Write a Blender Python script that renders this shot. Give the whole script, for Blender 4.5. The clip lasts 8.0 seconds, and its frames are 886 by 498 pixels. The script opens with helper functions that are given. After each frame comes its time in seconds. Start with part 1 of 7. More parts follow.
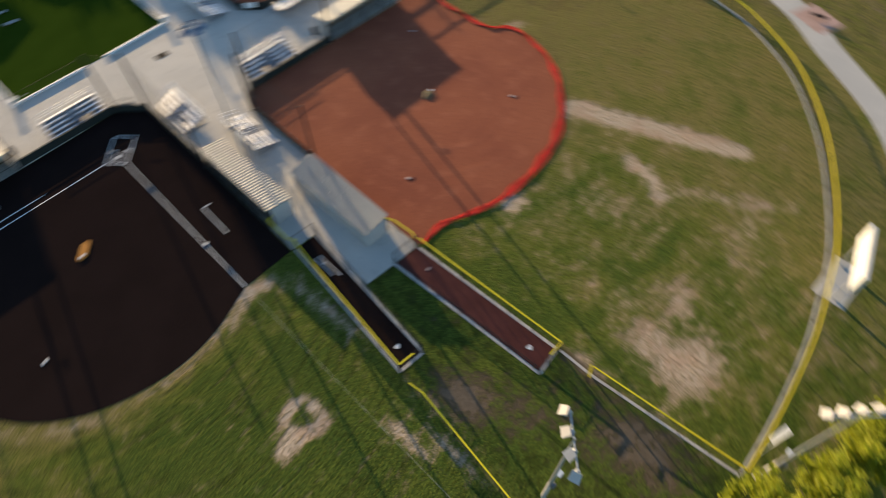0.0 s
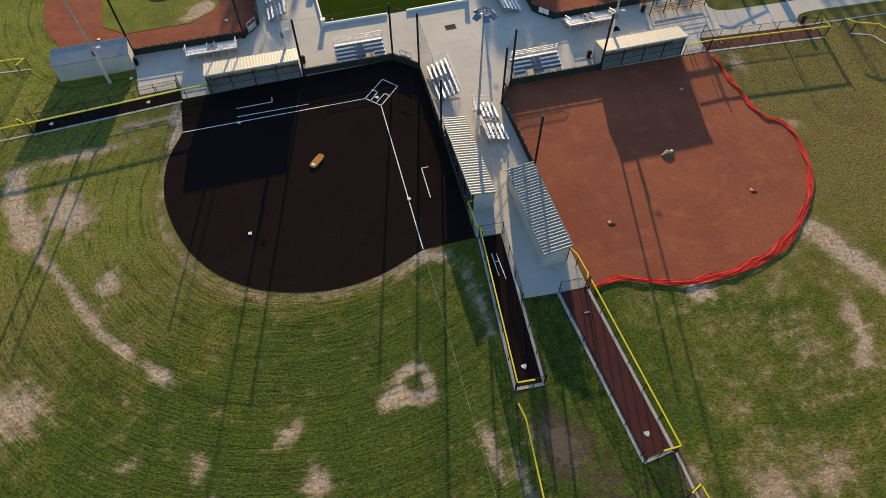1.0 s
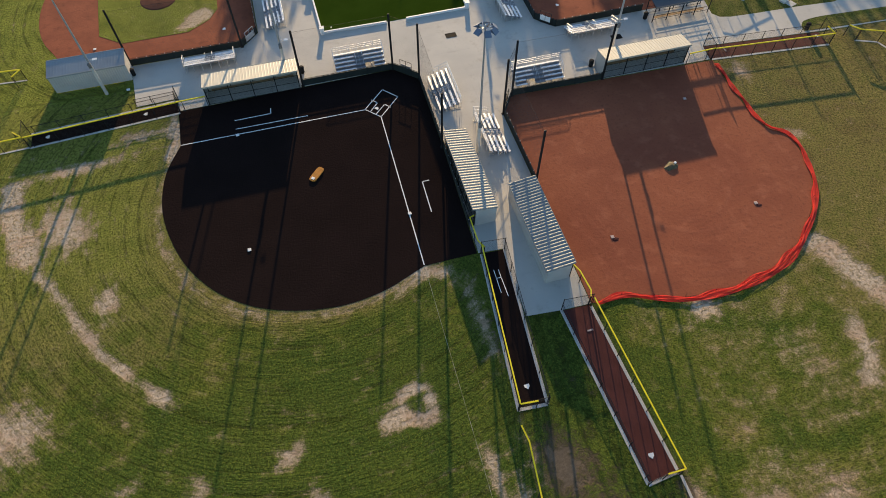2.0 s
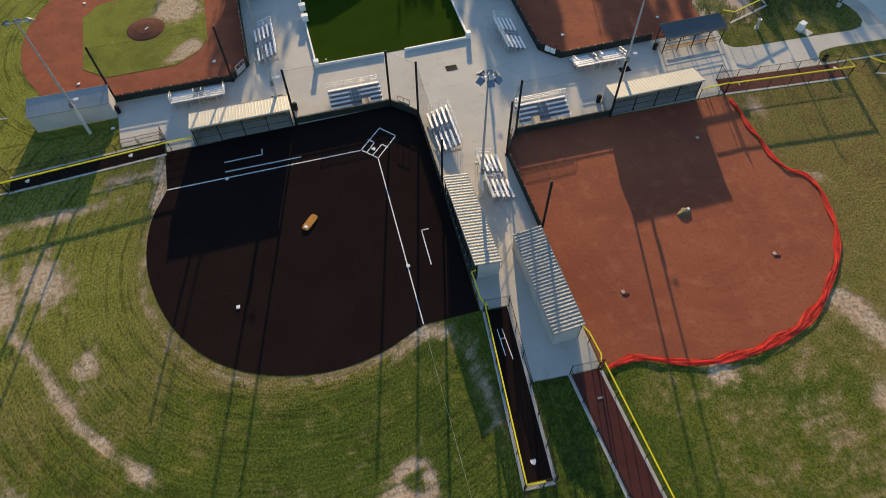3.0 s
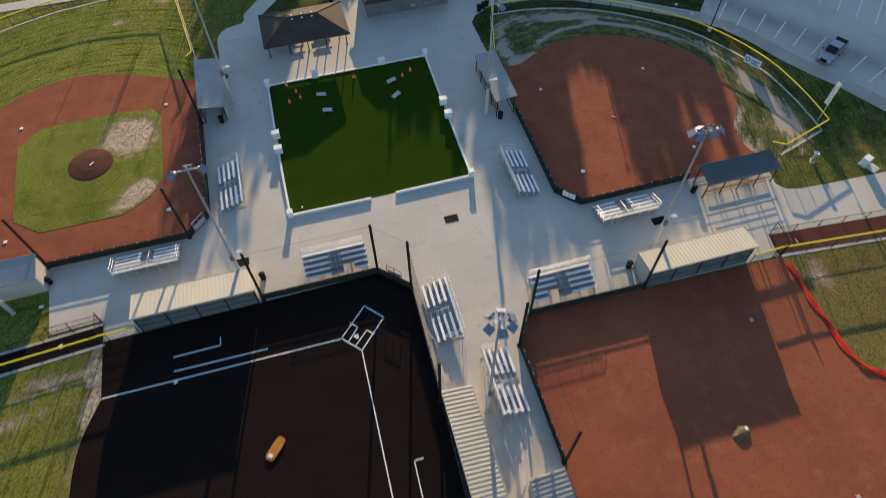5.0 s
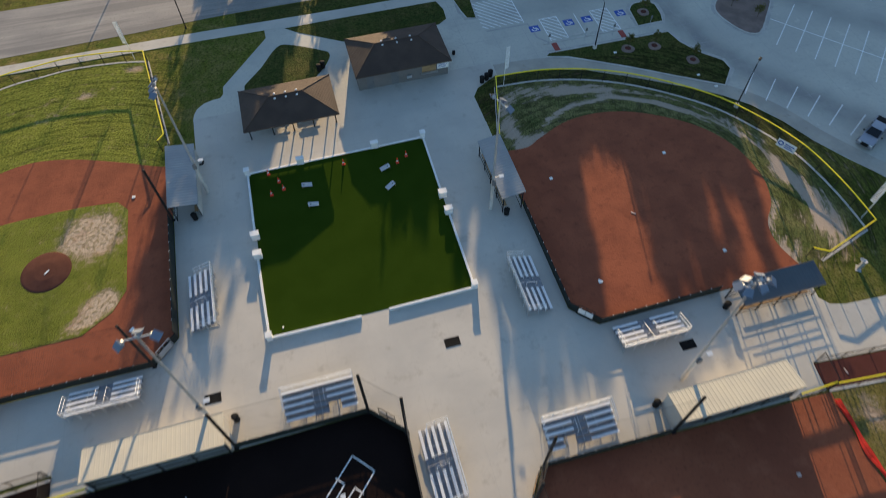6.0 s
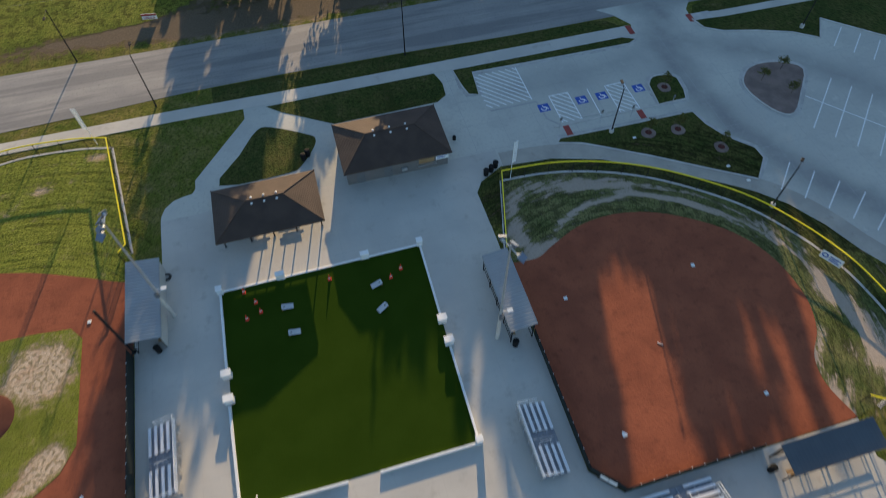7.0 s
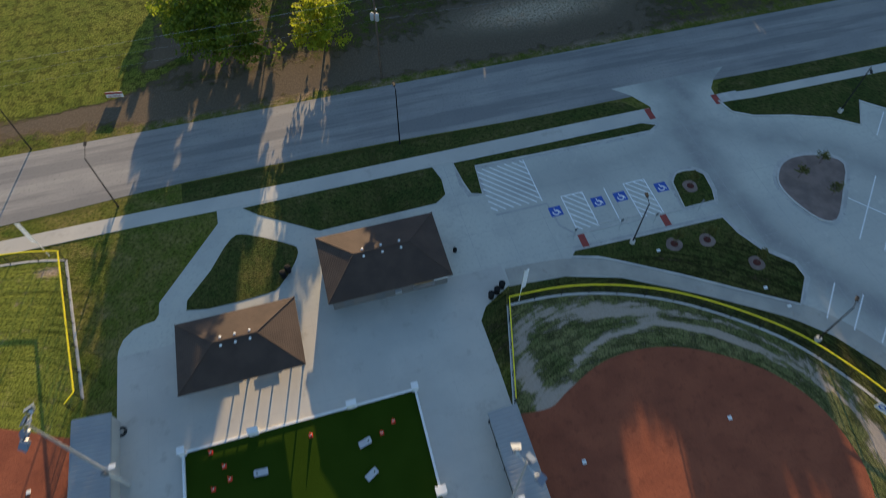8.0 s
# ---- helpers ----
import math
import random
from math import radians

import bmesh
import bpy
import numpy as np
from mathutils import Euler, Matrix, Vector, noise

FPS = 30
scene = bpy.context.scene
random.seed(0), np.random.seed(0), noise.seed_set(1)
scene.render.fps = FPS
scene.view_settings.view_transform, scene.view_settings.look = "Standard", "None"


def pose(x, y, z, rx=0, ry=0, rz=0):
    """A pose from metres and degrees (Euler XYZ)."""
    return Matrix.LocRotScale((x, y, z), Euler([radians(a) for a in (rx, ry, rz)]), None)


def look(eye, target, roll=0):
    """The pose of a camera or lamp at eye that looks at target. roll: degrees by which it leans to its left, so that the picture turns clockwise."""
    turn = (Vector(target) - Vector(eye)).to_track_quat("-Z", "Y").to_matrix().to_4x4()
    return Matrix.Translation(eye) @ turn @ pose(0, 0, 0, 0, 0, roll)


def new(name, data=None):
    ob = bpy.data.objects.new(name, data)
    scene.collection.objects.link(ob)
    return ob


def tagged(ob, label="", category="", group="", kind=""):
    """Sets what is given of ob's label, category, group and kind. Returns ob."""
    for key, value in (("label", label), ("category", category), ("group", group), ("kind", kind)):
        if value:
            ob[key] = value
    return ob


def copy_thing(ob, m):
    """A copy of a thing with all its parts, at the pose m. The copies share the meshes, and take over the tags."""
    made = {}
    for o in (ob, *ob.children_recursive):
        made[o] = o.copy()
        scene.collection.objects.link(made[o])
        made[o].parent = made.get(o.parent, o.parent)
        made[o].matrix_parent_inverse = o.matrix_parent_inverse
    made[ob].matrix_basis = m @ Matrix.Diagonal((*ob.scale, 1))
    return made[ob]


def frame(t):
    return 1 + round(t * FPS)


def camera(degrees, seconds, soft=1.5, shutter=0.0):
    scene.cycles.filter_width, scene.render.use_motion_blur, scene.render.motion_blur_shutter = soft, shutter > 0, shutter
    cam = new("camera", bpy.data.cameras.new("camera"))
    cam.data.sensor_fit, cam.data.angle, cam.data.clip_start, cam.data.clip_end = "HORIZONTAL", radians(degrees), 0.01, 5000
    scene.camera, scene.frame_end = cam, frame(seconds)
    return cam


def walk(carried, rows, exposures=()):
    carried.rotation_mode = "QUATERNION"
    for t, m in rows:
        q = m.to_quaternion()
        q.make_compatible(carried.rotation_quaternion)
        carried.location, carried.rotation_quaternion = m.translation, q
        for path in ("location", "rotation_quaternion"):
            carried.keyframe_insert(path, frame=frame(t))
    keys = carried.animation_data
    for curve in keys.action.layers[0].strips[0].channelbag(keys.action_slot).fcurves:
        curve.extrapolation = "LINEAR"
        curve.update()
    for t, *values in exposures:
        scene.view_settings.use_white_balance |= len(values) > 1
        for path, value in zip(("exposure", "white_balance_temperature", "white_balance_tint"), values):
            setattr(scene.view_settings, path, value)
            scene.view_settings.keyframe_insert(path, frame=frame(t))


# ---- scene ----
cam = camera(70.5, 8.0, soft=0.7, shutter=0.5)
PATH = [
    (0, (-0.623, 0.158, 55.862), (0.138, 0.935, 54.184), -1.9),
    (0.1, (-0.736, 0.075, 55.915), (-0.055, 0.935, 54.243), -1.3),
    (0.2, (-0.819, -0.08, 56.019), (-0.227, 0.853, 54.352), -1.1),
    (0.3, (-0.859, -0.333, 56.155), (-0.349, 0.656, 54.493), -0.9),
    (0.4, (-0.858, -0.619, 56.313), (-0.421, 0.414, 54.657), -0.6),
    (0.5, (-0.813, -0.853, 56.465), (-0.437, 0.211, 54.814), -0.3),
    (0.7, (-0.711, -1.173, 56.879), (-0.408, -0.079, 55.233), -0.2),
    (1, (-0.688, -1.113, 57.371), (-0.393, -0.017, 55.724), -0.2),
    (2.5, (0.552, 4.212, 58.29), (0.841, 5.286, 56.628), -0.5),
    (3, (1.812, 8.423, 58.302), (2.099, 9.498, 56.641), -0.6),
    (3.5, (3.42, 13.685, 58.297), (3.704, 14.763, 56.636), -0.8),
    (4, (5.026, 19.533, 58.339), (5.313, 20.613, 56.681), -0.8),
    (4.5, (6.93, 26.023, 58.347), (7.215, 27.105, 56.689), -0.9),
    (6, (12.996, 47.78, 58.347), (13.286, 48.871, 56.696), -0.9),
    (6.5, (15.173, 55.85, 58.533), (15.465, 56.936, 56.878), -0.7),
    (7, (17.442, 64.179, 58.727), (17.735, 65.26, 57.07), -0.7),
    (7.5, (19.636, 72.56, 58.886), (19.934, 73.638, 57.228), -0.4),
    (8, (21.747, 80.896, 59.073), (22.052, 81.969, 57.413), 0.1),
]
walk(cam, [(t, look(eye, target, roll)) for t, eye, target, roll in PATH])

# ---- light: clear evening, low sun beyond the road ----
SUN_AZ, SUN_EL = 14.3, 10.5          # degrees from +y towards +x, degrees up
world = bpy.data.worlds.new("world")
scene.world = world
world.use_nodes = True
wn = world.node_tree
sky = wn.nodes.new("ShaderNodeTexSky")
sky.sky_type, sky.sun_disc = "NISHITA", False
sky.air_density, sky.dust_density, sky.ozone_density = 1.0, 0.5, 2.5
sky.sun_elevation, sky.sun_rotation = radians(SUN_EL), radians(SUN_AZ)
background = wn.nodes["Background"]
background.inputs["Strength"].default_value = 0.13
wn.links.new(sky.outputs["Color"], background.inputs["Color"])
sun = new("sun", bpy.data.lights.new("sun", "SUN"))
sun.data.energy, sun.data.angle, sun.data.color = 5.0, radians(0.5), (1.0, 0.72, 0.4)
toward = Vector((math.sin(radians(SUN_AZ)) * math.cos(radians(SUN_EL)), math.cos(radians(SUN_AZ)) * math.cos(radians(SUN_EL)), math.sin(radians(SUN_EL))))
sun.matrix_world = look(toward * 200, (0, 0, 0))
scene.view_settings.exposure = 0.95


# ---- materials ----
def ramp_mix(nt, factor, a, b):
    mix = nt.nodes.new("ShaderNodeMix")
    mix.data_type = "RGBA"
    for socket, value in ((mix.inputs[0], factor), (mix.inputs[6], a), (mix.inputs[7], b)):
        if isinstance(value, bpy.types.NodeSocket):
            nt.links.new(value, socket)
        elif isinstance(value, (int, float)):
            socket.default_value = value
        else:
            socket.default_value = (*value, 1)
    return mix.outputs[2]


def noise_out(nt, vec, scale, detail=4.0, rough=0.55):
    n = nt.nodes.new("ShaderNodeTexNoise")
    n.inputs["Scale"].default_value, n.inputs["Detail"].default_value, n.inputs["Roughness"].default_value = scale, detail, rough
    nt.links.new(vec, n.inputs["Vector"])
    return n.outputs["Fac"]


def ranged(nt, value, lo, hi, to_lo=0.0, to_hi=1.0):
    m = nt.nodes.new("ShaderNodeMapRange")
    m.interpolation_type = "SMOOTHSTEP"
    nt.links.new(value, m.inputs[0])
    for k, v in zip((1, 2, 3, 4), (lo, hi, to_lo, to_hi)):
        m.inputs[k].default_value = v
    return m.outputs[0]


def math_node(nt, kind, a, b=0.0):
    m = nt.nodes.new("ShaderNodeMath")
    m.operation = kind
    for k, v in ((0, a), (1, b)):
        if isinstance(v, bpy.types.NodeSocket):
            nt.links.new(v, m.inputs[k])
        else:
            m.inputs[k].default_value = v
    return m.outputs[0]


def attribute(nt, name):
    a = nt.nodes.new("ShaderNodeAttribute")
    a.attribute_name = name
    return a.outputs["Fac"]


def begin(name, rough=0.8, metal=0.0, spec=0.5):
    m = bpy.data.materials.new(name)
    m.use_nodes = True
    nt = m.node_tree
    bsdf = nt.nodes["Principled BSDF"]
    bsdf.inputs["Roughness"].default_value = rough
    bsdf.inputs["Metallic"].default_value = metal
    bsdf.inputs["Specular IOR Level"].default_value = spec
    geo = nt.nodes.new("ShaderNodeNewGeometry")
    return m, nt, bsdf, geo.outputs["Position"]


def bumped(nt, bsdf, height, strength, distance=0.05):
    b = nt.nodes.new("ShaderNodeBump")
    b.inputs["Strength"].default_value, b.inputs["Distance"].default_value = strength, distance
    nt.links.new(height, b.inputs["Height"])
    nt.links.new(b.outputs["Normal"], bsdf.inputs["Normal"])


def surface(name, a, b, big=0.3, small=6.0, rough=0.8, metal=0.0, bump=0.2, spec=0.5, stain=None, stain_at=(0.55, 0.75), fine=0.25):
    """Two tones mixed by coarse noise, a finer grain over it, and, where given, stains."""
    m, nt, bsdf, pos = begin(name, rough, metal, spec)
    coarse, grain = noise_out(nt, pos, big), noise_out(nt, pos, small, 6.0, 0.65)
    colour = ramp_mix(nt, ranged(nt, coarse, 0.35, 0.65), a, b)
    dark = tuple(c * (1 - fine) for c in a)
    colour = ramp_mix(nt, ranged(nt, grain, 0.55, 0.75, 0.0, 0.8), colour, dark)
    if stain:
        spots = noise_out(nt, pos, big * 2.7, 5.0, 0.7)
        colour = ramp_mix(nt, ranged(nt, spots, *stain_at, 0.0, 0.75), colour, stain)
    nt.links.new(colour, bsdf.inputs["Base Color"])
    if bump:
        bumped(nt, bsdf, grain, bump)
    return m


def grass_material(name, a, b, dry, soil, earth, lush=(0.285, 0.325, 0.053), bump=0.78):
    """Mown grass. Attributes: 'ring' and 'along' give the mowing direction and 'rows' its strength, 'soil' the bare
    patches, 'earth' where bare ground is dark earth, 'dry' the yellowed tone,
    'lush' the fresh yellow-green one."""
    m, nt, bsdf, pos = begin(name, 0.95, 0.0, 0.05)
    coarse, mid, patches = noise_out(nt, pos, 0.11, 5.0, 0.6), noise_out(nt, pos, 0.8, 5.0, 0.65), noise_out(nt, pos, 0.27, 6.0, 0.68)
    ring, along = attribute(nt, "ring"), attribute(nt, "along")

    def swath(scale, stretch, detail, rough):
        v = nt.nodes.new("ShaderNodeCombineXYZ")
        nt.links.new(ring, v.inputs[0])
        nt.links.new(math_node(nt, "MULTIPLY", along, stretch), v.inputs[1])
        return noise_out(nt, v.outputs[0], scale, detail, rough)

    clump, tuft = swath(3.9, 0.66, 5.0, 0.74), noise_out(nt, pos, 5.5, 5.0, 0.72)
    streak, wide = swath(1.5, 0.06, 3.0, 0.65), swath(0.55, 0.16, 4.0, 0.6)
    rows = math_node(nt, "MULTIPLY", math_node(nt, "SUBTRACT", streak, 0.5), attribute(nt, "rows"))
    colour = ramp_mix(nt, ranged(nt, coarse, 0.35, 0.65), a, b)
    dryness = math_node(nt, "ADD", math_node(nt, "ADD", math_node(nt, "MULTIPLY", mid, 0.6), math_node(nt, "MULTIPLY", patches, 1.4)), math_node(nt, "SUBTRACT", attribute(nt, "dry"), 1.35))
    dryness = math_node(nt, "ADD", dryness, math_node(nt, "MULTIPLY", math_node(nt, "SUBTRACT", wide, 0.5), 0.5))
    colour = ramp_mix(nt, ranged(nt, dryness, -0.2, 0.4, 0.0, 0.9), colour, dry)
    colour = ramp_mix(nt, ranged(nt, dryness, 0.3, 0.75, 0.0, 0.75), colour, tuple(c * k for c, k in zip(dry, (0.56, 0.47, 0.6))))
    colour = ramp_mix(nt, ranged(nt, dryness, -0.3, -0.08, 0.5, 0.0), colour, tuple(c * k for c, k in zip(a, (0.5, 0.72, 0.8))))
    colour = ramp_mix(nt, math_node(nt, "MULTIPLY", attribute(nt, "lush"), ranged(nt, patches, 0.3, 0.6, 0.45, 1.0)), colour, lush)
    dark = tuple(c * 0.24 for c in a)
    colour = ramp_mix(nt, ranged(nt, rows, 0.0, 0.14, 0.0, 0.6), colour, dark)
    # relief painted in: shade as dark clumps, sun highlights as bright tufts
    colour = ramp_mix(nt, ranged(nt, clump, 0.43, 0.62, 0.0, 0.72), colour, dark)
    colour = ramp_mix(nt, ranged(nt, tuft, 0.34, 0.5, 0.48, 0.0), colour, tuple(min(1.0, c * k) for c, k in zip(b, (2.0, 1.85, 1.6))))
    colour = ramp_mix(nt, math_node(nt, "MULTIPLY", ranged(nt, mid, 0.47, 0.6), math_node(nt, "MULTIPLY", attribute(nt, "earth"), 0.6)), colour, dark)
    # bare ground, thinning out into the grass
    bare = math_node(nt, "ADD", attribute(nt, "soil"), math_node(nt, "ADD", math_node(nt, "MULTIPLY", mid, 1.35), math_node(nt, "ADD", math_node(nt, "MULTIPLY", patches, 0.75), math_node(nt, "MULTIPLY", tuft, 0.95))))
    bare = math_node(nt, "ADD", bare, math_node(nt, "MULTIPLY", math_node(nt, "ADD", rows, math_node(nt, "MULTIPLY", math_node(nt, "SUBTRACT", wide, 0.5), 0.5)), 0.9))
    ground_tone = ramp_mix(nt, attribute(nt, "earth"), soil, earth)
    ground_tone = ramp_mix(nt, ranged(nt, clump, 0.42, 0.62, 0.0, 0.25), ground_tone, tuple(c * 0.5 for c in soil))
    ground_tone = ramp_mix(nt, ranged(nt, tuft, 0.48, 0.62, 0.0, 0.6), ground_tone, ramp_mix(nt, attribute(nt, "earth"), tuple(min(0.8, c * 1.4) for c in soil), earth))
    ground_tone = ramp_mix(nt, math_node(nt, "MULTIPLY", ranged(nt, patches, 0.48, 0.6, 0.0, 0.7), math_node(nt, "SUBTRACT", 1.0, attribute(nt, "earth"))), ground_tone, tuple(c * k for c, k in zip(soil, (0.94, 0.82, 0.77))))
    straw = ramp_mix(nt, attribute(nt, "earth"), tuple(0.5 * c + 0.5 * d for c, d in zip(soil, dry)), earth)
    colour = ramp_mix(nt, ranged(nt, bare, 1.62, 2.15, 0.0, 0.6), colour, straw)
    scrap = noise_out(nt, pos, 2.6, 5.0, 0.7)
    worn = math_node(nt, "MULTIPLY", ranged(nt, bare, 1.8, 2.2), math_node(nt, "MAXIMUM", ranged(nt, scrap, 0.38, 0.5, 0.35, 1.0), attribute(nt, "earth")))
    colour = ramp_mix(nt, worn, colour, ground_tone)
    nt.links.new(colour, bsdf.inputs["Base Color"])
    tall = math_node(nt, "ADD", math_node(nt, "ADD", clump, math_node(nt, "MULTIPLY", mid, 0.5)), math_node(nt, "ADD", math_node(nt, "MULTIPLY", rows, -1.3), math_node(nt, "MULTIPLY", tuft, 0.75)))
    bumped(nt, bsdf, math_node(nt, "MULTIPLY", tall, math_node(nt, "SUBTRACT", 1.0, math_node(nt, "MULTIPLY", worn, 0.85))), bump, 0.42)
    return m


M = {}
M["grass"] = grass_material("grass", (0.095, 0.137, 0.023), (0.15, 0.174, 0.029), (0.28, 0.222, 0.078), (0.56, 0.44, 0.315), (0.135, 0.104, 0.072))
# lawn has tree shade put into its colour; the next is its sunlit copy
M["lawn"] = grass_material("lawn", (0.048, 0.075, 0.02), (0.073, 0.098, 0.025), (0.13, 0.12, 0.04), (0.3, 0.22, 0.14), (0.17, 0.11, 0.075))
M["lawn_sunlit_tone"] = grass_material("lawn_sunlit_tone", (0.06, 0.09, 0.018), (0.1, 0.125, 0.024), (0.22, 0.19, 0.06), (0.42, 0.33, 0.22), (0.25, 0.19, 0.13), bump=0.5)
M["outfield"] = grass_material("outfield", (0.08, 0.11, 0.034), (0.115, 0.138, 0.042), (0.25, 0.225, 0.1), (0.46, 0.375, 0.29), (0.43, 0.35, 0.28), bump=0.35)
M["clay"] = surface("clay", (0.312, 0.099, 0.053), (0.25, 0.079, 0.044), 0.3, 3.4, 0.95, bump=0.8, spec=0.1, stain=(0.185, 0.058, 0.034), stain_at=(0.5, 0.72), fine=0.42)
M["lot_joint"] = surface("lot_joint", (0.36, 0.355, 0.335), (0.42, 0.41, 0.385), 0.4, 3.0, 0.9, bump=0.0)
M["joint"] = surface("joint", (0.475, 0.45, 0.4), (0.43, 0.41, 0.37), 0.6, 6.0, 0.9, bump=0.0)


def raked_clay(name, centres):
    """Red clay with drag marks in rings round a few places."""
    m, nt, bsdf, pos = begin(name, 0.95, 0.0, 0.2)
    coarse, grain, mid = noise_out(nt, pos, 0.12), noise_out(nt, pos, 2.6, 6.0, 0.65), noise_out(nt, pos, 0.5, 4.0, 0.6)
    colour = ramp_mix(nt, ranged(nt, coarse, 0.35, 0.65), (0.3, 0.092, 0.045), (0.25, 0.072, 0.037))
    colour = ramp_mix(nt, ranged(nt, grain, 0.5, 0.7, 0.0, 0.8), colour, (0.205, 0.06, 0.031))
    colour = ramp_mix(nt, ranged(nt, mid, 0.52, 0.68, 0.0, 0.45), colour, (0.36, 0.12, 0.063))
    marks = None
    for x, y, reach, freq in centres:
        d = nt.nodes.new("ShaderNodeVectorMath")
        d.operation = "DISTANCE"
        nt.links.new(pos, d.inputs[0])
        d.inputs[1].default_value = (x, y, 0.024)
        r = d.outputs["Value"]
        wave = math_node(nt, "SINE", math_node(nt, "ADD", math_node(nt, "MULTIPLY", r, freq), math_node(nt, "MULTIPLY", mid, 3.0)))
        wave = math_node(nt, "MULTIPLY", wave, ranged(nt, r, reach * 0.5, reach, 1.0, 0.0))
        marks = wave if marks is None else math_node(nt, "ADD", marks, wave)
    marks = math_node(nt, "MULTIPLY", marks, ranged(nt, noise_out(nt, pos, 0.25), 0.4, 0.6))
    colour = ramp_mix(nt, ranged(nt, marks, 0.2, 1.0, 0.0, 0.13), colour, (0.36, 0.13, 0.075))
    nt.links.new(colour, bsdf.inputs["Base Color"])
    bumped(nt, bsdf, math_node(nt, "ADD", grain, math_node(nt, "MULTIPLY", marks, 0.14)), 0.6)
    return m


M["clay_raked"] = raked_clay("clay_raked", ((48.5, 34.5, 8.0, 5.0), (40.2, 41.0, 22.0, 3.4)))
M["clay_mound"] = surface("clay_mound", (0.125, 0.05, 0.034), (0.1, 0.04, 0.028), 0.6, 3.0, 0.95, bump=0.4, spec=0.1)
M["clay_dark"] = surface("clay_dark", (0.105, 0.032, 0.026), (0.088, 0.026, 0.021), 0.4, 3.0, 0.95, bump=0.3, spec=0.2)
M["black_turf"] = surface("black_turf", (0.0188, 0.0123, 0.011), (0.0163, 0.0108, 0.0096), 0.2, 4.0, 0.95, bump=1.0, spec=0.0)
M["green_turf"] = surface("green_turf", (0.029, 0.054, 0.006), (0.025, 0.048, 0.005), 0.25, 7.0, 1.0, bump=0.35, spec=0.0, fine=0.15)
M["concrete"] = surface("concrete", (0.535, 0.505, 0.445), (0.47, 0.448, 0.4), 0.16, 2.5, 0.85, bump=0.1, stain=(0.4, 0.37, 0.32), stain_at=(0.55, 0.7), fine=0.14)


def lot_concrete(name):
    """Broom-finished concrete with stains; 'worn' marks the lanes darkened by tyres."""
    m, nt, bsdf, pos = begin(name, 0.8, 0.0, 0.4)
    broad, coarse, spots, grain = noise_out(nt, pos, 0.05, 4.0, 0.6), noise_out(nt, pos, 0.22, 5.0, 0.65), noise_out(nt, pos, 0.5, 5.0, 0.7), noise_out(nt, pos, 2.4, 6.0, 0.65)
    colour = ramp_mix(nt, ranged(nt, broad, 0.35, 0.65), (0.555, 0.54, 0.465), (0.465, 0.455, 0.405))
    colour = ramp_mix(nt, ranged(nt, coarse, 0.5, 0.68, 0.0, 0.5), colour, (0.41, 0.4, 0.36))
    colour = ramp_mix(nt, ranged(nt, spots, 0.6, 0.72, 0.0, 0.4), colour, (0.36, 0.35, 0.315))
    colour = ramp_mix(nt, ranged(nt, spots, 0.3, 0.42, 0.5, 0.0), colour, (0.62, 0.6, 0.52))
    lane = math_node(nt, "MULTIPLY", attribute(nt, "worn"), ranged(nt, coarse, 0.3, 0.6, 0.65, 1.0))
    colour = ramp_mix(nt, lane, colour, (0.2, 0.197, 0.195))
    colour = ramp_mix(nt, ranged(nt, grain, 0.5, 0.7, 0.0, 0.5), colour, (0.38, 0.37, 0.335))
    nt.links.new(colour, bsdf.inputs["Base Color"])
    bumped(nt, bsdf, grain, 0.08)
    return m


M["lot_concrete"] = lot_concrete("lot_concrete")
M["walk_concrete"] = surface("walk_concrete", (0.44, 0.405, 0.345), (0.36, 0.335, 0.29), 0.3, 3.0, 0.85, bump=0.1, stain=(0.3, 0.27, 0.23), fine=0.2)
M["gutter"] = surface("gutter", (0.5, 0.485, 0.445), (0.4, 0.39, 0.365), 0.5, 3.0, 0.85, bump=0.1, stain=(0.3, 0.29, 0.27), stain_at=(0.5, 0.7), fine=0.2)
M["kerb"] = surface("kerb", (0.55, 0.53, 0.49), (0.45, 0.43, 0.4), 0.6, 4.0, 0.85, bump=0.15)
M["roof_grey"] = surface("roof_grey", (0.3, 0.315, 0.32), (0.26, 0.275, 0.285), 0.4, 6.0, 0.5, bump=0.03, fine=0.06)


def asphalt(name):
    """Worn asphalt: streaks along the lanes, patches and grit."""
    m, nt, bsdf, pos = begin(name, 0.85, 0.0, 0.3)
    stretch = nt.nodes.new("ShaderNodeMapping")
    stretch.inputs["Scale"].default_value = (0.035, 0.55, 1.0)
    nt.links.new(pos, stretch.inputs["Vector"])
    lanes, coarse, grain = noise_out(nt, stretch.outputs[0], 1.0, 4.0, 0.6), noise_out(nt, pos, 0.12, 5.0, 0.6), noise_out(nt, pos, 3.5, 5.0, 0.7)
    colour = ramp_mix(nt, ranged(nt, coarse, 0.35, 0.65), (0.33, 0.31, 0.285), (0.27, 0.258, 0.245))
    colour = ramp_mix(nt, ranged(nt, lanes, 0.45, 0.6, 0.0, 0.7), colour, (0.19, 0.184, 0.18))
    colour = ramp_mix(nt, ranged(nt, lanes, 0.3, 0.42, 0.55, 0.0), colour, (0.4, 0.375, 0.34))
    colour = ramp_mix(nt, ranged(nt, grain, 0.52, 0.7, 0.0, 0.5), colour, (0.13, 0.126, 0.122))
    nt.links.new(colour, bsdf.inputs["Base Color"])
    bumped(nt, bsdf, grain, 0.2)
    return m


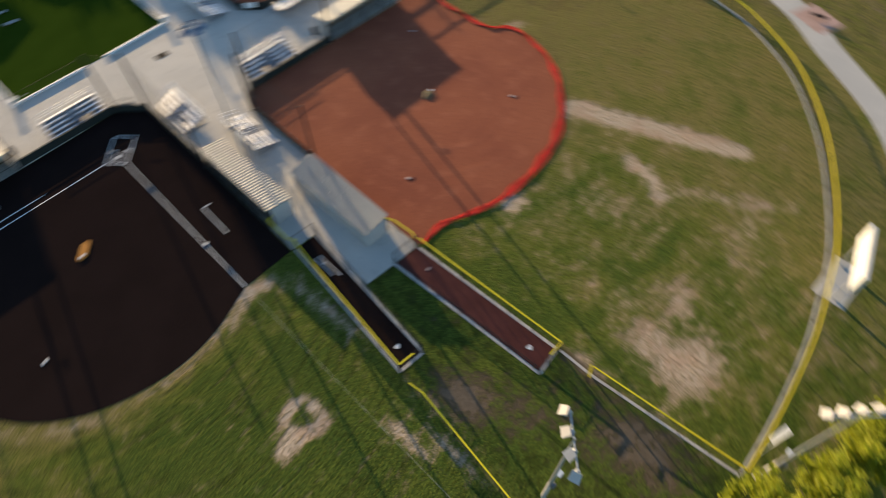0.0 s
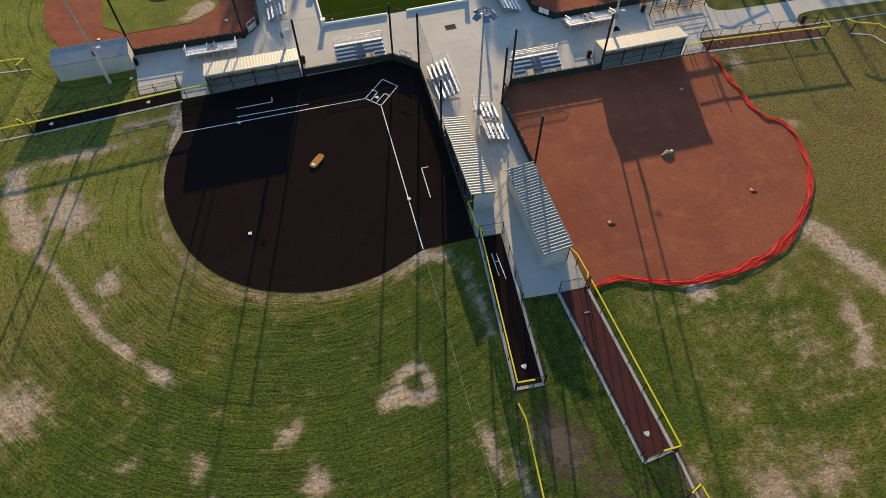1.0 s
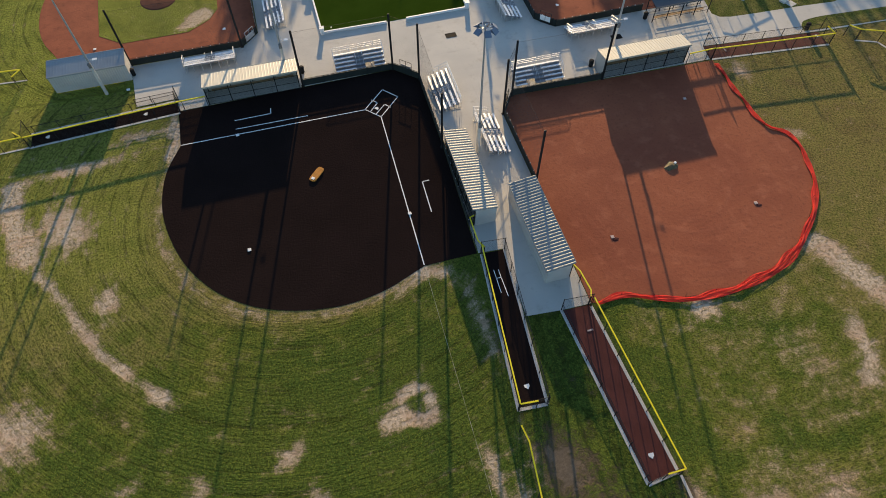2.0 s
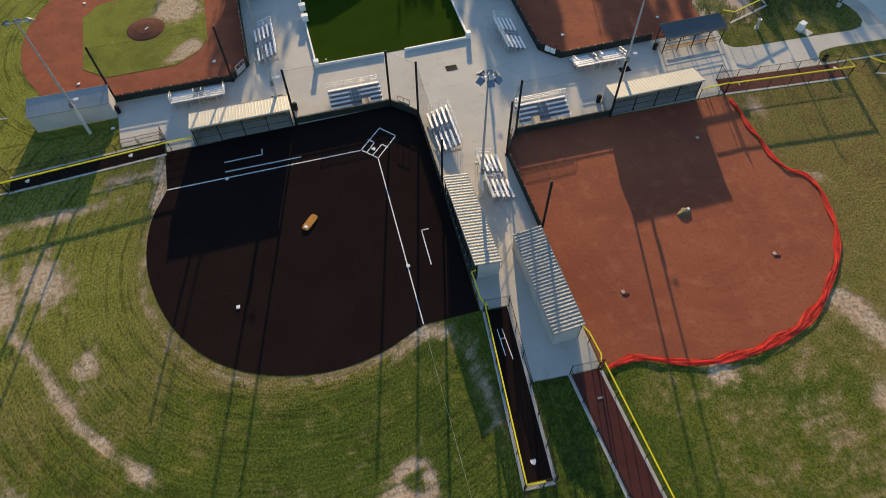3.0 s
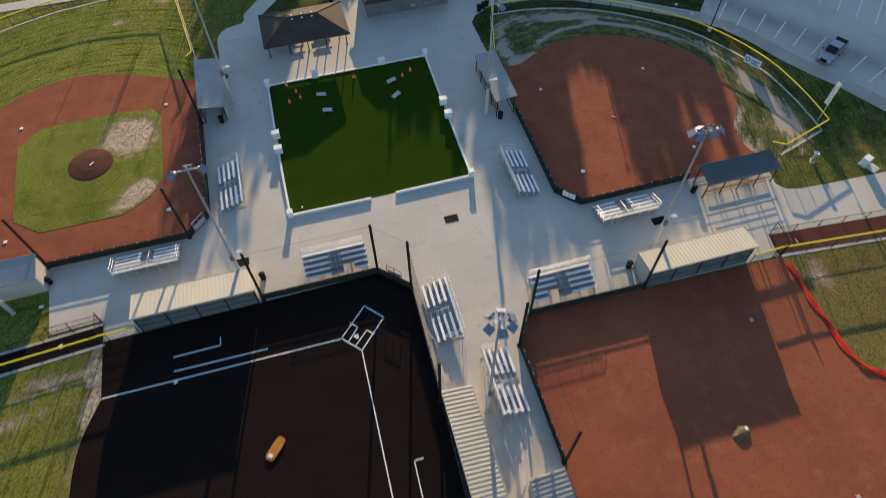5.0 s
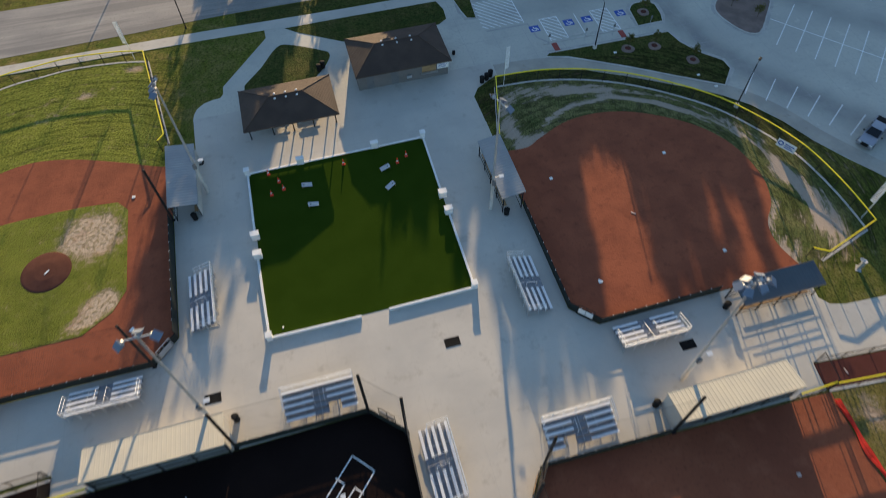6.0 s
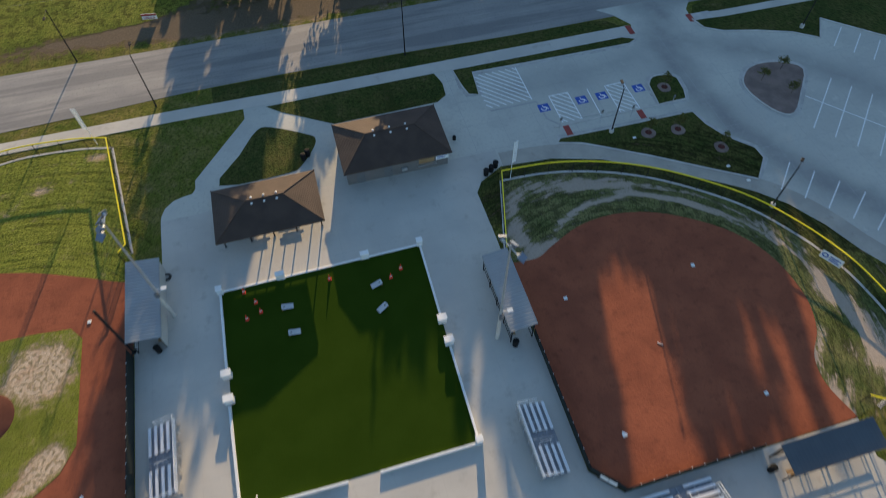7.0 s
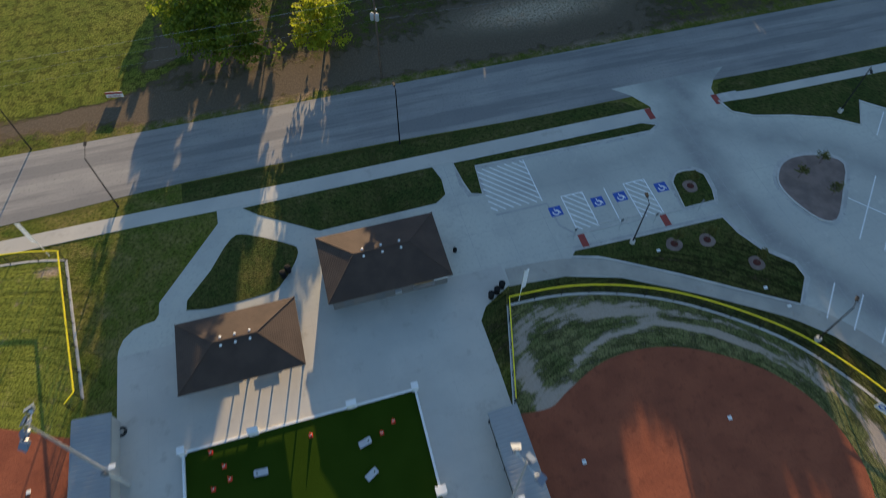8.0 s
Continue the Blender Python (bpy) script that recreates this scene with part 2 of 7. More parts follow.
M["asphalt"] = asphalt("asphalt")
M["soil"] = surface("soil", (0.3, 0.22, 0.15), (0.22, 0.15, 0.1), 0.5, 4.0, 0.95, bump=0.5, spec=0.2)
M["mulch"] = surface("mulch", (0.25, 0.185, 0.16), (0.18, 0.135, 0.118), 0.5, 6.0, 0.95, bump=0.8, spec=0.2)
M["roof_metal"] = surface("roof_metal", (0.5, 0.47, 0.38), (0.46, 0.435, 0.36), 0.4, 6.0, 0.45, bump=0.03, fine=0.08)
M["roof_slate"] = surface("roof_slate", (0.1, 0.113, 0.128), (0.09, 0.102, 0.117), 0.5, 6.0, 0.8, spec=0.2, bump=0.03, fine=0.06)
M["roof_weathered"] = surface("roof_weathered", (0.37, 0.355, 0.305), (0.33, 0.32, 0.28), 0.4, 6.0, 0.5, bump=0.03, fine=0.1)
M["roof_ribbed"] = surface("roof_ribbed", (0.25, 0.26, 0.25), (0.22, 0.23, 0.225), 0.4, 6.0, 0.45, bump=0.03, fine=0.08)
M["siding"] = surface("siding", (0.5, 0.48, 0.44), (0.45, 0.43, 0.4), 0.5, 6.0, 0.7, bump=0.05, fine=0.08)
M["shingle"] = surface("shingle", (0.076, 0.051, 0.039), (0.058, 0.039, 0.03), 0.5, 9.0, 0.9, bump=0.5, fine=0.35)
M["block"] = surface("block", (0.19, 0.175, 0.165), (0.16, 0.15, 0.14), 0.8, 7.0, 0.85, bump=0.2)
M["foot_plank"] = surface("foot_plank", (0.3, 0.31, 0.33), (0.25, 0.26, 0.28), 1.0, 12.0, 0.55, 0.3, bump=0.02, fine=0.06)
M["aluminium"] = surface("aluminium", (0.86, 0.86, 0.86), (0.8, 0.8, 0.8), 1.0, 12.0, 0.5, 0.35, bump=0.02, fine=0.06)
M["galvanised"] = surface("galvanised", (0.5, 0.51, 0.52), (0.43, 0.44, 0.45), 1.0, 9.0, 0.5, 0.5, bump=0.02, fine=0.1)
M["black_steel"] = surface("black_steel", (0.014, 0.014, 0.015), (0.02, 0.02, 0.021), 1.0, 9.0, 0.7, bump=0.02, spec=0.2)
M["black_wire"] = surface("black_wire", (0.02, 0.02, 0.02), (0.028, 0.028, 0.028), 1.0, 9.0, 0.7, bump=0.0)
M["net"] = surface("net", (0.05, 0.05, 0.05), (0.06, 0.06, 0.06), 1.0, 9.0, 0.8, bump=0.0)
M["windscreen"] = surface("windscreen", (0.012, 0.018, 0.015), (0.018, 0.024, 0.02), 1.0, 9.0, 0.85, bump=0.1)
M["yellow"] = surface("yellow", (0.85, 0.7, 0.015), (0.8, 0.64, 0.012), 1.0, 9.0, 0.45, bump=0.02, fine=0.08)
M["white"] = surface("white", (0.82, 0.82, 0.8), (0.76, 0.76, 0.74), 1.0, 9.0, 0.55, bump=0.03, fine=0.08)
M["line"] = surface("line", (0.86, 0.86, 0.85), (0.8, 0.8, 0.78), 0.9, 6.0, 0.85, bump=0.1, fine=0.2)
M["board_paint"] = surface("board_paint", (0.52, 0.53, 0.54), (0.45, 0.46, 0.47), 1.5, 9.0, 0.7, bump=0.03, fine=0.15)
M["chalk"] = surface("chalk", (0.42, 0.43, 0.33), (0.2, 0.22, 0.1), 0.7, 4.0, 0.9, bump=0.0)
M["red_paint"] = surface("red_paint", (0.36, 0.06, 0.045), (0.3, 0.05, 0.04), 1.0, 8.0, 0.8, bump=0.2)
M["pink_pad"] = surface("pink_pad", (0.5, 0.33, 0.27), (0.44, 0.28, 0.22), 0.5, 6.0, 0.85, bump=0.1, stain=(0.36, 0.2, 0.16))
M["cone"] = surface("cone", (0.85, 0.06, 0.02), (0.75, 0.05, 0.02), 2.0, 9.0, 0.5, bump=0.0)
M["blue"] = surface("blue", (0.02, 0.09, 0.42), (0.02, 0.08, 0.36), 2.0, 9.0, 0.7, bump=0.05)
M["gold_mat"] = surface("gold_mat", (0.5, 0.2, 0.025), (0.42, 0.17, 0.02), 1.5, 9.0, 0.9, bump=0.3)
M["rubber"] = surface("rubber", (0.012, 0.012, 0.012), (0.018, 0.018, 0.018), 2.0, 9.0, 0.8, bump=0.1, spec=0.15)
M["dusty_white"] = surface("dusty_white", (0.56, 0.43, 0.38), (0.44, 0.3, 0.25), 3.0, 9.0, 0.8, bump=0.05)
M["door_steel"] = surface("door_steel", (0.15, 0.155, 0.16), (0.13, 0.135, 0.14), 1.0, 9.0, 0.6, bump=0.02)
M["wood"] = surface("wood", (0.42, 0.27, 0.13), (0.34, 0.21, 0.1), 1.0, 9.0, 0.7, bump=0.1)
M["bark"] = surface("bark", (0.12, 0.085, 0.06), (0.08, 0.058, 0.042), 2.0, 9.0, 0.95, bump=0.8)
M["car_paint"] = surface("car_paint", (0.34, 0.35, 0.4), (0.31, 0.32, 0.37), 1.0, 9.0, 0.3, 0.4, bump=0.0, fine=0.03)
M["lens"] = surface("lens", (0.62, 0.66, 0.7), (0.58, 0.62, 0.66), 1.0, 9.0, 0.15, 0.0, bump=0.0, fine=0.03)
M["dark_glass"] = surface("dark_glass", (0.012, 0.014, 0.018), (0.009, 0.01, 0.013), 1.0, 9.0, 0.12, 0.0, bump=0.0, fine=0.0)
# floodlight hoods: the blue of skylit shade is put into the colour
M["hood_shade_blue"] = surface("hood_shade_blue", (0.15, 0.19, 0.27), (0.13, 0.17, 0.245), 1.0, 9.0, 0.5, 0.0, bump=0.0, fine=0.05)
M["tarp"] = surface("tarp", (0.1, 0.085, 0.035), (0.17, 0.1, 0.045), 2.5, 9.0, 0.8, bump=0.3)


def leaf_material(name, a, b, through_leaf=0.4):
    m, nt, bsdf, pos = begin(name, 0.6, 0.0, 0.3)
    geo = nt.nodes.new("ShaderNodeNewGeometry")
    colour = ramp_mix(nt, geo.outputs["Random Per Island"], a, b)
    colour = ramp_mix(nt, ranged(nt, noise_out(nt, pos, 0.8), 0.4, 0.7, 0.0, 0.5), colour, tuple(c * 0.6 for c in a))
    nt.links.new(colour, bsdf.inputs["Base Color"])
    clear = nt.nodes.new("ShaderNodeBsdfTranslucent")
    nt.links.new(colour, clear.inputs["Color"])
    mix = nt.nodes.new("ShaderNodeMixShader")
    mix.inputs[0].default_value = through_leaf
    nt.links.new(bsdf.outputs[0], mix.inputs[1])
    nt.links.new(clear.outputs[0], mix.inputs[2])
    nt.links.new(mix.outputs[0], nt.nodes["Material Output"].inputs["Surface"])
    return m


M["leaf"] = leaf_material("leaf", (0.1, 0.165, 0.014), (0.23, 0.28, 0.025), 0.6)
M["leaf_brown"] = leaf_material("leaf_brown", (0.1, 0.12, 0.035), (0.19, 0.17, 0.045), 0.5)
M["red_net"] = leaf_material("red_net", (0.95, 0.085, 0.05), (0.98, 0.11, 0.065), 0.5)
M["leaf_yellow"] = leaf_material("leaf_yellow", (0.3, 0.36, 0.02), (0.5, 0.5, 0.04), 0.6)
M["glass"] = bpy.data.materials.new("glass")
M["glass"].use_nodes = True
M["glass"].node_tree.nodes["Principled BSDF"].inputs["Base Color"].default_value = (0.01, 0.012, 0.015, 1)
M["glass"].node_tree.nodes["Principled BSDF"].inputs["Roughness"].default_value = 0.05


# ---- mesh helpers ----
def finish(name, bm, material, parent=None, label="", kind="", smooth=False):
    mesh = bpy.data.meshes.new(name)
    bm.to_mesh(mesh)
    bm.free()
    mesh.materials.append(material)
    if smooth:
        for p in mesh.polygons:
            p.use_smooth = True
    ob = new(name, mesh)
    ob.parent = parent
    return tagged(ob, label=label, kind=kind)


def part(name, bm, material, parent, label="", kind="", smooth=False):
    return finish(name, bm, material, parent, label, kind, smooth)


def thing(name, x, y, z=0.0, turn=0.0, label="", category="", group=""):
    ob = new(name)
    ob.empty_display_size = 0.2
    ob.matrix_basis = pose(x, y, z, 0, 0, turn)
    return tagged(ob, label=label, category=category, group=group)


def structure(name, bm, material, label, category):
    return tagged(finish(name, bm, material), label, category, kind="structure")


def box(bm, x0, x1, y0, y1, z0, z1, bevel=0.0):
    vs = [bm.verts.new(p) for p in ((x0, y0, z0), (x1, y0, z0), (x1, y1, z0), (x0, y1, z0), (x0, y0, z1), (x1, y0, z1), (x1, y1, z1), (x0, y1, z1))]
    fs = [bm.faces.new([vs[k] for k in q]) for q in ((3, 2, 1, 0), (4, 5, 6, 7), (0, 1, 5, 4), (1, 2, 6, 5), (2, 3, 7, 6), (3, 0, 4, 7))]
    if bevel:
        bmesh.ops.bevel(bm, geom=list({e for f in fs for e in f.edges}), offset=bevel, segments=1, affect="EDGES")
    return vs


def bar(bm, a, b, r0, r1=None, sides=8, caps=True):
    """A round bar from a to b."""
    a, b = Vector(a), Vector(b)
    r1 = r0 if r1 is None else r1
    along = (b - a).normalized()
    u = along.orthogonal().normalized()
    v = along.cross(u)
    rings = []
    for p, r in ((a, r0), (b, r1)):
        rings.append([bm.verts.new(p + r * (math.cos(k * math.tau / sides) * u + math.sin(k * math.tau / sides) * v)) for k in range(sides)])
    for k in range(sides):
        bm.faces.new((rings[0][k], rings[0][(k + 1) % sides], rings[1][(k + 1) % sides], rings[1][k]))
    if caps:
        bm.faces.new(rings[0][::-1])
        bm.faces.new(rings[1])


def slat(bm, a, b, wide, thick):
    """A flat board from a to b, lying level, its top at the z of a and b."""
    a, b = Vector(a), Vector(b)
    side = (b - a).cross(Vector((0, 0, 1))).normalized() * wide / 2
    low = Vector((0, 0, -thick))
    vs = [bm.verts.new(p) for p in (a - side + low, a + side + low, b + side + low, b - side + low, a - side, a + side, b + side, b - side)]
    for q in ((0, 1, 2, 3), (7, 6, 5, 4), (0, 4, 5, 1), (1, 5, 6, 2), (2, 6, 7, 3), (3, 7, 4, 0)):
        bm.faces.new([vs[k] for k in q])


def turned(bm, profile, sides=16):
    """A solid of revolution from (radius, height) pairs."""
    rings = [[bm.verts.new((r * math.cos(k * math.tau / sides), r * math.sin(k * math.tau / sides), z)) for k in range(sides)] for r, z in profile]
    for lower, upper in zip(rings, rings[1:]):
        for k in range(sides):
            bm.faces.new((lower[k], lower[(k + 1) % sides], upper[(k + 1) % sides], upper[k]))
    bm.faces.new(rings[0][::-1])
    bm.faces.new(rings[-1])


def prism(bm, points, z0, z1):
    if sum(a[0] * b[1] - b[0] * a[1] for a, b in zip(points, points[1:] + points[:1])) < 0:
        points = points[::-1]
    low = [bm.verts.new((x, y, z0)) for x, y in points]
    top = [bm.verts.new((x, y, z1)) for x, y in points]
    n = len(points)
    for k in range(n):
        bm.faces.new((low[k], low[(k + 1) % n], top[(k + 1) % n], top[k]))
    face = bm.faces.new(top)
    face.normal_update()
    bmesh.ops.triangulate(bm, faces=[face])


def smooth_line(points, steps=5, closed=False):
    """A Catmull-Rom curve through the points."""
    pts = [Vector((*p, 0)) if len(p) == 2 else Vector(p) for p in points]
    n, out = len(pts), []
    for k in range(n if closed else n - 1):
        p0, p1, p2, p3 = (pts[(k + d) % n] if closed else pts[min(max(k + d, 0), n - 1)] for d in (-1, 0, 1, 2))
        for s in range(steps):
            t = s / steps
            q = 0.5 * (2 * p1 + (p2 - p0) * t + (2 * p0 - 5 * p1 + 4 * p2 - p3) * t * t + (3 * p1 - p0 - 3 * p2 + p3) * t ** 3)
            out.append((q.x, q.y))
    if not closed:
        out.append((pts[-1].x, pts[-1].y))
    return out


def along_line(points, step):
    """Evenly spaced places on a line of (x, y) points, with the direction at each."""
    out, carry = [], 0.0
    for (ax, ay), (bx, by) in zip(points, points[1:]):
        length = math.hypot(bx - ax, by - ay)
        d = carry
        while d < length:
            out.append((ax + (bx - ax) * d / length, ay + (by - ay) * d / length, math.atan2(by - ay, bx - ax)))
            d += step
        carry = d - length
    return out


def ribbon(bm, points, wide, z0, z1, closed=False):
    """A band of that width along a line, as a solid."""
    n = len(points)
    rows = []
    for k in range(n):
        a = points[k - 1] if k or closed else points[0]
        b = points[(k + 1) % n] if k < n - 1 or closed else points[-1]
        d = Vector((b[0] - a[0], b[1] - a[1])).normalized()
        s = Vector((-d.y, d.x)) * wide / 2
        x, y = points[k]
        rows.append([bm.verts.new(p) for p in ((x + s.x, y + s.y, z0), (x + s.x, y + s.y, z1), (x - s.x, y - s.y, z1), (x - s.x, y - s.y, z0))])
    for k in range(n if closed else n - 1):
        p, q = rows[k], rows[(k + 1) % n]
        for i in range(4):
            bm.faces.new((p[i], p[(i + 1) % 4], q[(i + 1) % 4], q[i]))
    if not closed:
        bm.faces.new(rows[0][::-1])
        bm.faces.new(rows[-1])


def thicken(bm, faces, thickness):
    bm.normal_update()
    bmesh.ops.solidify(bm, geom=faces, thickness=thickness)


def inside(x, y, poly):
    hit = False
    for (ax, ay), (bx, by) in zip(poly, poly[1:] + poly[:1]):
        if (ay > y) != (by > y) and x < (bx - ax) * (y - ay) / (by - ay) + ax:
            hit = not hit
    return hit


# ---- ground ----
D_MID, W_MID = (-3.4, 52.0), (-19.6, 95.0)
SOIL_SPOTS = [  # x, y, half-lengths, turn, strength
    (2.4, 24.0, 1.5, 0.7, 15, 0.6), (4.2, 22.8, 0.7, 1.2, 0, 0.6), (3.0, 21.0, 1.5, 0.7, -10, 0.6), (1.4, 22.2, 0.6, 1.1, 0, 0.45), (-0.4, 21.4, 0.8, 0.8, 0, 0.4), (-9.4, 20.9, 1.5, 1.0, 20, 0.5), (-17.9, 19.8, 1.0, 1.3, 0, 0.42), (-7.8, 15.7, 1.2, 1.6, 0, 0.5), (-26.3, 42.0, 1.3, 2.2, 0, 0.5),
    (-31.1, 53.5, 2.6, 3.6, 20, 0.6), (-34.5, 29.6, 3.2, 3.2, 0, 0.5), (-20.6, 29.6, 1.5, 0.9, -40, 0.4), (0.2, 21.6, 1.2, 1.0, 0, 0.5), (-24.0, 21.5, 1.4, 1.0, 0, 0.35),
    (34.3, 24.7, 1.4, 1.3, 0, 0.55), (30.6, 4.0, 2.2, 2.6, 30, 0.32), (41.3, 17.0, 2.0, 3.0, 20, 0.14), (29.5, 0.0, 2.4, 2.6, 0, 0.34), (32.9, -0.6, 3.0, 2.0, 20, 0.3), (36.5, 4.5, 2.0, 1.2, 40, 0.3),
    (24.3, 7.2, 1.3, 2.0, 0, 0.5), (14.3, 13.6, 2.2, 3.4, 10, 0.5), (8.1, 14.2, 0.7, 2.6, 5, 0.55), (10.0, 10.5, 0.6, 4.2, 3, 0.4), (11.6, 29.5, 0.9, 5.0, 5, 0.36),
    (17.0, 8.0, 2.4, 2.0, 0, 0.22), (22.0, -1.0, 3.0, 5.0, 0, 0.45), (33.0, 9.0, 2.4, 1.6, 0, 0.1), (49.0, 4.0, 5.0, 2.6, 20, 0.14), (58.0, 44.0, 1.2, 1.0, 0, 0.4),
    (-15.2, 133.0, 1.2, 0.8, 0, 0.3), (-16.8, 124.0, 1.6, 0.9, 0, 0.42), (-10.4, 127.8, 1.1, 0.8, 0, 0.5), (-21.0, 121.0, 2.0, 0.8, 30, 0.3),
    (66.4, 76.0, 2.2, 3.2, 0, 0.45), (61.6, 75.6, 1.4, 1.8, 0, 0.35), (8.0, 151.0, 16.0, 3.0, 0, 0.42), (36.0, 152.5, 16.0, 4.0, 0, 0.4), (60.0, 156.0, 13.0, 6.5, -10, 0.62),
    (-10.0, 153.0, 9.0, 2.2, 4, 0.36), (8.0, 160.0, 12.0, 3.0, 0, 0.36), (3.0, 165.0, 3.0, 10.0, -14, 0.4), (-22.0, 66.2, 5.0, 1.0, 3, 0.42), (-30.0, 62.5, 6.0, 0.8, 5, 0.5),
    (-18.2, 66.0, 0.7, 3.0, 0, 0.6), (-18.8, 62.2, 0.8, 1.6, -20, 0.6), (8.0, 36.6, 2.6, 0.9, -20, 0.55), (4.5, 35.4, 2.2, 0.5, 20, 0.4), (57.6, 57.0, 1.2, 2.5, 0, 0.35), (66.0, 61.0, 9.0, 0.6, -4, 0.3),
]
SOIL_LINES = [  # points, half-width, strength
    ([(-37.6, 61.0), (-37.0, 56.0), (-35.0, 50.2)], 0.9, 0.85), ([(-34.0, 48.0), (-31.7, 45.4), (-29.7, 41.1), (-26.7, 36.2), (-24.6, 33.8)], 0.5, 0.52), ([(-24.6, 33.8), (-23.3, 32.4), (-20.6, 29.8)], 0.4, 0.46),
    ([(51.0, 28.6), (52.5, 24.5), (55.0, 18.3), (58.2, 10.2)], 1.0, 0.72), ([(48.4, 19.0), (48.0, 16.0), (46.4, 13.2)], 0.7, 0.5), ([(48.3, 12.0), (52.0, 6.0), (55.5, 1.0)], 0.7, 0.2),
    ([(-18.0, 63.3), (-28.0, 63.3), (-38.0, 63.4)], 0.12, 0.3),
    ([(40.5, 98.9), (38.4, 98.9), (36.4, 101.6), (37.4, 106.6), (40.2, 108.3), (45.5, 107.5), (51.4, 105.2)], 0.8, 0.65), ([(36.6, 98.4), (40.2, 99.3)], 0.6, 0.7),
    ([(41.0, 101.6), (45.5, 103.8), (51.0, 104.2), (57.0, 101.5), (62.5, 96.6), (65.8, 90.6), (66.8, 84.0), (66.2, 77.5)], 0.3, 0.55),
    ([(44.6, 106.7), (52.5, 105.4), (58.8, 101.9), (63.6, 96.9), (67.2, 90.6)], 0.25, 0.42), ([(66.0, 86.5), (67.4, 82.5), (67.6, 78.0)], 1.0, 0.65), ([(42.0, 102.4), (46.5, 104.2), (52.0, 104.0), (57.4, 101.0), (62.0, 95.8)], 0.22, 0.4), ([(60.2, 73.4), (60.0, 76.6), (60.6, 79.4), (63.0, 82.2)], 0.35, 0.55),
    ([(54.9, 46.0), (56.9, 44.6)], 0.5, 0.4), ([(-30.0, 155.6), (-11.0, 155.2), (-3.7, 155.9), (3.9, 159.4), (6.3, 160.4)], 0.7, -0.9), ([(-30.0, 148.9), (20.0, 148.4), (60.0, 148.6)], 0.4, -0.15),
]


def segment_distance(px, py, a, b):
    dx, dy = b[0] - a[0], b[1] - a[1]
    t = np.clip(((px - a[0]) * dx + (py - a[1]) * dy) / (dx * dx + dy * dy), 0, 1)
    return np.hypot(px - a[0] - t * dx, py - a[1] - t * dy)


def ground_values(px, py):
    """Bare soil, dryness, mowing-row phase and mowing-row strength for places on the ground."""
    soil = np.zeros_like(px)
    for x, y, rx, ry, turn, strength in SOIL_SPOTS:
        c, s = math.cos(radians(turn)), math.sin(radians(turn))
        u, v = ((px - x) * c + (py - y) * s) / rx, (-(px - x) * s + (py - y) * c) / ry
        soil += 1.5 * strength * np.exp(-0.9 * (u * u + v * v))
    for points, half, strength in SOIL_LINES:
        d = np.min([segment_distance(px, py, a, b) for a, b in zip(points, points[1:])], axis=0)
        soil += 1.3 * strength * np.exp(-0.5 * (d / half) ** 2)
    # worn rims round the skinned infields
    rim = np.abs(np.hypot(px - D_MID[0], py - D_MID[1]) - 17.3)
    soil += 0.34 * np.exp(-(rim / 0.8) ** 2) * (py < 66) * (px < 8)
    soil += 0.36 * np.clip((py - 147.2) / 1.5, 0, 1) * np.clip((px + 2 - (py - 156) * 0.2) / 6, 0, 1)
    soil += 0.14 * np.clip((px - 25) / 6, 0, 1) * (py < 62) * np.clip((60 - px) / 15, 0, 1)
    soil -= 0.17 * np.clip((px - 33) / 3, 0, 1) * (py > 73) * (py < 112) * (px < 72)
    soil += 0.14 * np.clip(1 - np.abs(px - 17.5) / 5, 0, 1) * np.clip((18 - py) / 6, 0, 1)
    far = np.clip((py - 150) / 6, 0, 1)
    rim_dry = 0.45 * np.exp(-(rim / 1.6) ** 2) * (py < 66) * (px < 8)
    dry = 0.41 + rim_dry - 0.36 * np.clip((40 - py) / 18, 0, 1) + (0.24 * np.clip((px - 23) / 8, 0, 1) + 0.12 * np.clip((px - 42) / 15, 0, 1)) * (py < 62) + 0.18 * np.clip((-12 - px) / 8, 0, 1) * (py < 75) * np.clip((py - 20) / 15, 0, 1)  + 0.16 * np.clip((px - 33) / 4, 0, 1) * (py > 84) * (py < 112)
    dry = dry + 0.15 * np.clip((px - 38) / 14, 0, 1) * np.clip((36 - py) / 10, 0, 1)
    dry = dry - 0.1 * (px < 12) * np.clip((58 - py) / 15, 0, 1) * np.clip((px + 34) / 8, 0, 1)
    dry = dry - 0.17 * far - 0.15 * (px > 11.8) * (px < 24) * (py < 38)
    soil += 0.36 * np.exp(-((py - 152.2) / 2.2) ** 2) * np.clip((4 - px) / 4, 0, 1)
    soil -= 0.25 * np.clip((py - 155) / 2, 0, 1) * np.clip((5 - px) / 4, 0, 1)
    d_ring, w_ring = np.hypot(px - D_MID[0], py - D_MID[1]), np.hypot(px - W_MID[0], py - W_MID[1])
    near_w, near_r, near_n = (py > 76) & (px < 28), (px > 17) & (py < 67), (px > 17) & (py >= 67) & ((py > 76) & (px > 28) | (py <= 76))
    ring = np.where(near_n, np.hypot(px - 46, py - 86), np.where(near_w, w_ring, np.where(near_r, np.hypot(px - 40, py - 44), d_ring)))
    turn = np.where(near_n, np.arctan2(px - 46, py - 86), np.where(near_w, np.arctan2(px - W_MID[0], py - W_MID[1]), np.where(near_r, np.arctan2(px - 40, 44 - py), np.arctan2(px - D_MID[0], D_MID[1] - py))))
    along = turn * 34.0
    earth = np.maximum(np.clip((py - 147) / 2, 0, 1), 0.9 * np.clip((px - 33) / 2, 0, 1) * (py > 73) * (py < 112))
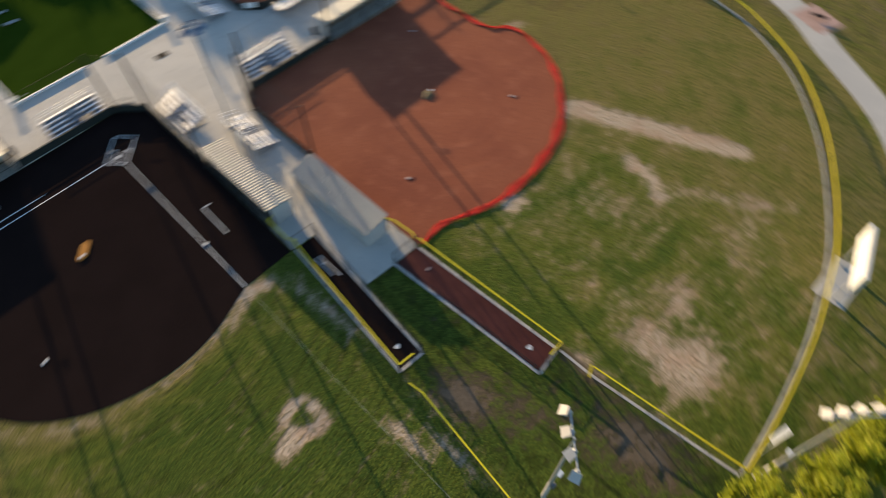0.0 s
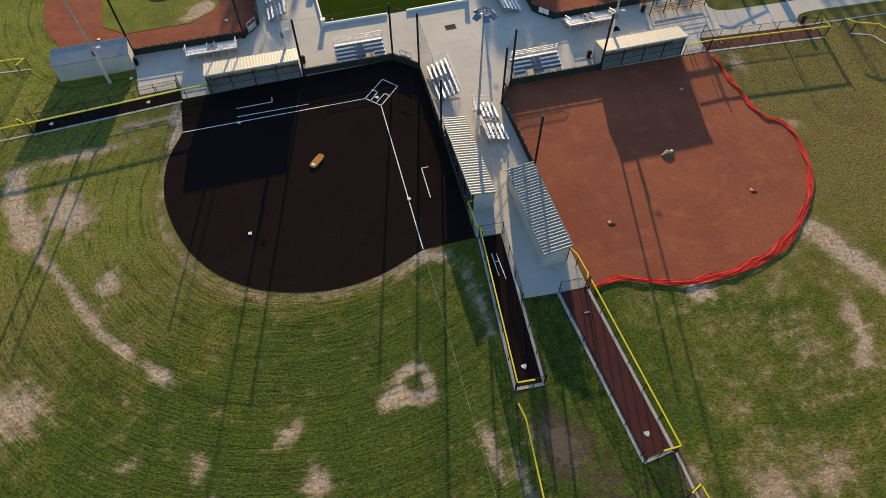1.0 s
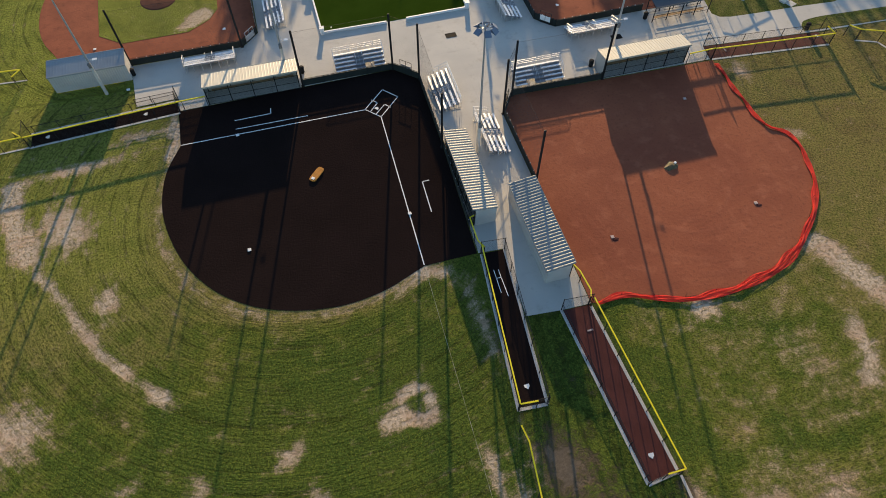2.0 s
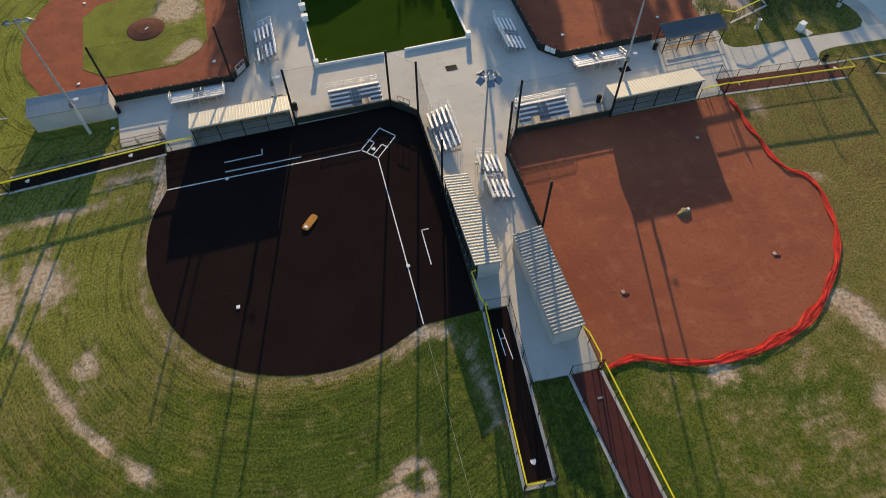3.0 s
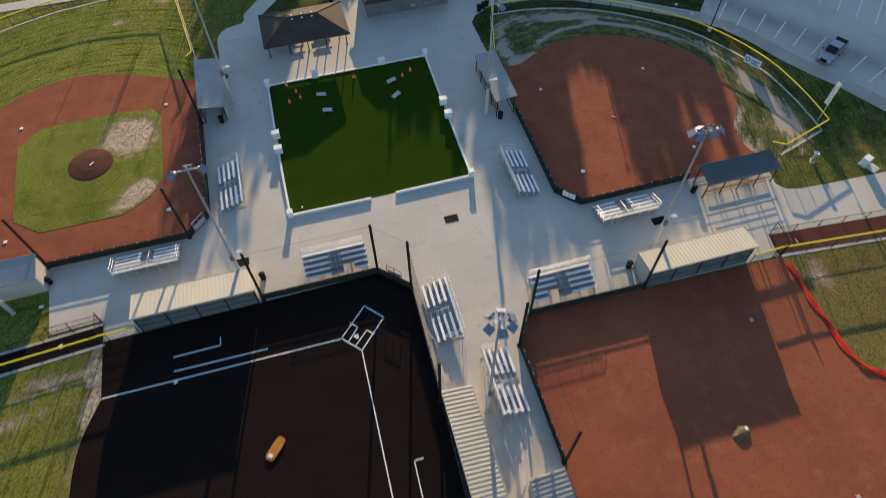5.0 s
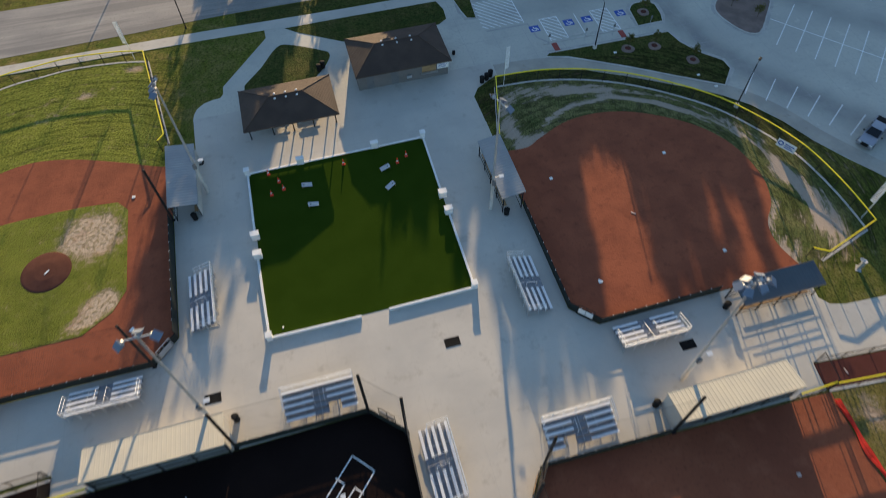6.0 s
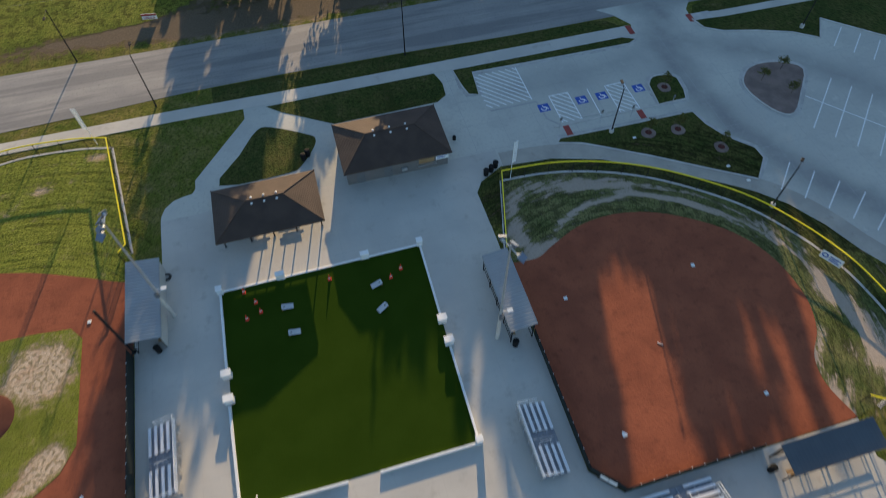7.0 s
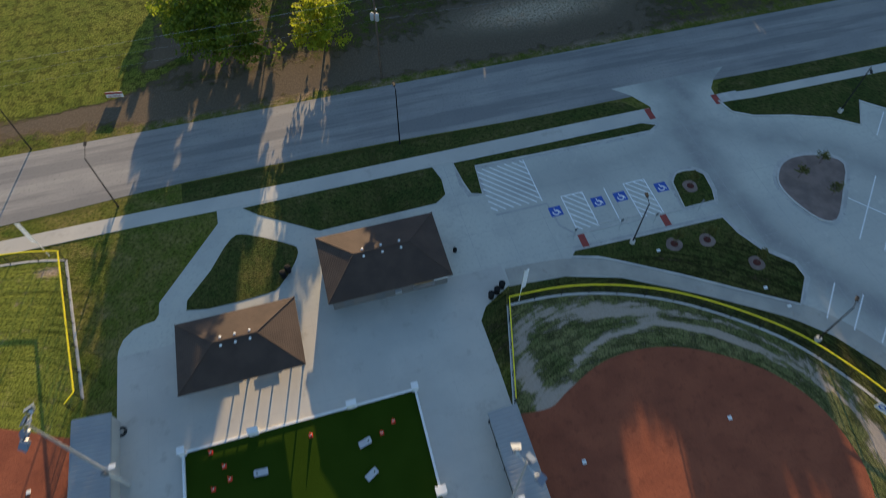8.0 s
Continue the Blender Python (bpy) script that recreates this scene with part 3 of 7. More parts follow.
    ring, along = np.where(py > 136, px, ring), np.where(py > 136, py, along)
    outside = np.clip((px - 82.5) / 2, 0, 1) * (py < 60)
    soil, earth = soil + 0.2 * outside, np.maximum(earth, 0.8 * outside)
    earth = np.maximum(earth, np.clip((px - 11.8) / 0.6, 0, 1) * np.clip((25 - px) / 0.6, 0, 1) * (py < 30))
    gravel = np.exp(-((px - 58) / 10) ** 2 - ((py - 157.5) / 2.8) ** 2)
    soil, earth = soil + 0.5 * gravel, earth * (1 - np.clip(1.2 * gravel, 0, 1))
    rows = np.where(near_n, 2.4 * (py > 72) * (py < 112), np.where(near_w, 0.9 * (px < -4) * (py < 134) * (1 - 1.0 * (np.abs(px + 20) < 9.5) * (np.abs(py - 95) < 9.5)), np.where(near_r, 0.25, 0.9 * (px < 13) * (py < 136))))
    lush = np.where((px < -6 - (py - 111) * 0.14) & (py > 75) & (py < 130), 0.9, 0.0)
    lush = np.maximum(lush, 0.65 * np.clip((-12 - px) / 12, 0, 1) * np.clip((py - 34) / 15, 0, 1) * (py < 75))
    lush = np.maximum(lush, 0.5 * np.clip((py - 153) / 2, 0, 1) * np.clip((6 - px) / 4, 0, 1))
    return np.clip(soil, -0.5, 1.0), dry, ring, rows, along, earth, lush


def set_ground_values(mesh):
    co = np.empty(len(mesh.vertices) * 3)
    mesh.vertices.foreach_get("co", co)
    co = co.reshape(-1, 3)
    for name, values in zip(("soil", "dry", "ring", "rows", "along", "earth", "lush"), ground_values(co[:, 0], co[:, 1])):
        mesh.attributes.new(name, "FLOAT", "POINT").data.foreach_set("value", values.astype(np.float32))


xs = np.concatenate([[-1500, -600, -250, -120, -80], np.arange(-60, 110.1, 0.42), [120, 150, 300, 700, 1600]])
ys = np.concatenate([[-1500, -600, -250, -100, -50], np.arange(-26, 172.1, 0.42), [185, 220, 320, 700, 1800]])
gx, gy = np.meshgrid(xs, ys)
count_x, count_y = len(xs), len(ys)
cells = np.arange(count_x * count_y).reshape(count_y, count_x)
faces = np.stack([cells[:-1, :-1], cells[:-1, 1:], cells[1:, 1:], cells[1:, :-1]], -1).reshape(-1, 4)
ground_mesh = bpy.data.meshes.new("ground")
ground_mesh.from_pydata(np.stack([gx.ravel(), gy.ravel(), np.zeros(gx.size)], -1).tolist(), [], faces.tolist())
set_ground_values(ground_mesh)
ground_mesh.materials.append(M["grass"])
tagged(new("ground", ground_mesh), "mown grass outfields with worn bare soil patches", "grass", kind="structure")


def lawn_bed(name, points, z, material, label, category="lawn", cell=1.2):
    """A flat bed cut into cells, so that it can carry the soil values."""
    bm = bmesh.new()
    if sum(a[0] * b[1] - b[0] * a[1] for a, b in zip(points, points[1:] + points[:1])) < 0:
        points = points[::-1]
    bm.faces.new([bm.verts.new((x, y, z)) for x, y in points])
    for axis in (0, 1):
        lo, hi = min(p[axis] for p in points), max(p[axis] for p in points)
        for k in range(1, int((hi - lo) / cell) + 1):
            no = (1, 0, 0) if axis == 0 else (0, 1, 0)
            co = tuple((lo + k * cell) * c for c in no)
            bmesh.ops.bisect_plane(bm, geom=bm.verts[:] + bm.edges[:] + bm.faces[:], plane_co=co, plane_no=no)
    rim = [e for e in bm.edges if e.is_boundary]
    made = bmesh.ops.extrude_edge_only(bm, edges=rim)
    for v in made["geom"]:
        if isinstance(v, bmesh.types.BMVert):
            v.co.z = -0.02
    bmesh.ops.triangulate(bm, faces=[f for f in bm.faces if len(f.verts) > 4])
    bmesh.ops.recalc_face_normals(bm, faces=bm.faces[:])
    ob = finish(name, bm, material)
    set_ground_values(ob.data)
    return tagged(ob, label, category, kind="structure")


def flat_area(name, points, z, material, label, category):
    bm = bmesh.new()
    prism(bm, points, -0.02, z)
    return structure(name, bm, material, label, category)


D_ARC = smooth_line([(-17.7, 63.2), (-19.6, 58.9), (-20.2, 54.0), (-19.6, 49.5), (-17.9, 44.7), (-15.2, 40.7), (-11.9, 37.9), (-8.3, 36.2), (-4.6, 35.3), (-1.1, 35.1), (2.6, 35.7), (5.3, 36.7), (7.5, 37.6)])
flat_area("infield_dark", D_ARC + [(13.5, 37.6), (14.1, 54.0), (14.3, 67.1), (11.3, 70.0), (-17.7, 69.5)], 0.024, M["black_turf"], "black artificial turf softball infield", "infield")
R_ARC = smooth_line([(54.9, 59.8), (54.4, 53.4), (54.9, 46.6), (57.0, 44.3), (56.4, 39.4), (54.8, 35.6), (52.4, 32.6), (48.2, 29.0), (45.0, 27.2), (41.4, 26.3), (37.0, 26.1), (31.8, 26.6), (27.3, 28.3), (23.3, 28.3)])
flat_area("infield_red", R_ARC + [(23.3, 57.4), (25.4, 60.6)], 0.024, M["clay_raked"], "raked red clay softball infield", "infield")
N_ARC = smooth_line([(34.4, 98.6), (37.6, 98.4), (40.0, 99.6), (44.4, 101.4), (49.4, 101.6), (54.4, 100.0), (59.7, 96.3), (62.7, 91.8), (63.5, 86.3), (62.4, 82.3), (60.3, 79.6), (59.7, 76.7), (60.6, 73.0)])
flat_area("infield_north_east", N_ARC + [(36.4, 72.8), (34.0, 75.4)], 0.024, M["clay"], "red clay youth infield in tree shade", "infield")
lawn_bed("outfield_north_east", N_ARC[::-1] + [(34.4, 99.6), (37.3, 110.2), (43.4, 109.8), (49.5, 108.2), (55.0, 105.6), (60.0, 102.0), (64.1, 98.1), (67.1, 93.5), (69.0, 89.5), (70.0, 86.0), (70.6, 80.6), (70.6, 75.6), (63.1, 73.3)], 0.014, M["outfield"], "thin shaded outfield grass with curved bare mowing tracks", "outfield", 0.5)
W_ARC = smooth_line([(-6.0, 107.6), (-8.1, 108.3), (-11.6, 109.9), (-18.0, 112.3), (-23.5, 113.0), (-29.2, 111.1), (-32.4, 108.3), (-34.6, 105.3), (-36.6, 100.0), (-37.0, 94.2), (-36.0, 89.2), (-33.7, 84.6), (-33.2, 80.8)])
flat_area("infield_north_west", W_ARC + [(-8.4, 80.7), (-6.0, 83.2)], 0.024, M["clay"], "red clay baseball infield round a grass diamond", "infield")
SOIL_SPOTS += [(-15.2, 99.2, 2.7, 2.7, 0, 1.1), (-13.6, 89.6, 1.8, 1.3, 30, 0.95), (-15.8, 87.6, 2.0, 0.8, 30, 0.7)]
lawn_bed("infield_grass", smooth_line([(-28.9, 101.0), (-27.9, 101.5), (-25.9, 103.6), (-16.4, 103.9)], 3)[:-1] + [(-16.4, 103.9), (-12.3, 103.5), (-11.1, 102.0), (-11.2, 90.6), (-12.6, 88.2), (-15.7, 86.1), (-25.1, 86.0), (-28.3, 88.6)],
         0.05, M["grass"], "green infield grass with sandy worn patches", "grass", 0.7)
bm = bmesh.new()
turned(bm, [(2.75, 0.04), (2.5, 0.1), (1.2, 0.24), (0.6, 0.26)], 40)
mound = tagged(finish("pitchers_mound", bm, M["clay_mound"]), "round red clay pitcher's mound set in grass", "mound")
mound.location = (-19.8, 95.4, 0)

PLAZA = [(-23.7, 80.5), (-23.1, 71.9), (-17.7, 72.1), (-17.7, 69.6), (11.3, 70.1), (14.4, 67.15), (14.2, 54.0), (13.65, 37.6), (16.6, 37.4), (16.1, 28.7), (19.9, 28.4), (23.2, 28.3), (23.2, 57.5), (25.3, 60.7), (54.6, 60.1), (55.0, 62.9), (72.9, 61.4),
         (90.0, 60.6), (90.0, 66.0), (79.0, 66.95), (73.3, 67.35), (66.5, 67.6), (62.3, 67.85), (60.7, 68.3), (59.95, 69.3), (60.2, 70.8), (60.5, 72.9), (36.3, 72.7), (33.9, 75.3), (34.1, 104.0), (34.0, 109.2), (35.0, 110.7), (38.2, 112.5), (38.2, 115.2), (-2.85, 115.2), (-2.85, 108.6), (-5.9, 108.4), (-5.9, 83.1), (-8.3, 80.5)]
flat_area("pavement_plaza", PLAZA, 0.045, M["concrete"], "pale concrete plaza between the ball fields", "pavement")
PATH_EDGE = [(38.2, 112.4), (44.6, 111.9), (50.5, 110.05), (55.8, 107.05), (60.9, 103.95), (65.7, 100.6), (68.8, 97.5), (71.2, 93.6), (73.0, 89.4), (75.25, 85.5), (77.4, 82.3), (80.0, 77.3), (81.5, 74.1), (82.3, 72.0), (82.5, 70.2), (82.1, 68.5), (80.95, 67.35), (79.0, 66.9)]
LOT = [(-2.85, 115.2), (-2.75, 116.0), (-2.3, 117.1), (-1.3, 118.0), (-0.2, 118.35), (0.9, 118.5), (1.35, 119.2), (1.4, 120.6), (8.3, 129.6), (8.3, 131.6), (37.0, 131.6), (64.8, 131.6), (65.6, 133.6), (64.0, 136.3), (62.0, 138.2), (79.0, 138.2), (76.6, 136.4), (75.2, 134.6), (74.9, 132.2), (75.6, 129.8), (78.0, 128.3), (82.8, 127.0), (87.5, 125.2), (90.6, 123.0), (93.2, 127.0), (125.0, 96.8),
       (140.0, 80.0), (140.0, 62.5)] + PATH_EDGE[::-1] + [(38.2, 115.2)]
lot = lawn_bed("parking_lot", LOT, 0.038, M["lot_concrete"], "concrete car park and drive in tree shade", "car park", 2.0)
co = np.empty(len(lot.data.vertices) * 3)
lot.data.vertices.foreach_get("co", co)
co = co.reshape(-1, 3)
worn = np.zeros(len(co))
for points, half, strength in (([(72.0, 140.0), (70.5, 134.0), (68.2, 129.0), (67.6, 118.8), (69.0, 110.8), (73.0, 102.5), (80.0, 92.0), (92.0, 76.0)], 2.4, 0.75), ([(68.5, 133.0), (66.0, 128.5), (58.0, 125.5), (44.0, 125.0)], 2.0, 0.3),
                               ([(69.5, 128.5), (77.2, 124.8), (84.6, 120.6), (91.0, 112.0), (99.0, 103.5), (112.0, 90.0)], 2.2, 0.5), ([(68.0, 137.5), (72.0, 137.5), (77.0, 137.5)], 1.8, 0.8)):
    d = np.min([segment_distance(co[:, 0], co[:, 1], a, b) for a, b in zip(points, points[1:])], axis=0)
    worn = np.maximum(worn, strength * np.exp(-(d / half) ** 2))
lot.data.attributes.new("worn", "FLOAT", "POINT").data.foreach_set("value", worn.astype(np.float32))
ROAD_S = smooth_line([(-300, 130.0), (-60, 135.0), (-16, 136.1), (0, 136.9), (10, 137.1), (32, 136.8), (47, 136.2), (63, 136.1), (78, 136.1), (105, 135.8), (300, 136.0)], 4)
ROAD_N = [(300, 147.2), (60, 147.2), (0, 147.3), (-60, 148.0), (-300, 146.0)]
flat_area("road", ROAD_S + ROAD_N, 0.02, M["asphalt"], "grey asphalt road with worn wheel tracks", "road")
bm = bmesh.new()
ribbon(bm, [(-300, 131.0), (-60, 132.7), (0, 132.75), (20, 132.4), (65.3, 132.4)], 2.1, -0.02, 0.055)
structure("pavement_roadside", bm, M["concrete"], "concrete pavement along the road", "pavement")
bm = bmesh.new()
ribbon(bm, [(75.2, 132.6), (80.0, 132.2), (101.0, 131.9), (200.0, 131.0)], 1.5, -0.02, 0.05)
structure("pavement_roadside_east", bm, M["concrete"], "narrow concrete footpath beside the road", "pavement")
bm = bmesh.new()
ribbon(bm, smooth_line([(92.4, 33.2), (87.2, 18.6), (81.9, 10.7), (75.0, 0.4), (67.2, -6.5), (57.0, -13.2)]), 3.8, -0.02, 0.03)
structure("pavement_east", bm, M["concrete"], "pale concrete path behind the outfield fence", "pavement")
flat_area("bench_pad", [(84.0, 13.0), (88.0, 11.6), (89.8, 16.6), (85.8, 18.0)], 0.045, M["pink_pad"], "faded pink paved pad beside the path", "pavement")
bm = bmesh.new()
box(bm, 46.6, 52.2, -7.6, -4.4, -0.02, 0.05)
structure("scoreboard_pad", bm, M["concrete"], "concrete pad under the scoreboard", "pavement")

# joints sawn into the plaza
bm = bmesh.new()
for k in range(-8, 26):
    x = k * 4.2
    run = None
    for j in range(0, 480):
        y = 26 + j * 0.2
        ok = inside(x, y, PLAZA)
        if ok and run is None:
            run = y
        if run is not None and (not ok or j == 479):
            if y - run > 1:
                box(bm, x - 0.011, x + 0.011, run, y - 0.2, 0.04, 0.0475)
            run = None
for k in range(7, 29):
    y = k * 4.2
    run = None
    for j in range(0, 580):
        x = -25 + j * 0.2
        ok = inside(x, y, PLAZA)
        if ok and run is None:
            run = x
        if run is not None and (not ok or j == 579):
            if x - run > 1:
                box(bm, run, x - 0.2, y - 0.011, y + 0.011, 0.04, 0.0478)
            run = None
bm2 = bmesh.new()
for axis, lo, hi in ((0, 36, 92), (1, 97, 131)):
    k = lo
    while k < hi:
        run = None
        for j in range(0, 340):
            v = (95 if axis == 0 else 34) + j * 0.2
            at = (k, v) if axis == 0 else (v, k)
            ok = inside(*at, LOT) and j < 339
            if ok and run is None:
                run = v
            if run is not None and not ok:
                if v - run > 1.5:
                    box(bm2, *((k - 0.018, k + 0.018, run + 0.2, v - 0.4) if axis == 0 else (run + 0.2, v - 0.4, k - 0.018, k + 0.018)), 0.03, 0.0405 if axis == 0 else 0.0408)
                run = None
        k += 4.6
finish("control_joint", bm2, M["lot_joint"], lot, "thin dark sawn joints", "stuff")
finish("control_joint", bm, M["joint"], bpy.data.objects["pavement_plaza"], "thin dark sawn joints", "stuff")


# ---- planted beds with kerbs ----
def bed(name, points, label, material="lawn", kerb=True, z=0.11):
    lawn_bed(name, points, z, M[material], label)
    if kerb:
        bm = bmesh.new()
        ribbon(bm, points, 1.1, -0.02, 0.041, closed=True)
        structure(name + "_gutter", bm, M["gutter"], "pale concrete gutter beside a kerb", "gutter")
        bm = bmesh.new()
        ribbon(bm, points, 0.22, -0.02, z + 0.03, closed=True)
        structure(name + "_kerb", bm, M["kerb"], "concrete kerb round the grass bed", "kerb")


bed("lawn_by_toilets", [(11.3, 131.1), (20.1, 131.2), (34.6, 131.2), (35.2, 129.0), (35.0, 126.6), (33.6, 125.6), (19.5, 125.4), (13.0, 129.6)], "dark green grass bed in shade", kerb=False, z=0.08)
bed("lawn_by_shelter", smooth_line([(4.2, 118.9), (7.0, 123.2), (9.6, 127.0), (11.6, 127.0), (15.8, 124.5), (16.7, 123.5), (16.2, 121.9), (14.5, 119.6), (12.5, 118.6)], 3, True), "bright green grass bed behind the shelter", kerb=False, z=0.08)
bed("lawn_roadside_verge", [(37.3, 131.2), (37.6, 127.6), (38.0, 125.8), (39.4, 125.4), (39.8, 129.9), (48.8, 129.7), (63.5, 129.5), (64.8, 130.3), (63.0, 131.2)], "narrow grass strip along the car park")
bed("lawn_car_park", [(46.3, 114.1), (46.9, 114.8), (56.0, 114.6), (65.4, 114.5), (66.0, 112.0), (67.4, 109.2), (69.9, 106.5), (70.0, 104.6), (67.5, 101.75), (61.9, 105.35), (56.8, 108.7), (51.4, 111.95), (49.2, 113.2)], "dark shade-toned grass bed with mulched saplings")
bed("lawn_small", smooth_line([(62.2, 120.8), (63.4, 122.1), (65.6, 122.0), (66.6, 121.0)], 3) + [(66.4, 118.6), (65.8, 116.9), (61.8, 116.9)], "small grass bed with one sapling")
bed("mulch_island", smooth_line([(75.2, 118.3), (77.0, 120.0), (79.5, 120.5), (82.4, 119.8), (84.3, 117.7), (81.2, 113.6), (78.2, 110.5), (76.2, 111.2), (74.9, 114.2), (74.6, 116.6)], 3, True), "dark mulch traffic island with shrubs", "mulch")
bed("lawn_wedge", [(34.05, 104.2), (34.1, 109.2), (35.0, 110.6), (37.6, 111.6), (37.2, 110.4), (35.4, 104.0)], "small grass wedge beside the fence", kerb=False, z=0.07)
bed("lawn_by_path", smooth_line([(70.8, 61.95), (71.05, 62.9), (71.5, 63.55), (72.3, 64.1), (74.5, 64.35), (78.0, 64.2)], 3) + [(90.0, 63.5), (90.0, 60.7), (75.2, 61.6)], "grass strip beside the concrete path", "lawn_sunlit_tone", kerb=False, z=0.07)
bm = bmesh.new()
ribbon(bm, [(74.9, 132.2), (75.6, 129.8), (78.0, 128.3), (82.8, 127.0), (87.5, 125.2), (90.6, 123.0), (93.2, 127.0), (125.0, 96.8)], 0.25, -0.02, 0.14)
structure("kerb_drive", bm, M["kerb"], "concrete kerb along the drive", "kerb")


# the corner takes the sunlit lawn tone, the other strips the shaded one
lawn_bed("lawn_corner", PATH_EDGE[8:] + [(73.3, 67.4), (66.5, 67.65), (62.3, 67.9), (60.75, 68.35), (60.0, 69.3), (60.25, 70.8), (61.3, 73.2), (63.1, 73.5), (70.7, 75.75), (70.7, 80.6), (70.1, 86.1), (69.6, 88.0), (71.5, 90.0)], 0.02, M["lawn_sunlit_tone"], "green lawn corner round a fountain and a cabinet", cell=0.6)
lawn_bed("lawn_fence_strip", PATH_EDGE[:9] + [(71.5, 90.0), (69.6, 88.0), (69.1, 89.6), (67.2, 93.6), (64.2, 98.25), (60.1, 102.15), (55.1, 105.75), (49.6, 108.4), (43.45, 110.0), (37.4, 110.4)], 0.016, M["lawn"], "narrow shade-toned lawn strip outside the curved fence")
lawn_bed("lawn_east", [(75.3, 133.0), (76.6, 135.2), (79.0, 136.0), (105.0, 135.5), (130.0, 134.6), (130.0, 93.0), (93.3, 127.2), (90.6, 123.15), (87.5, 125.35), (82.8, 127.15), (78.0, 128.45), (75.75, 129.9), (75.0, 132.2)], 0.03, M["lawn"], "dark shade-toned grass between the drive and the road")
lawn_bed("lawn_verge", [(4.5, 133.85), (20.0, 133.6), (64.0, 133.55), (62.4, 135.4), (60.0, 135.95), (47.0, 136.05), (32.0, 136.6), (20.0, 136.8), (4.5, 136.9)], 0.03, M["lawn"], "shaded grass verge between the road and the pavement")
bm = bmesh.new()
box(bm, 75.25, 78.2, 131.75, 133.35, -0.02, 0.062)
structure("pavement_landing", bm, M["kerb"], "pale concrete landing at the end of the footpath", "pavement")
bm = bmesh.new()
ribbon(bm, smooth_line([(38.4, 113.5), (45.0, 113.0), (51.0, 111.1), (56.4, 108.0), (61.5, 104.8), (66.4, 101.4), (69.7, 98.2), (72.2, 94.2), (74.0, 90.2), (76.3, 86.2), (78.5, 82.6), (81.1, 77.8), (82.6, 74.5), (83.6, 71.0), (83.2, 67.2)]), 2.3, -0.02, 0.0435)
structure("pavement_by_fence", bm, M["walk_concrete"], "brownish concrete footpath round the outfield fence", "pavement")
bm = bmesh.new()
ribbon(bm, [(39.9, 122.0), (46.3, 122.0), (46.55, 118.6), (47.9, 116.95)], 0.3, -0.02, 0.044)
structure("gutter_parking", bm, M["lot_joint"], "dark drainage gutter at the edge of the parking bays", "gutter")


# ---- painted lines ----
def line(points, wide, z, parent, name="painted_line", material="line"):
    bm = bmesh.new()
    for a, b in zip(points, points[1:]):
        d = Vector((b[0] - a[0], b[1] - a[1])).normalized()
        s = Vector((-d.y, d.x)) * wide / 2
        a2, b2 = (a[0] - d.x * wide / 2, a[1] - d.y * wide / 2), (b[0] + d.x * wide / 2, b[1] + d.y * wide / 2)
        prism(bm, [(a2[0] + s.x, a2[1] + s.y), (b2[0] + s.x, b2[1] + s.y), (b2[0] - s.x, b2[1] - s.y), (a2[0] - s.x, a2[1] - s.y)], z - 0.012, z)
    return finish(name, bm, M[material], parent)


D_FIELD = bpy.data.objects["infield_dark"]
for pts in ([(7.75, 61.5), (7.45, 37.7)], [(6.0, 63.25), (-17.6, 63.25)], [(-10.7, 64.25), (-1.5, 64.2)], [(-10.7, 65.85), (-6.05, 65.9), (-6.0, 66.8)], [(11.0, 49.3), (10.2, 49.3), (10.1, 44.6)],
            [(9.0, 66.4), (10.7, 64.5), (7.75, 61.4), (6.0, 63.3), (9.0, 66.4)], [(7.2, 64.8), (7.85, 64.1), (6.55, 62.65)], [(9.3, 62.85), (8.7, 63.55), (7.25, 62.1)]):
    line(pts, 0.12, 0.034, D_FIELD)

line([(7.44, 37.2), (7.3, 24.0), (7.0, -2.0)], 0.035, 0.014, bpy.data.objects["ground"], "chalk_line", "chalk")
LOT_OB = bpy.data.objects["parking_lot"]
for x0, x1, y0, y1, n in ((39.7, 45.9, 122.6, 129.2, 8), (48.3, 51.0, 117.4, 122.5, 6), (56.35, 59.1, 117.1, 122.3, 6)):
    line([(x1, y0), (x1, y1)], 0.14, 0.048, LOT_OB)
    if n == 6:
        line([(x0, y0), (x0, y1), (x1, y1)], 0.14, 0.048, LOT_OB)
    for k in range(2 * n + 4):
        # slanting bars, clipped to the rectangle
        c = x0 + y0 + (k + 0.6) * 0.98
        p = (max(x0, c - y1), min(y1, c - x0))
        q = (min(x1, c - y0), max(y0, c - x1))
        if q[0] - p[0] > 0.25:
            line([p, q], 0.15, 0.05, LOT_OB)
line([(53.65, 117.3), (53.8, 122.3)], 0.14, 0.048, LOT_OB)


def stall(x, y, dx, dy):
    line([(x, y), (x + dx, y + dy)], 0.13, 0.048, LOT_OB)


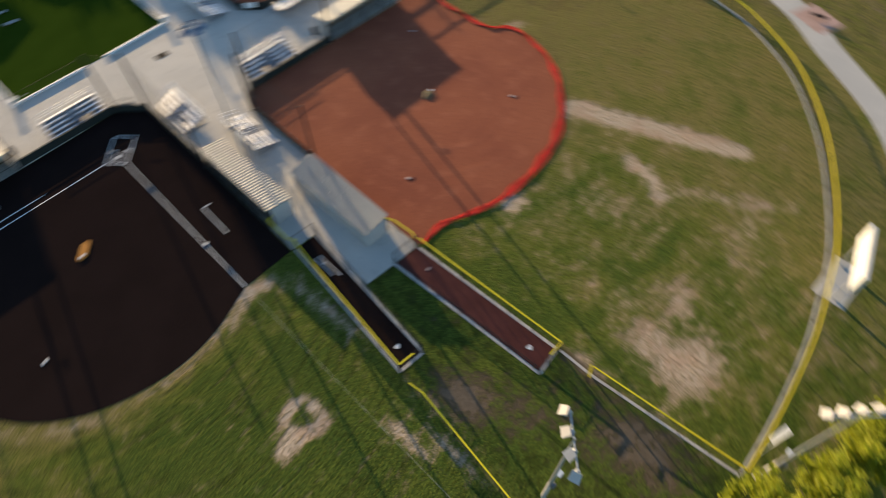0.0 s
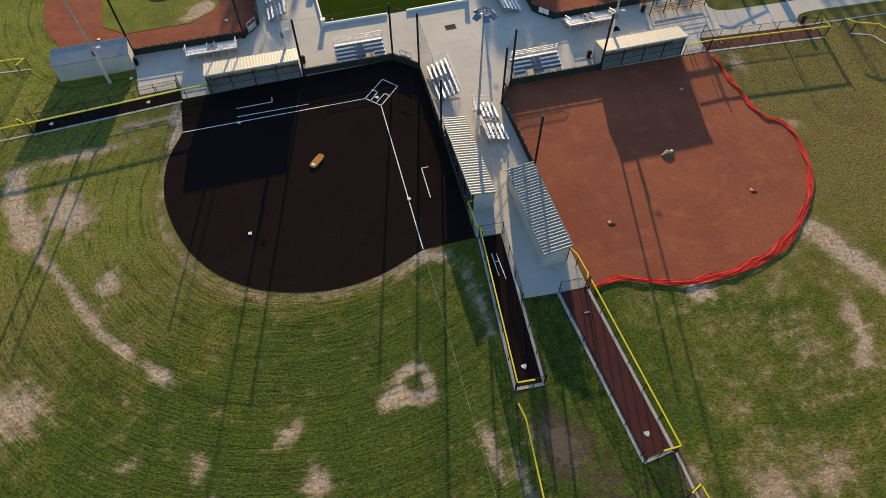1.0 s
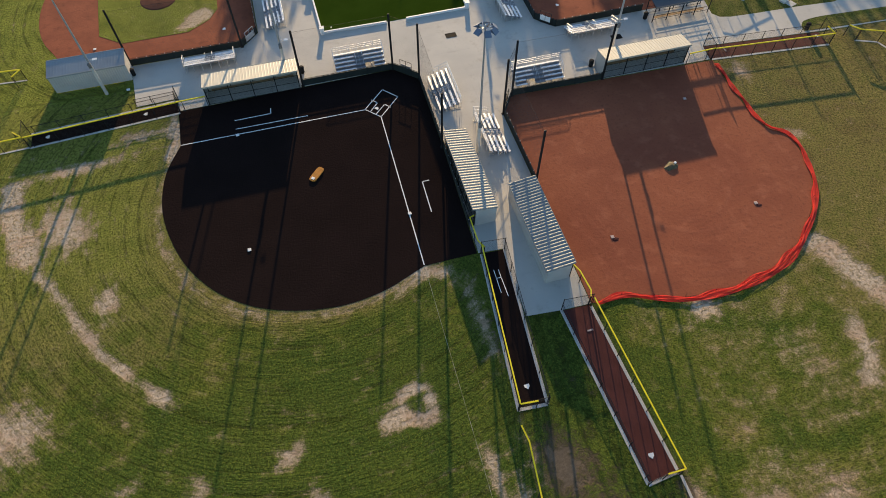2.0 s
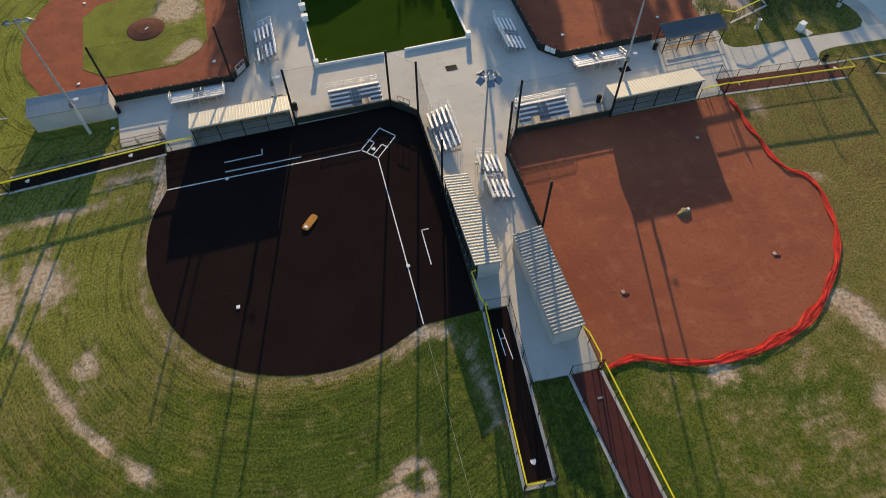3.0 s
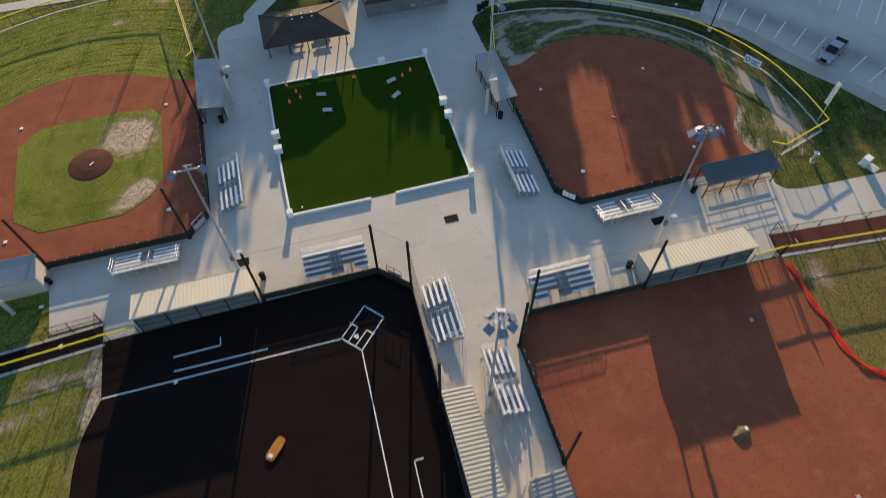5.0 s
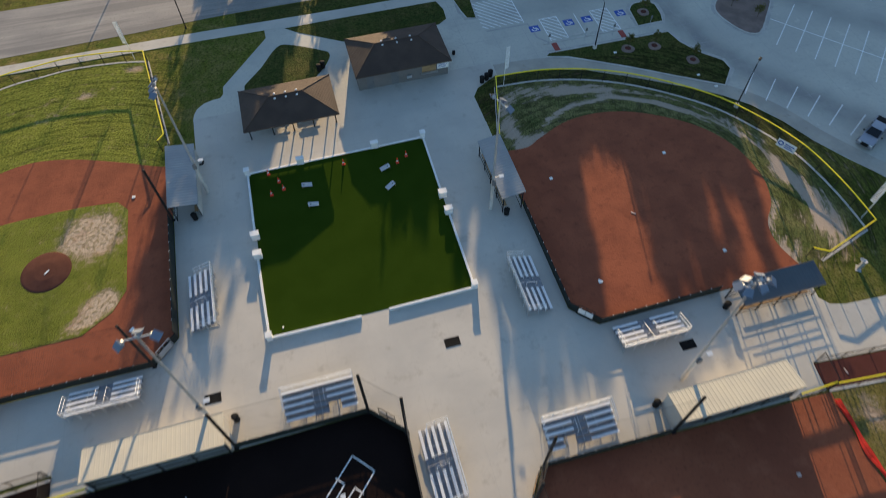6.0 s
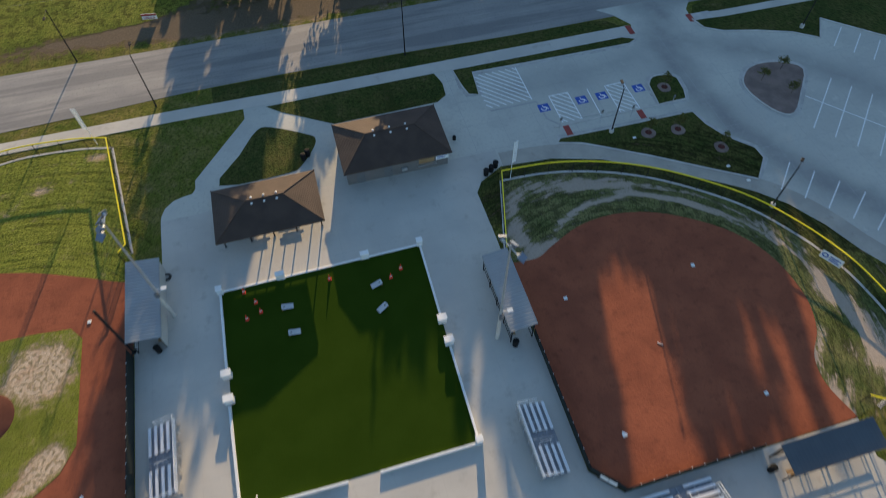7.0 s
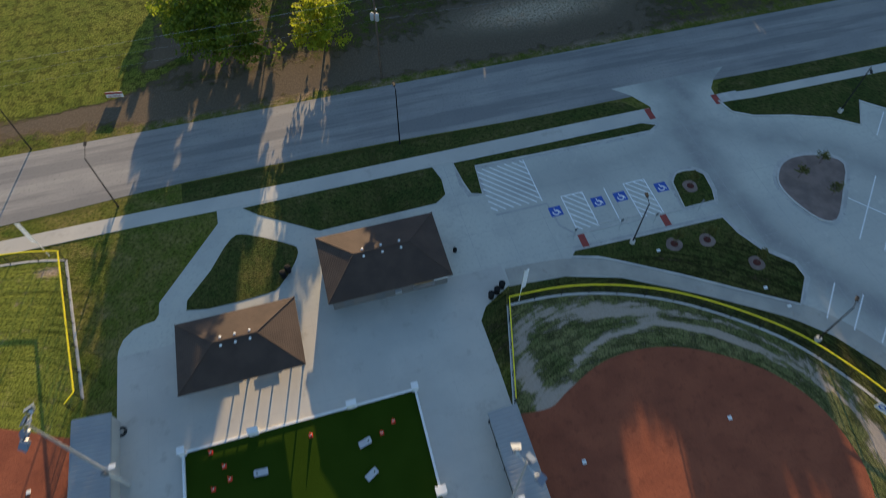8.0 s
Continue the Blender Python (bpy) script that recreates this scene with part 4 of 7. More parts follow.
x, y = 69.3, 99.6
for k in range(12):
    aim = radians(46 - 2.7 * k)
    stall(x, y, 4.8 * math.cos(aim), 4.8 * math.sin(aim))
    x, y = x + 2.76 * math.sin(aim - 0.02), y - 2.76 * math.cos(aim - 0.02)
for k in range(8):
    stall(79.05 + 1.7 * k, 107.45 - 2.16 * k, 7.8, 7.55)
line([(81.5, 112.9), (81.5 + 12.4, 112.9 - 15.1)], 0.13, 0.049, LOT_OB)
for k in range(6):
    stall(91.5 + 1.77 * k, 120.95 - 2.08 * k, 3.5, 3.3)
for x in (46.9, 52.3, 55.2, 60.6):
    bm = bmesh.new()
    box(bm, x - 0.75, x + 0.75, 119.9, 121.3, 0.03, 0.05)
    pad = part("parking_symbol", bm, M["blue"], LOT_OB, "blue square parking marking")
    bm = bmesh.new()
    for k in range(14):
        a0, a1 = radians(-200 + k * 19), radians(-200 + (k + 1) * 19)
        prism(bm, [(x - 0.05 + r * math.cos(a), 120.45 + r * math.sin(a)) for r, a in ((0.42, a0), (0.42, a1), (0.28, a1), (0.28, a0))], 0.049, 0.056)
    for pts in ([(x - 0.1, 121.05), (x - 0.05, 120.6), (x + 0.35, 120.6), (x + 0.5, 120.2)],):
        for a, b in zip(pts, pts[1:]):
            bar(bm, (*a, 0.05), (*b, 0.05), 0.07, sides=4)
    part("wheelchair_sign", bm, M["line"], pad, "white wheelchair symbol")
for x0, x1, y0, y1, at in ((48.0, 48.8, 114.9, 116.7, "lot"), (58.4, 59.2, 115.1, 116.7, "lot"), (64.5, 65.3, 131.4, 133.4, "walk"), (74.4, 75.2, 131.6, 133.4, "walk")):
    bm = bmesh.new()
    box(bm, x0, x1, y0, y1, 0.03, 0.075)
    for i in range(4):
        for j in range(8):
            cx, cy = x0 + (i + 0.5) * (x1 - x0) / 4, y0 + (j + 0.5) * (y1 - y0) / 8
            box(bm, cx - 0.04, cx + 0.04, cy - 0.04, cy + 0.04, 0.074, 0.085)
    tagged(finish("tactile_pad", bm, M["red_paint"]), "brick-red tactile paving pad at a ramp", "paving", "tactile pads", "structure")
bm = bmesh.new()
for x0, x1 in ((46.9, 47.9), (48.9, 58.3), (59.3, 61.8)):
    box(bm, x0, x1, 116.72, 116.92, -0.02, 0.13, 0.02)
structure("kerb_parking", bm, M["kerb"], "low concrete kerb at the head of the parking bays", "kerb")
for x, y in ((53.0, 117.5), (55.4, 117.4), (51.8, 117.6)):
    bm = bmesh.new()
    box(bm, x - 0.8, x + 0.8, y - 0.1, y + 0.1, 0.03, 0.14, 0.03)
    tagged(finish("wheel_stop", bm, M["kerb"]), "concrete wheel stop on the car park", "wheel stop", "wheel stops")


# ---- chain-link fences ----
POST_MESHES = {}


def post_mesh(height, radius, material):
    key = (height, radius, material)
    if key not in POST_MESHES:
        bm = bmesh.new()
        turned(bm, [(radius, -0.1), (radius, height), (radius * 1.25, height), (radius * 1.25, height + 0.04), (radius * 0.5, height + 0.08)], 8)
        mesh = bpy.data.meshes.new("post")
        bm.to_mesh(mesh)
        bm.free()
        mesh.materials.append(M[material])
        POST_MESHES[key] = mesh
    return POST_MESHES[key]


def wires(points, h0, h1, step, radius):
    """Diamond wire along a line, from h0 to h1: two slanting sets."""
    verts, tris, rise = [], [], h1 - h0
    total = [0.0]
    for a, b in zip(points, points[1:]):
        total.append(total[-1] + math.hypot(b[0] - a[0], b[1] - a[1]))

    def spot(d):
        k = max(i for i in range(len(points) - 1) if total[i] <= d + 1e-9)
        f = min((d - total[k]) / max(total[k + 1] - total[k], 1e-6), 1.0)
        return points[k][0] + (points[k + 1][0] - points[k][0]) * f, points[k][1] + (points[k + 1][1] - points[k][1]) * f

    length, half = total[-1], rise * 0.6
    for lean in (1, -1):
        for k in range(int((length + half) / step) + 1):
            d0 = k * step - (half if lean > 0 else 0)
            d1 = d0 + lean * half
            f0, f1 = 0.0, 1.0
            for edge in (0.0, length):
                if (d0 - edge) * (d1 - edge) < 0:
                    f = (edge - d0) / (d1 - d0)
                    f0, f1 = (f, f1) if (d0 < 0 or d0 > length) else (f0, f)
            e0, e1 = d0 + (d1 - d0) * f0, d0 + (d1 - d0) * f1
            if min(e0, e1) < -1e-6 or max(e0, e1) > length + 1e-6 or abs(e1 - e0) < 1e-3:
                continue
            a, b = spot(max(e0, 0)), spot(max(e1, 0))
            za, zb = h0 + rise * f0, h0 + rise * f1
            n = len(verts)
            for x, y, z in ((*a, za), (*b, zb)):
                verts += [(x + radius, y, z - radius), (x - radius, y + radius, z - radius), (x - radius, y - radius, z + radius)]
            for i in range(3):
                j = (i + 1) % 3
                tris.append((n + i, n + j, n + 3 + j, n + 3 + i))
    mesh = bpy.data.meshes.new("wire_mesh")
    mesh.from_pydata(verts, [], tris)
    return mesh


def fence(points, height=1.83, label="black chain-link fence with a yellow top cap", cap="yellow", group="", spacing=3.0, step=0.13, wire=0.0036, kerb=0.0, posts="black_steel", screen=0.0):
    x0, y0 = points[0]
    ob = thing("chain_link_fence", x0, y0, 0, 0, label, "fence", group)
    local = [(x - x0, y - y0) for x, y in points]
    mesh = wires(local, 0.05, height, step, wire)
    mesh.materials.append(M["black_wire"])
    wm = new("wire_mesh", mesh)
    wm.parent = ob
    tagged(wm, kind="stuff")
    bm = bmesh.new()
    for a, b in zip(local, local[1:]):
        bar(bm, (*a, height), (*b, height), 0.03, sides=6)
    part("top_rail", bm, M[posts], ob)
    if cap:
        bm = bmesh.new()
        ribbon(bm, local, 0.13, height - 0.02, height + 0.1)
        part("safety_cap", bm, M[cap], ob, "bright yellow plastic fence cap")
    if screen:
        bm = bmesh.new()
        ribbon(bm, local, 0.05, 0.03, screen)
        part("windscreen", bm, M["windscreen"], ob, "dark green mesh windscreen")
        bm = bmesh.new()
        for x, y, _ in along_line(local, 1.25):
            box(bm, x - 0.04, x + 0.04, y - 0.04, y + 0.04, height - 0.02, height + 0.04)
        part("tie", bm, M["white"], ob, "small white cable ties", "stuff")
    for x, y, _ in along_line(local, spacing) + [(*local[-1], 0)]:
        p = new("post", post_mesh(height, 0.045, posts))
        p.parent, p.location = ob, (x, y, 0)
    if kerb:
        bm = bmesh.new()
        ribbon(bm, points, kerb, -0.02, 0.035)
        structure("fence_kerb", bm, M["kerb"], "pale concrete mowing strip under a fence", "kerb")
    return ob


N_FENCE = smooth_line([(37.3, 110.2), (43.4, 109.8), (49.5, 108.2), (55.0, 105.6), (60.0, 102.0), (64.1, 98.1), (67.1, 93.5), (69.0, 89.5), (70.0, 86.0), (70.6, 80.6), (70.6, 75.6)], 4)
fence([(34.3, 99.6), (37.3, 110.2)], kerb=0.3)
fence(N_FENCE, kerb=0.3, label="curved outfield chain-link fence with a yellow top cap")
fence([(70.6, 75.6), (63.1, 73.3)], kerb=0.35)
fence([(63.1, 73.3), (61.7, 74.2)])
W_FENCE = smooth_line([(-8.5, 129.1), (-12.5, 130.0), (-18.6, 130.4), (-23.0, 129.8), (-27.3, 129.0), (-36.0, 125.5), (-45.0, 118.5), (-52.0, 108.0), (-54.5, 96.0), (-54.0, 82.6)], 4)
fence([(-6.1, 111.6), (-8.5, 129.1)], kerb=0.3)
fence([(-6.1, 111.6), (-6.9, 110.6)])
fence(W_FENCE, kerb=0.3, label="curved outfield chain-link fence with a yellow top cap")
fence([(-54.0, 82.6), (-37.5, 81.4)], kerb=0.25)
fence([(-37.5, 81.4), (-38.5, 80.1)])
fence([(-13.8, 69.35), (-17.5, 69.25)], kerb=0.0, label="short black fence with a yellow cap beside the dugout")
fence([(-17.5, 69.2), (-36.0, 67.9)], kerb=0.3)
fence([(-36.0, 67.9), (-37.3, 69.2)])
fence([(-36.0, 68.0), (-45.0, 67.6), (-60.0, 66.5)], cap="yellow", kerb=0.25)
fence([(-36.1, 70.4), (-36.0, 67.9)], 2.4, "black chain-link end fence of a bullpen", cap=None)
fence([(-17.6, 71.7), (-36.1, 70.4)], 1.2, "low black chain-link fence along a bullpen", cap=None, kerb=0.3)
fence([(-17.6, 71.7), (-17.5, 69.6)], 2.4, "tall black chain-link gate end of a bullpen", cap=None)
fence([(-18.0, 72.2), (-23.0, 72.0)], 1.2, "low black chain-link fence at the plaza edge", cap=None)
# bullpen south of the dark field
fence([(14.6, 41.5), (13.7, 41.3), (13.65, 38.0), (14.1, 37.0)], label="short chain-link fence with a yellow cap")
fence([(13.9, 37.4), (12.0, 19.3)], kerb=0.3)
fence([(12.0, 19.3), (13.7, 19.15)])
fence([(13.9, 37.5), (16.6, 37.3)], 2.2, "black chain-link bullpen gate end", cap=None)
fence([(16.6, 37.3), (14.9, 19.2)], 1.83, "black chain-link fence along the black bullpen", cap=None, kerb=0.32)
fence([(14.9, 19.2), (12.0, 19.4)], 1.83, "black chain-link bullpen end fence", cap=None, kerb=0.32)
fence([(11.4, 17.4), (11.6, 15.8), (10.2, 4.5), (9.6, -2.5)])
D_FENCE = smooth_line([(9.6, -2.5), (-10.0, 0.5), (-30.0, 7.5), (-47.0, 21.0), (-57.0, 40.0), (-60.0, 66.5)], 6)
fence(D_FENCE, kerb=0.28, label="curved outfield chain-link fence with a yellow top cap")
# bullpen south of the red field
fence([(21.2, 32.6), (22.4, 32.7), (22.9, 31.4), (23.1, 28.9), (22.8, 28.2)], label="short chain-link fence with a yellow cap")
fence([(23.1, 28.0), (24.0, 9.9)], kerb=0.32)
fence([(24.0, 9.9), (22.3, 9.9)])
fence([(19.9, 28.4), (23.1, 28.2)], 2.2, "black chain-link bullpen gate end", cap=None)
fence([(19.9, 28.4), (20.9, 9.8)], 1.2, "low black chain-link fence along the red bullpen", cap=None, kerb=0.32)
fence([(20.9, 9.8), (24.4, 10.2)], 1.2, "low black chain-link bullpen end fence", cap=None, kerb=0.32)
fence([(23.0, 6.0), (24.1, 6.5)])
fence([(24.1, 6.3), (25.5, -8.4)], kerb=0.28)
bm = bmesh.new()
ribbon(bm, [(24.1, 9.8), (24.1, 6.5)], 0.26, -0.02, 0.035)
structure("kerb_bullpen", bm, M["kerb"], "pale concrete strip between the bullpen and the outfield fence", "kerb")
R_FENCE = smooth_line([(25.5, -8.4), (29.4, -8.2), (34.4, -7.7), (41.0, -6.7), (46.4, -5.3), (51.4, -3.8), (57.5, -0.9), (64.6, 3.4), (70.3, 8.0), (74.8, 12.8), (78.6, 19.2), (80.6, 24.5), (82.5, 36.0), (82.0, 48.0), (79.5, 57.0)], 4)
fence(R_FENCE, kerb=0.28, label="curved outfield chain-link fence with a yellow top cap")
fence([(79.5, 57.0), (76.6, 58.2)], kerb=0.28)
fence([(76.6, 58.2), (75.6, 59.5)])
fence([(50.8, 60.0), (54.8, 60.1)], label="short black fence with a yellow cap beside the dugout")
fence([(54.8, 60.0), (72.55, 58.4)], kerb=0.3)
fence([(72.55, 58.4), (72.5, 60.1)])
fence([(55.1, 62.9), (72.95, 61.45)], 1.2, "low chain-link fence along the red bullpen", cap=None)
fence([(54.8, 60.1), (55.1, 62.9)], 2.4, "tall black chain-link bullpen gate end", cap=None)
fence([(72.95, 61.45), (72.6, 58.5)], 2.2, "black chain-link bullpen end fence", cap=None)
flat_area("bullpen_black", [(14.0, 37.4), (16.5, 37.3), (14.8, 19.3), (12.1, 19.5)], 0.026, M["black_turf"], "long strip of black bullpen turf", "bullpen")
flat_area("bullpen_red", [(20.0, 28.3), (23.0, 28.2), (24.2, 10.3), (21.0, 9.9)], 0.026, M["clay_dark"], "long strip of dark red bullpen clay", "bullpen")
flat_area("bullpen_west", [(-17.7, 71.6), (-36.0, 70.3), (-35.9, 68.0), (-17.6, 69.3)], 0.026, M["black_turf"], "long strip of black bullpen turf", "bullpen")
flat_area("bullpen_east", [(55.0, 62.8), (72.7, 61.25), (72.45, 58.7), (54.7, 60.2)], 0.026, M["clay_dark"], "long strip of dark red bullpen clay", "bullpen")
line([(14.6, 35.0), (14.5, 32.1)], 0.09, 0.036, bpy.data.objects["bullpen_black"])
line([(15.1, 34.9), (15.1, 31.5)], 0.09, 0.036, bpy.data.objects["bullpen_black"])
line([(14.55, 33.9), (15.1, 33.9)], 0.09, 0.036, bpy.data.objects["bullpen_black"])

# infield fences with dark screens, and the tall backstop posts and nets
SCREENED = "low black fence with a dark windscreen behind home plate"
for pts in ([(-1.2, 70.05), (11.3, 70.05)], [(11.3, 70.05), (14.35, 67.1)], [(14.35, 67.1), (14.15, 54.0)], [(14.15, 54.0), (13.7, 41.4)],
            [(23.3, 45.2), (23.3, 57.4)], [(23.3, 57.4), (25.4, 60.65)], [(25.4, 60.65), (38.2, 60.4)],
            [(-23.8, 80.6), (-8.4, 80.55)], [(-8.4, 80.55), (-6.0, 83.1)],
            [(34.0, 89.6), (34.0, 75.4)], [(34.0, 75.4), (36.4, 72.8)], [(36.4, 72.8), (50.2, 72.9)]):
    fence(pts, 1.15, SCREENED, cap=None, screen=1.05, group="infield fences")
fence([(-6.0, 83.1), (-6.0, 98.4)], 1.83, "tall black fence with a dark windscreen beside the grass diamond", cap=None, screen=1.75, group="infield fences")
TALL = [(-1.2, 70.05), (11.3, 70.05), (14.35, 67.1), (14.0, 54.1), (23.25, 57.6), (25.45, 60.6), (38.4, 60.4), (23.3, 45.4), (-23.7, 80.7), (-8.4, 80.5), (-5.95, 98.9)]
for k, (x, y) in enumerate(TALL):
    ob = thing("backstop_post", x, y, 0, 0, "tall black steel post carrying backstop netting", "post", "backstop posts")
    bm = bmesh.new()
    turned(bm, [(0.14, -0.1), (0.14, 8.7), (0.15, 8.72), (0.15, 8.8), (0.05, 8.85)], 10)
    part("pole", bm, M["black_steel"], ob, smooth=False)
    bm = bmesh.new()
    box(bm, -0.22, 0.22, -0.22, 0.22, 0.03, 0.07)
    part("base_plate", bm, M["black_steel"], ob)
for a, b in ((0, 1), (1, 2), (2, 3), (4, 5), (5, 6), (4, 7), (8, 9)):
    (ax, ay), (bx, by) = TALL[a], TALL[b]
    ob = thing("backstop_net", ax, ay, 0, 0, "fine black safety net hung between tall posts", "net", "backstop nets")
    mesh = wires([(0, 0), (bx - ax, by - ay)], 1.1, 8.6, 0.2, 0.0022)
    mesh.materials.append(M["net"])
    w = new("netting", mesh)
    w.parent = ob
    tagged(w, kind="stuff")
    bm = bmesh.new()
    bar(bm, (0, 0, 8.6), (bx - ax, by - ay, 8.6), 0.012, sides=5)
    part("support_cable", bm, M["black_steel"], ob)
    bm = bmesh.new()
    bar(bm, (0, 0, 1.2), (bx - ax, by - ay, 1.2), 0.012, sides=5)
    part("support_cable", bm, M["black_steel"], ob)
for x, y, turn, frame_paint, panel_paint, label in ((12.9, 68.9, -44, "black_steel", "galvanised", "black tube-framed gate with a grey panel beside the backstop"), (24.2, 59.3, 57, "black_steel", "wood", "black tube-framed gate with a tan panel beside the backstop"),
                                                    (-7.0, 81.6, 46, "galvanised", "galvanised", "grey tube-framed gate with a grey panel beside the backstop"), (35.1, 73.9, -46, "black_steel", "white", "gate with a white sign panel beside the backstop")):
    ob = thing("metal_gate", x, y, 0, turn, label, "gate", "backstop gates")
    bm = bmesh.new()
    for a, b in (((-0.9, 0, 0.1), (0.9, 0, 0.1)), ((-0.9, 0, 1.9), (0.9, 0, 1.9)), ((-0.9, 0, 0.1), (-0.9, 0, 1.9)), ((0.9, 0, 0.1), (0.9, 0, 1.9)), ((0, 0, 0.1), (0, 0, 1.9))):
        bar(bm, a, b, 0.035, sides=6)
    part("gate_frame", bm, M[frame_paint], ob)
    bm = bmesh.new()
    box(bm, -0.8, 0.8, -0.02, 0.02, 0.45, 1.25)
    part("sign_panel", bm, M[panel_paint], ob, "flat panel")


# ---- practice turf square ----
bm = bmesh.new()
prism(bm, [(3.15, 80.45), (25.1, 80.6), (25.4, 103.7), (3.2, 103.5)], 0.03, 0.062)
structure("practice_turf", bm, M["green_turf"], "square of vivid green artificial turf", "turf")


def low_wall(points, high, label):
    bm = bmesh.new()
    ribbon(bm, points, 0.22, 0.03, high)
    return structure("low_wall", bm, M["white"], label, "low wall")


for pts, h in (([(3.2, 80.4), (12.7, 80.3)], 0.36), ([(15.7, 80.35), (24.9, 80.45)], 0.36), ([(3.1, 80.7), (3.0, 90.4)], 0.36), ([(3.05, 94.2), (3.15, 103.3)], 0.36),
               ([(25.15, 80.8), (25.25, 90.6)], 0.36), ([(25.25, 94.2), (25.4, 103.5)], 0.36), ([(3.3, 103.6), (25.2, 103.75)], 0.2)):
    low_wall(pts, h, "white painted low wall edging the turf")


def pillar(x, y, sx=0.6, sy=0.6, h=0.95):
    ob = thing("pillar", x, y, 0.045, 0, "short white boxed pillar at the turf edge", "pillar", "turf pillars")
    bm = bmesh.new()
    box(bm, -sx / 2, sx / 2, -sy / 2, sy / 2, 0, h, 0.02)
    part("shaft", bm, M["white"], ob)
    bm = bmesh.new()
    box(bm, -sx / 2 - 0.05, sx / 2 + 0.05, -sy / 2 - 0.05, sy / 2 + 0.05, h, h + 0.07, 0.015)
    part("cap", bm, M["white"], ob)


for x, y, sx, sy in ((3.15, 103.55, 0.6, 0.6), (9.7, 103.65, 0.9, 0.5), (19.1, 103.75, 0.9, 0.5), (25.4, 103.8, 0.6, 0.6), (25.15, 80.6, 0.6, 0.6), (3.15, 80.4, 0.6, 0.6),
                     (3.1, 93.6, 0.9, 0.65), (3.1, 90.9, 0.9, 0.65), (25.25, 93.7, 0.9, 0.65), (25.25, 91.1, 0.9, 0.65)):
    pillar(x, y, sx, sy)


def bean_bag_board(x, y, turn):
    ob = thing("bean_bag_board", x, y, 0.062, turn, "slanting white bean-bag toss board with a hole", "game board", "bean-bag boards")
    bm = bmesh.new()
    sides, w, l = 20, 0.32, 0.62
    zt = lambda yy: 0.09 + (yy + l) / (2 * l) * 0.25
    ring = [(0.085 * math.cos(k * math.tau / sides), 0.33 + 0.085 * math.sin(k * math.tau / sides)) for k in range(sides)]
    outer = []
    for cx, cy in ring:
        dx, dy = cx, cy - 0.33
        f = min((w / abs(dx)) if abs(dx) > 1e-6 else 9e9, ((l - 0.33) / dy) if dy > 1e-6 else ((l + 0.33) / -dy if dy < -1e-6 else 9e9))
        outer.append((dx * f, 0.33 + dy * f))
    a = [bm.verts.new((px, py, zt(py))) for px, py in ring]
    b = [bm.verts.new((px, py, zt(py))) for px, py in outer]
    for k in range(sides):
        bm.faces.new((a[k], b[k], b[(k + 1) % sides], a[(k + 1) % sides]))
    thicken(bm, bm.faces[:], 0.03)
    part("deck", bm, M["board_paint"], ob)
    bm = bmesh.new()
    for s in (-1, 1):
        box(bm, s * 0.3 - 0.02, s * 0.3 + 0.02, 0.5, 0.56, 0, 0.3)
    box(bm, -0.32, 0.32, -0.62, -0.58, 0, 0.08)
    part("legs", bm, M["wood"], ob)


for x, y, turn in ((9.9, 99.8, 90), (10.2, 96.6, 90), (19.6, 99.9, -78), (19.6, 96.9, -62)):
    bean_bag_board(x, y, turn)


def traffic_cone(x, y, h=0.9):
    ob = thing("traffic_cone", x, y, 0.062, 0, "red-orange traffic cone standing on the turf", "cone", "traffic cones")
    bm = bmesh.new()
    turned(bm, [(0.17, 0.04), (0.16, 0.05), (0.03, h), (0.02, h + 0.01)], 14)
    part("cone", bm, M["cone"], ob)
    bm = bmesh.new()
    turned(bm, [(0.125, 0.3), (0.128, 0.31), (0.098, 0.47), (0.094, 0.47)], 14)
    part("collar", bm, M["white"], ob, "white reflective band")
    bm = bmesh.new()
    box(bm, -0.2, 0.2, -0.2, 0.2, 0, 0.04, 0.01)
    part("base", bm, M["cone"], ob)


for x, y in ((5.6, 102.9), (6.7, 101.3), (7.1, 100.0), (5.6, 99.5), (14.8, 102.0), (21.3, 100.4), (22.6, 101.2)):
    traffic_cone(x, y)
bm = bmesh.new()
bmesh.ops.create_icosphere(bm, subdivisions=2, radius=0.11)
ball = tagged(finish("ball", bm, M["white"], smooth=True), "white ball lying on the green turf", "ball")
ball.location = (4.6, 81.3, 0.17)


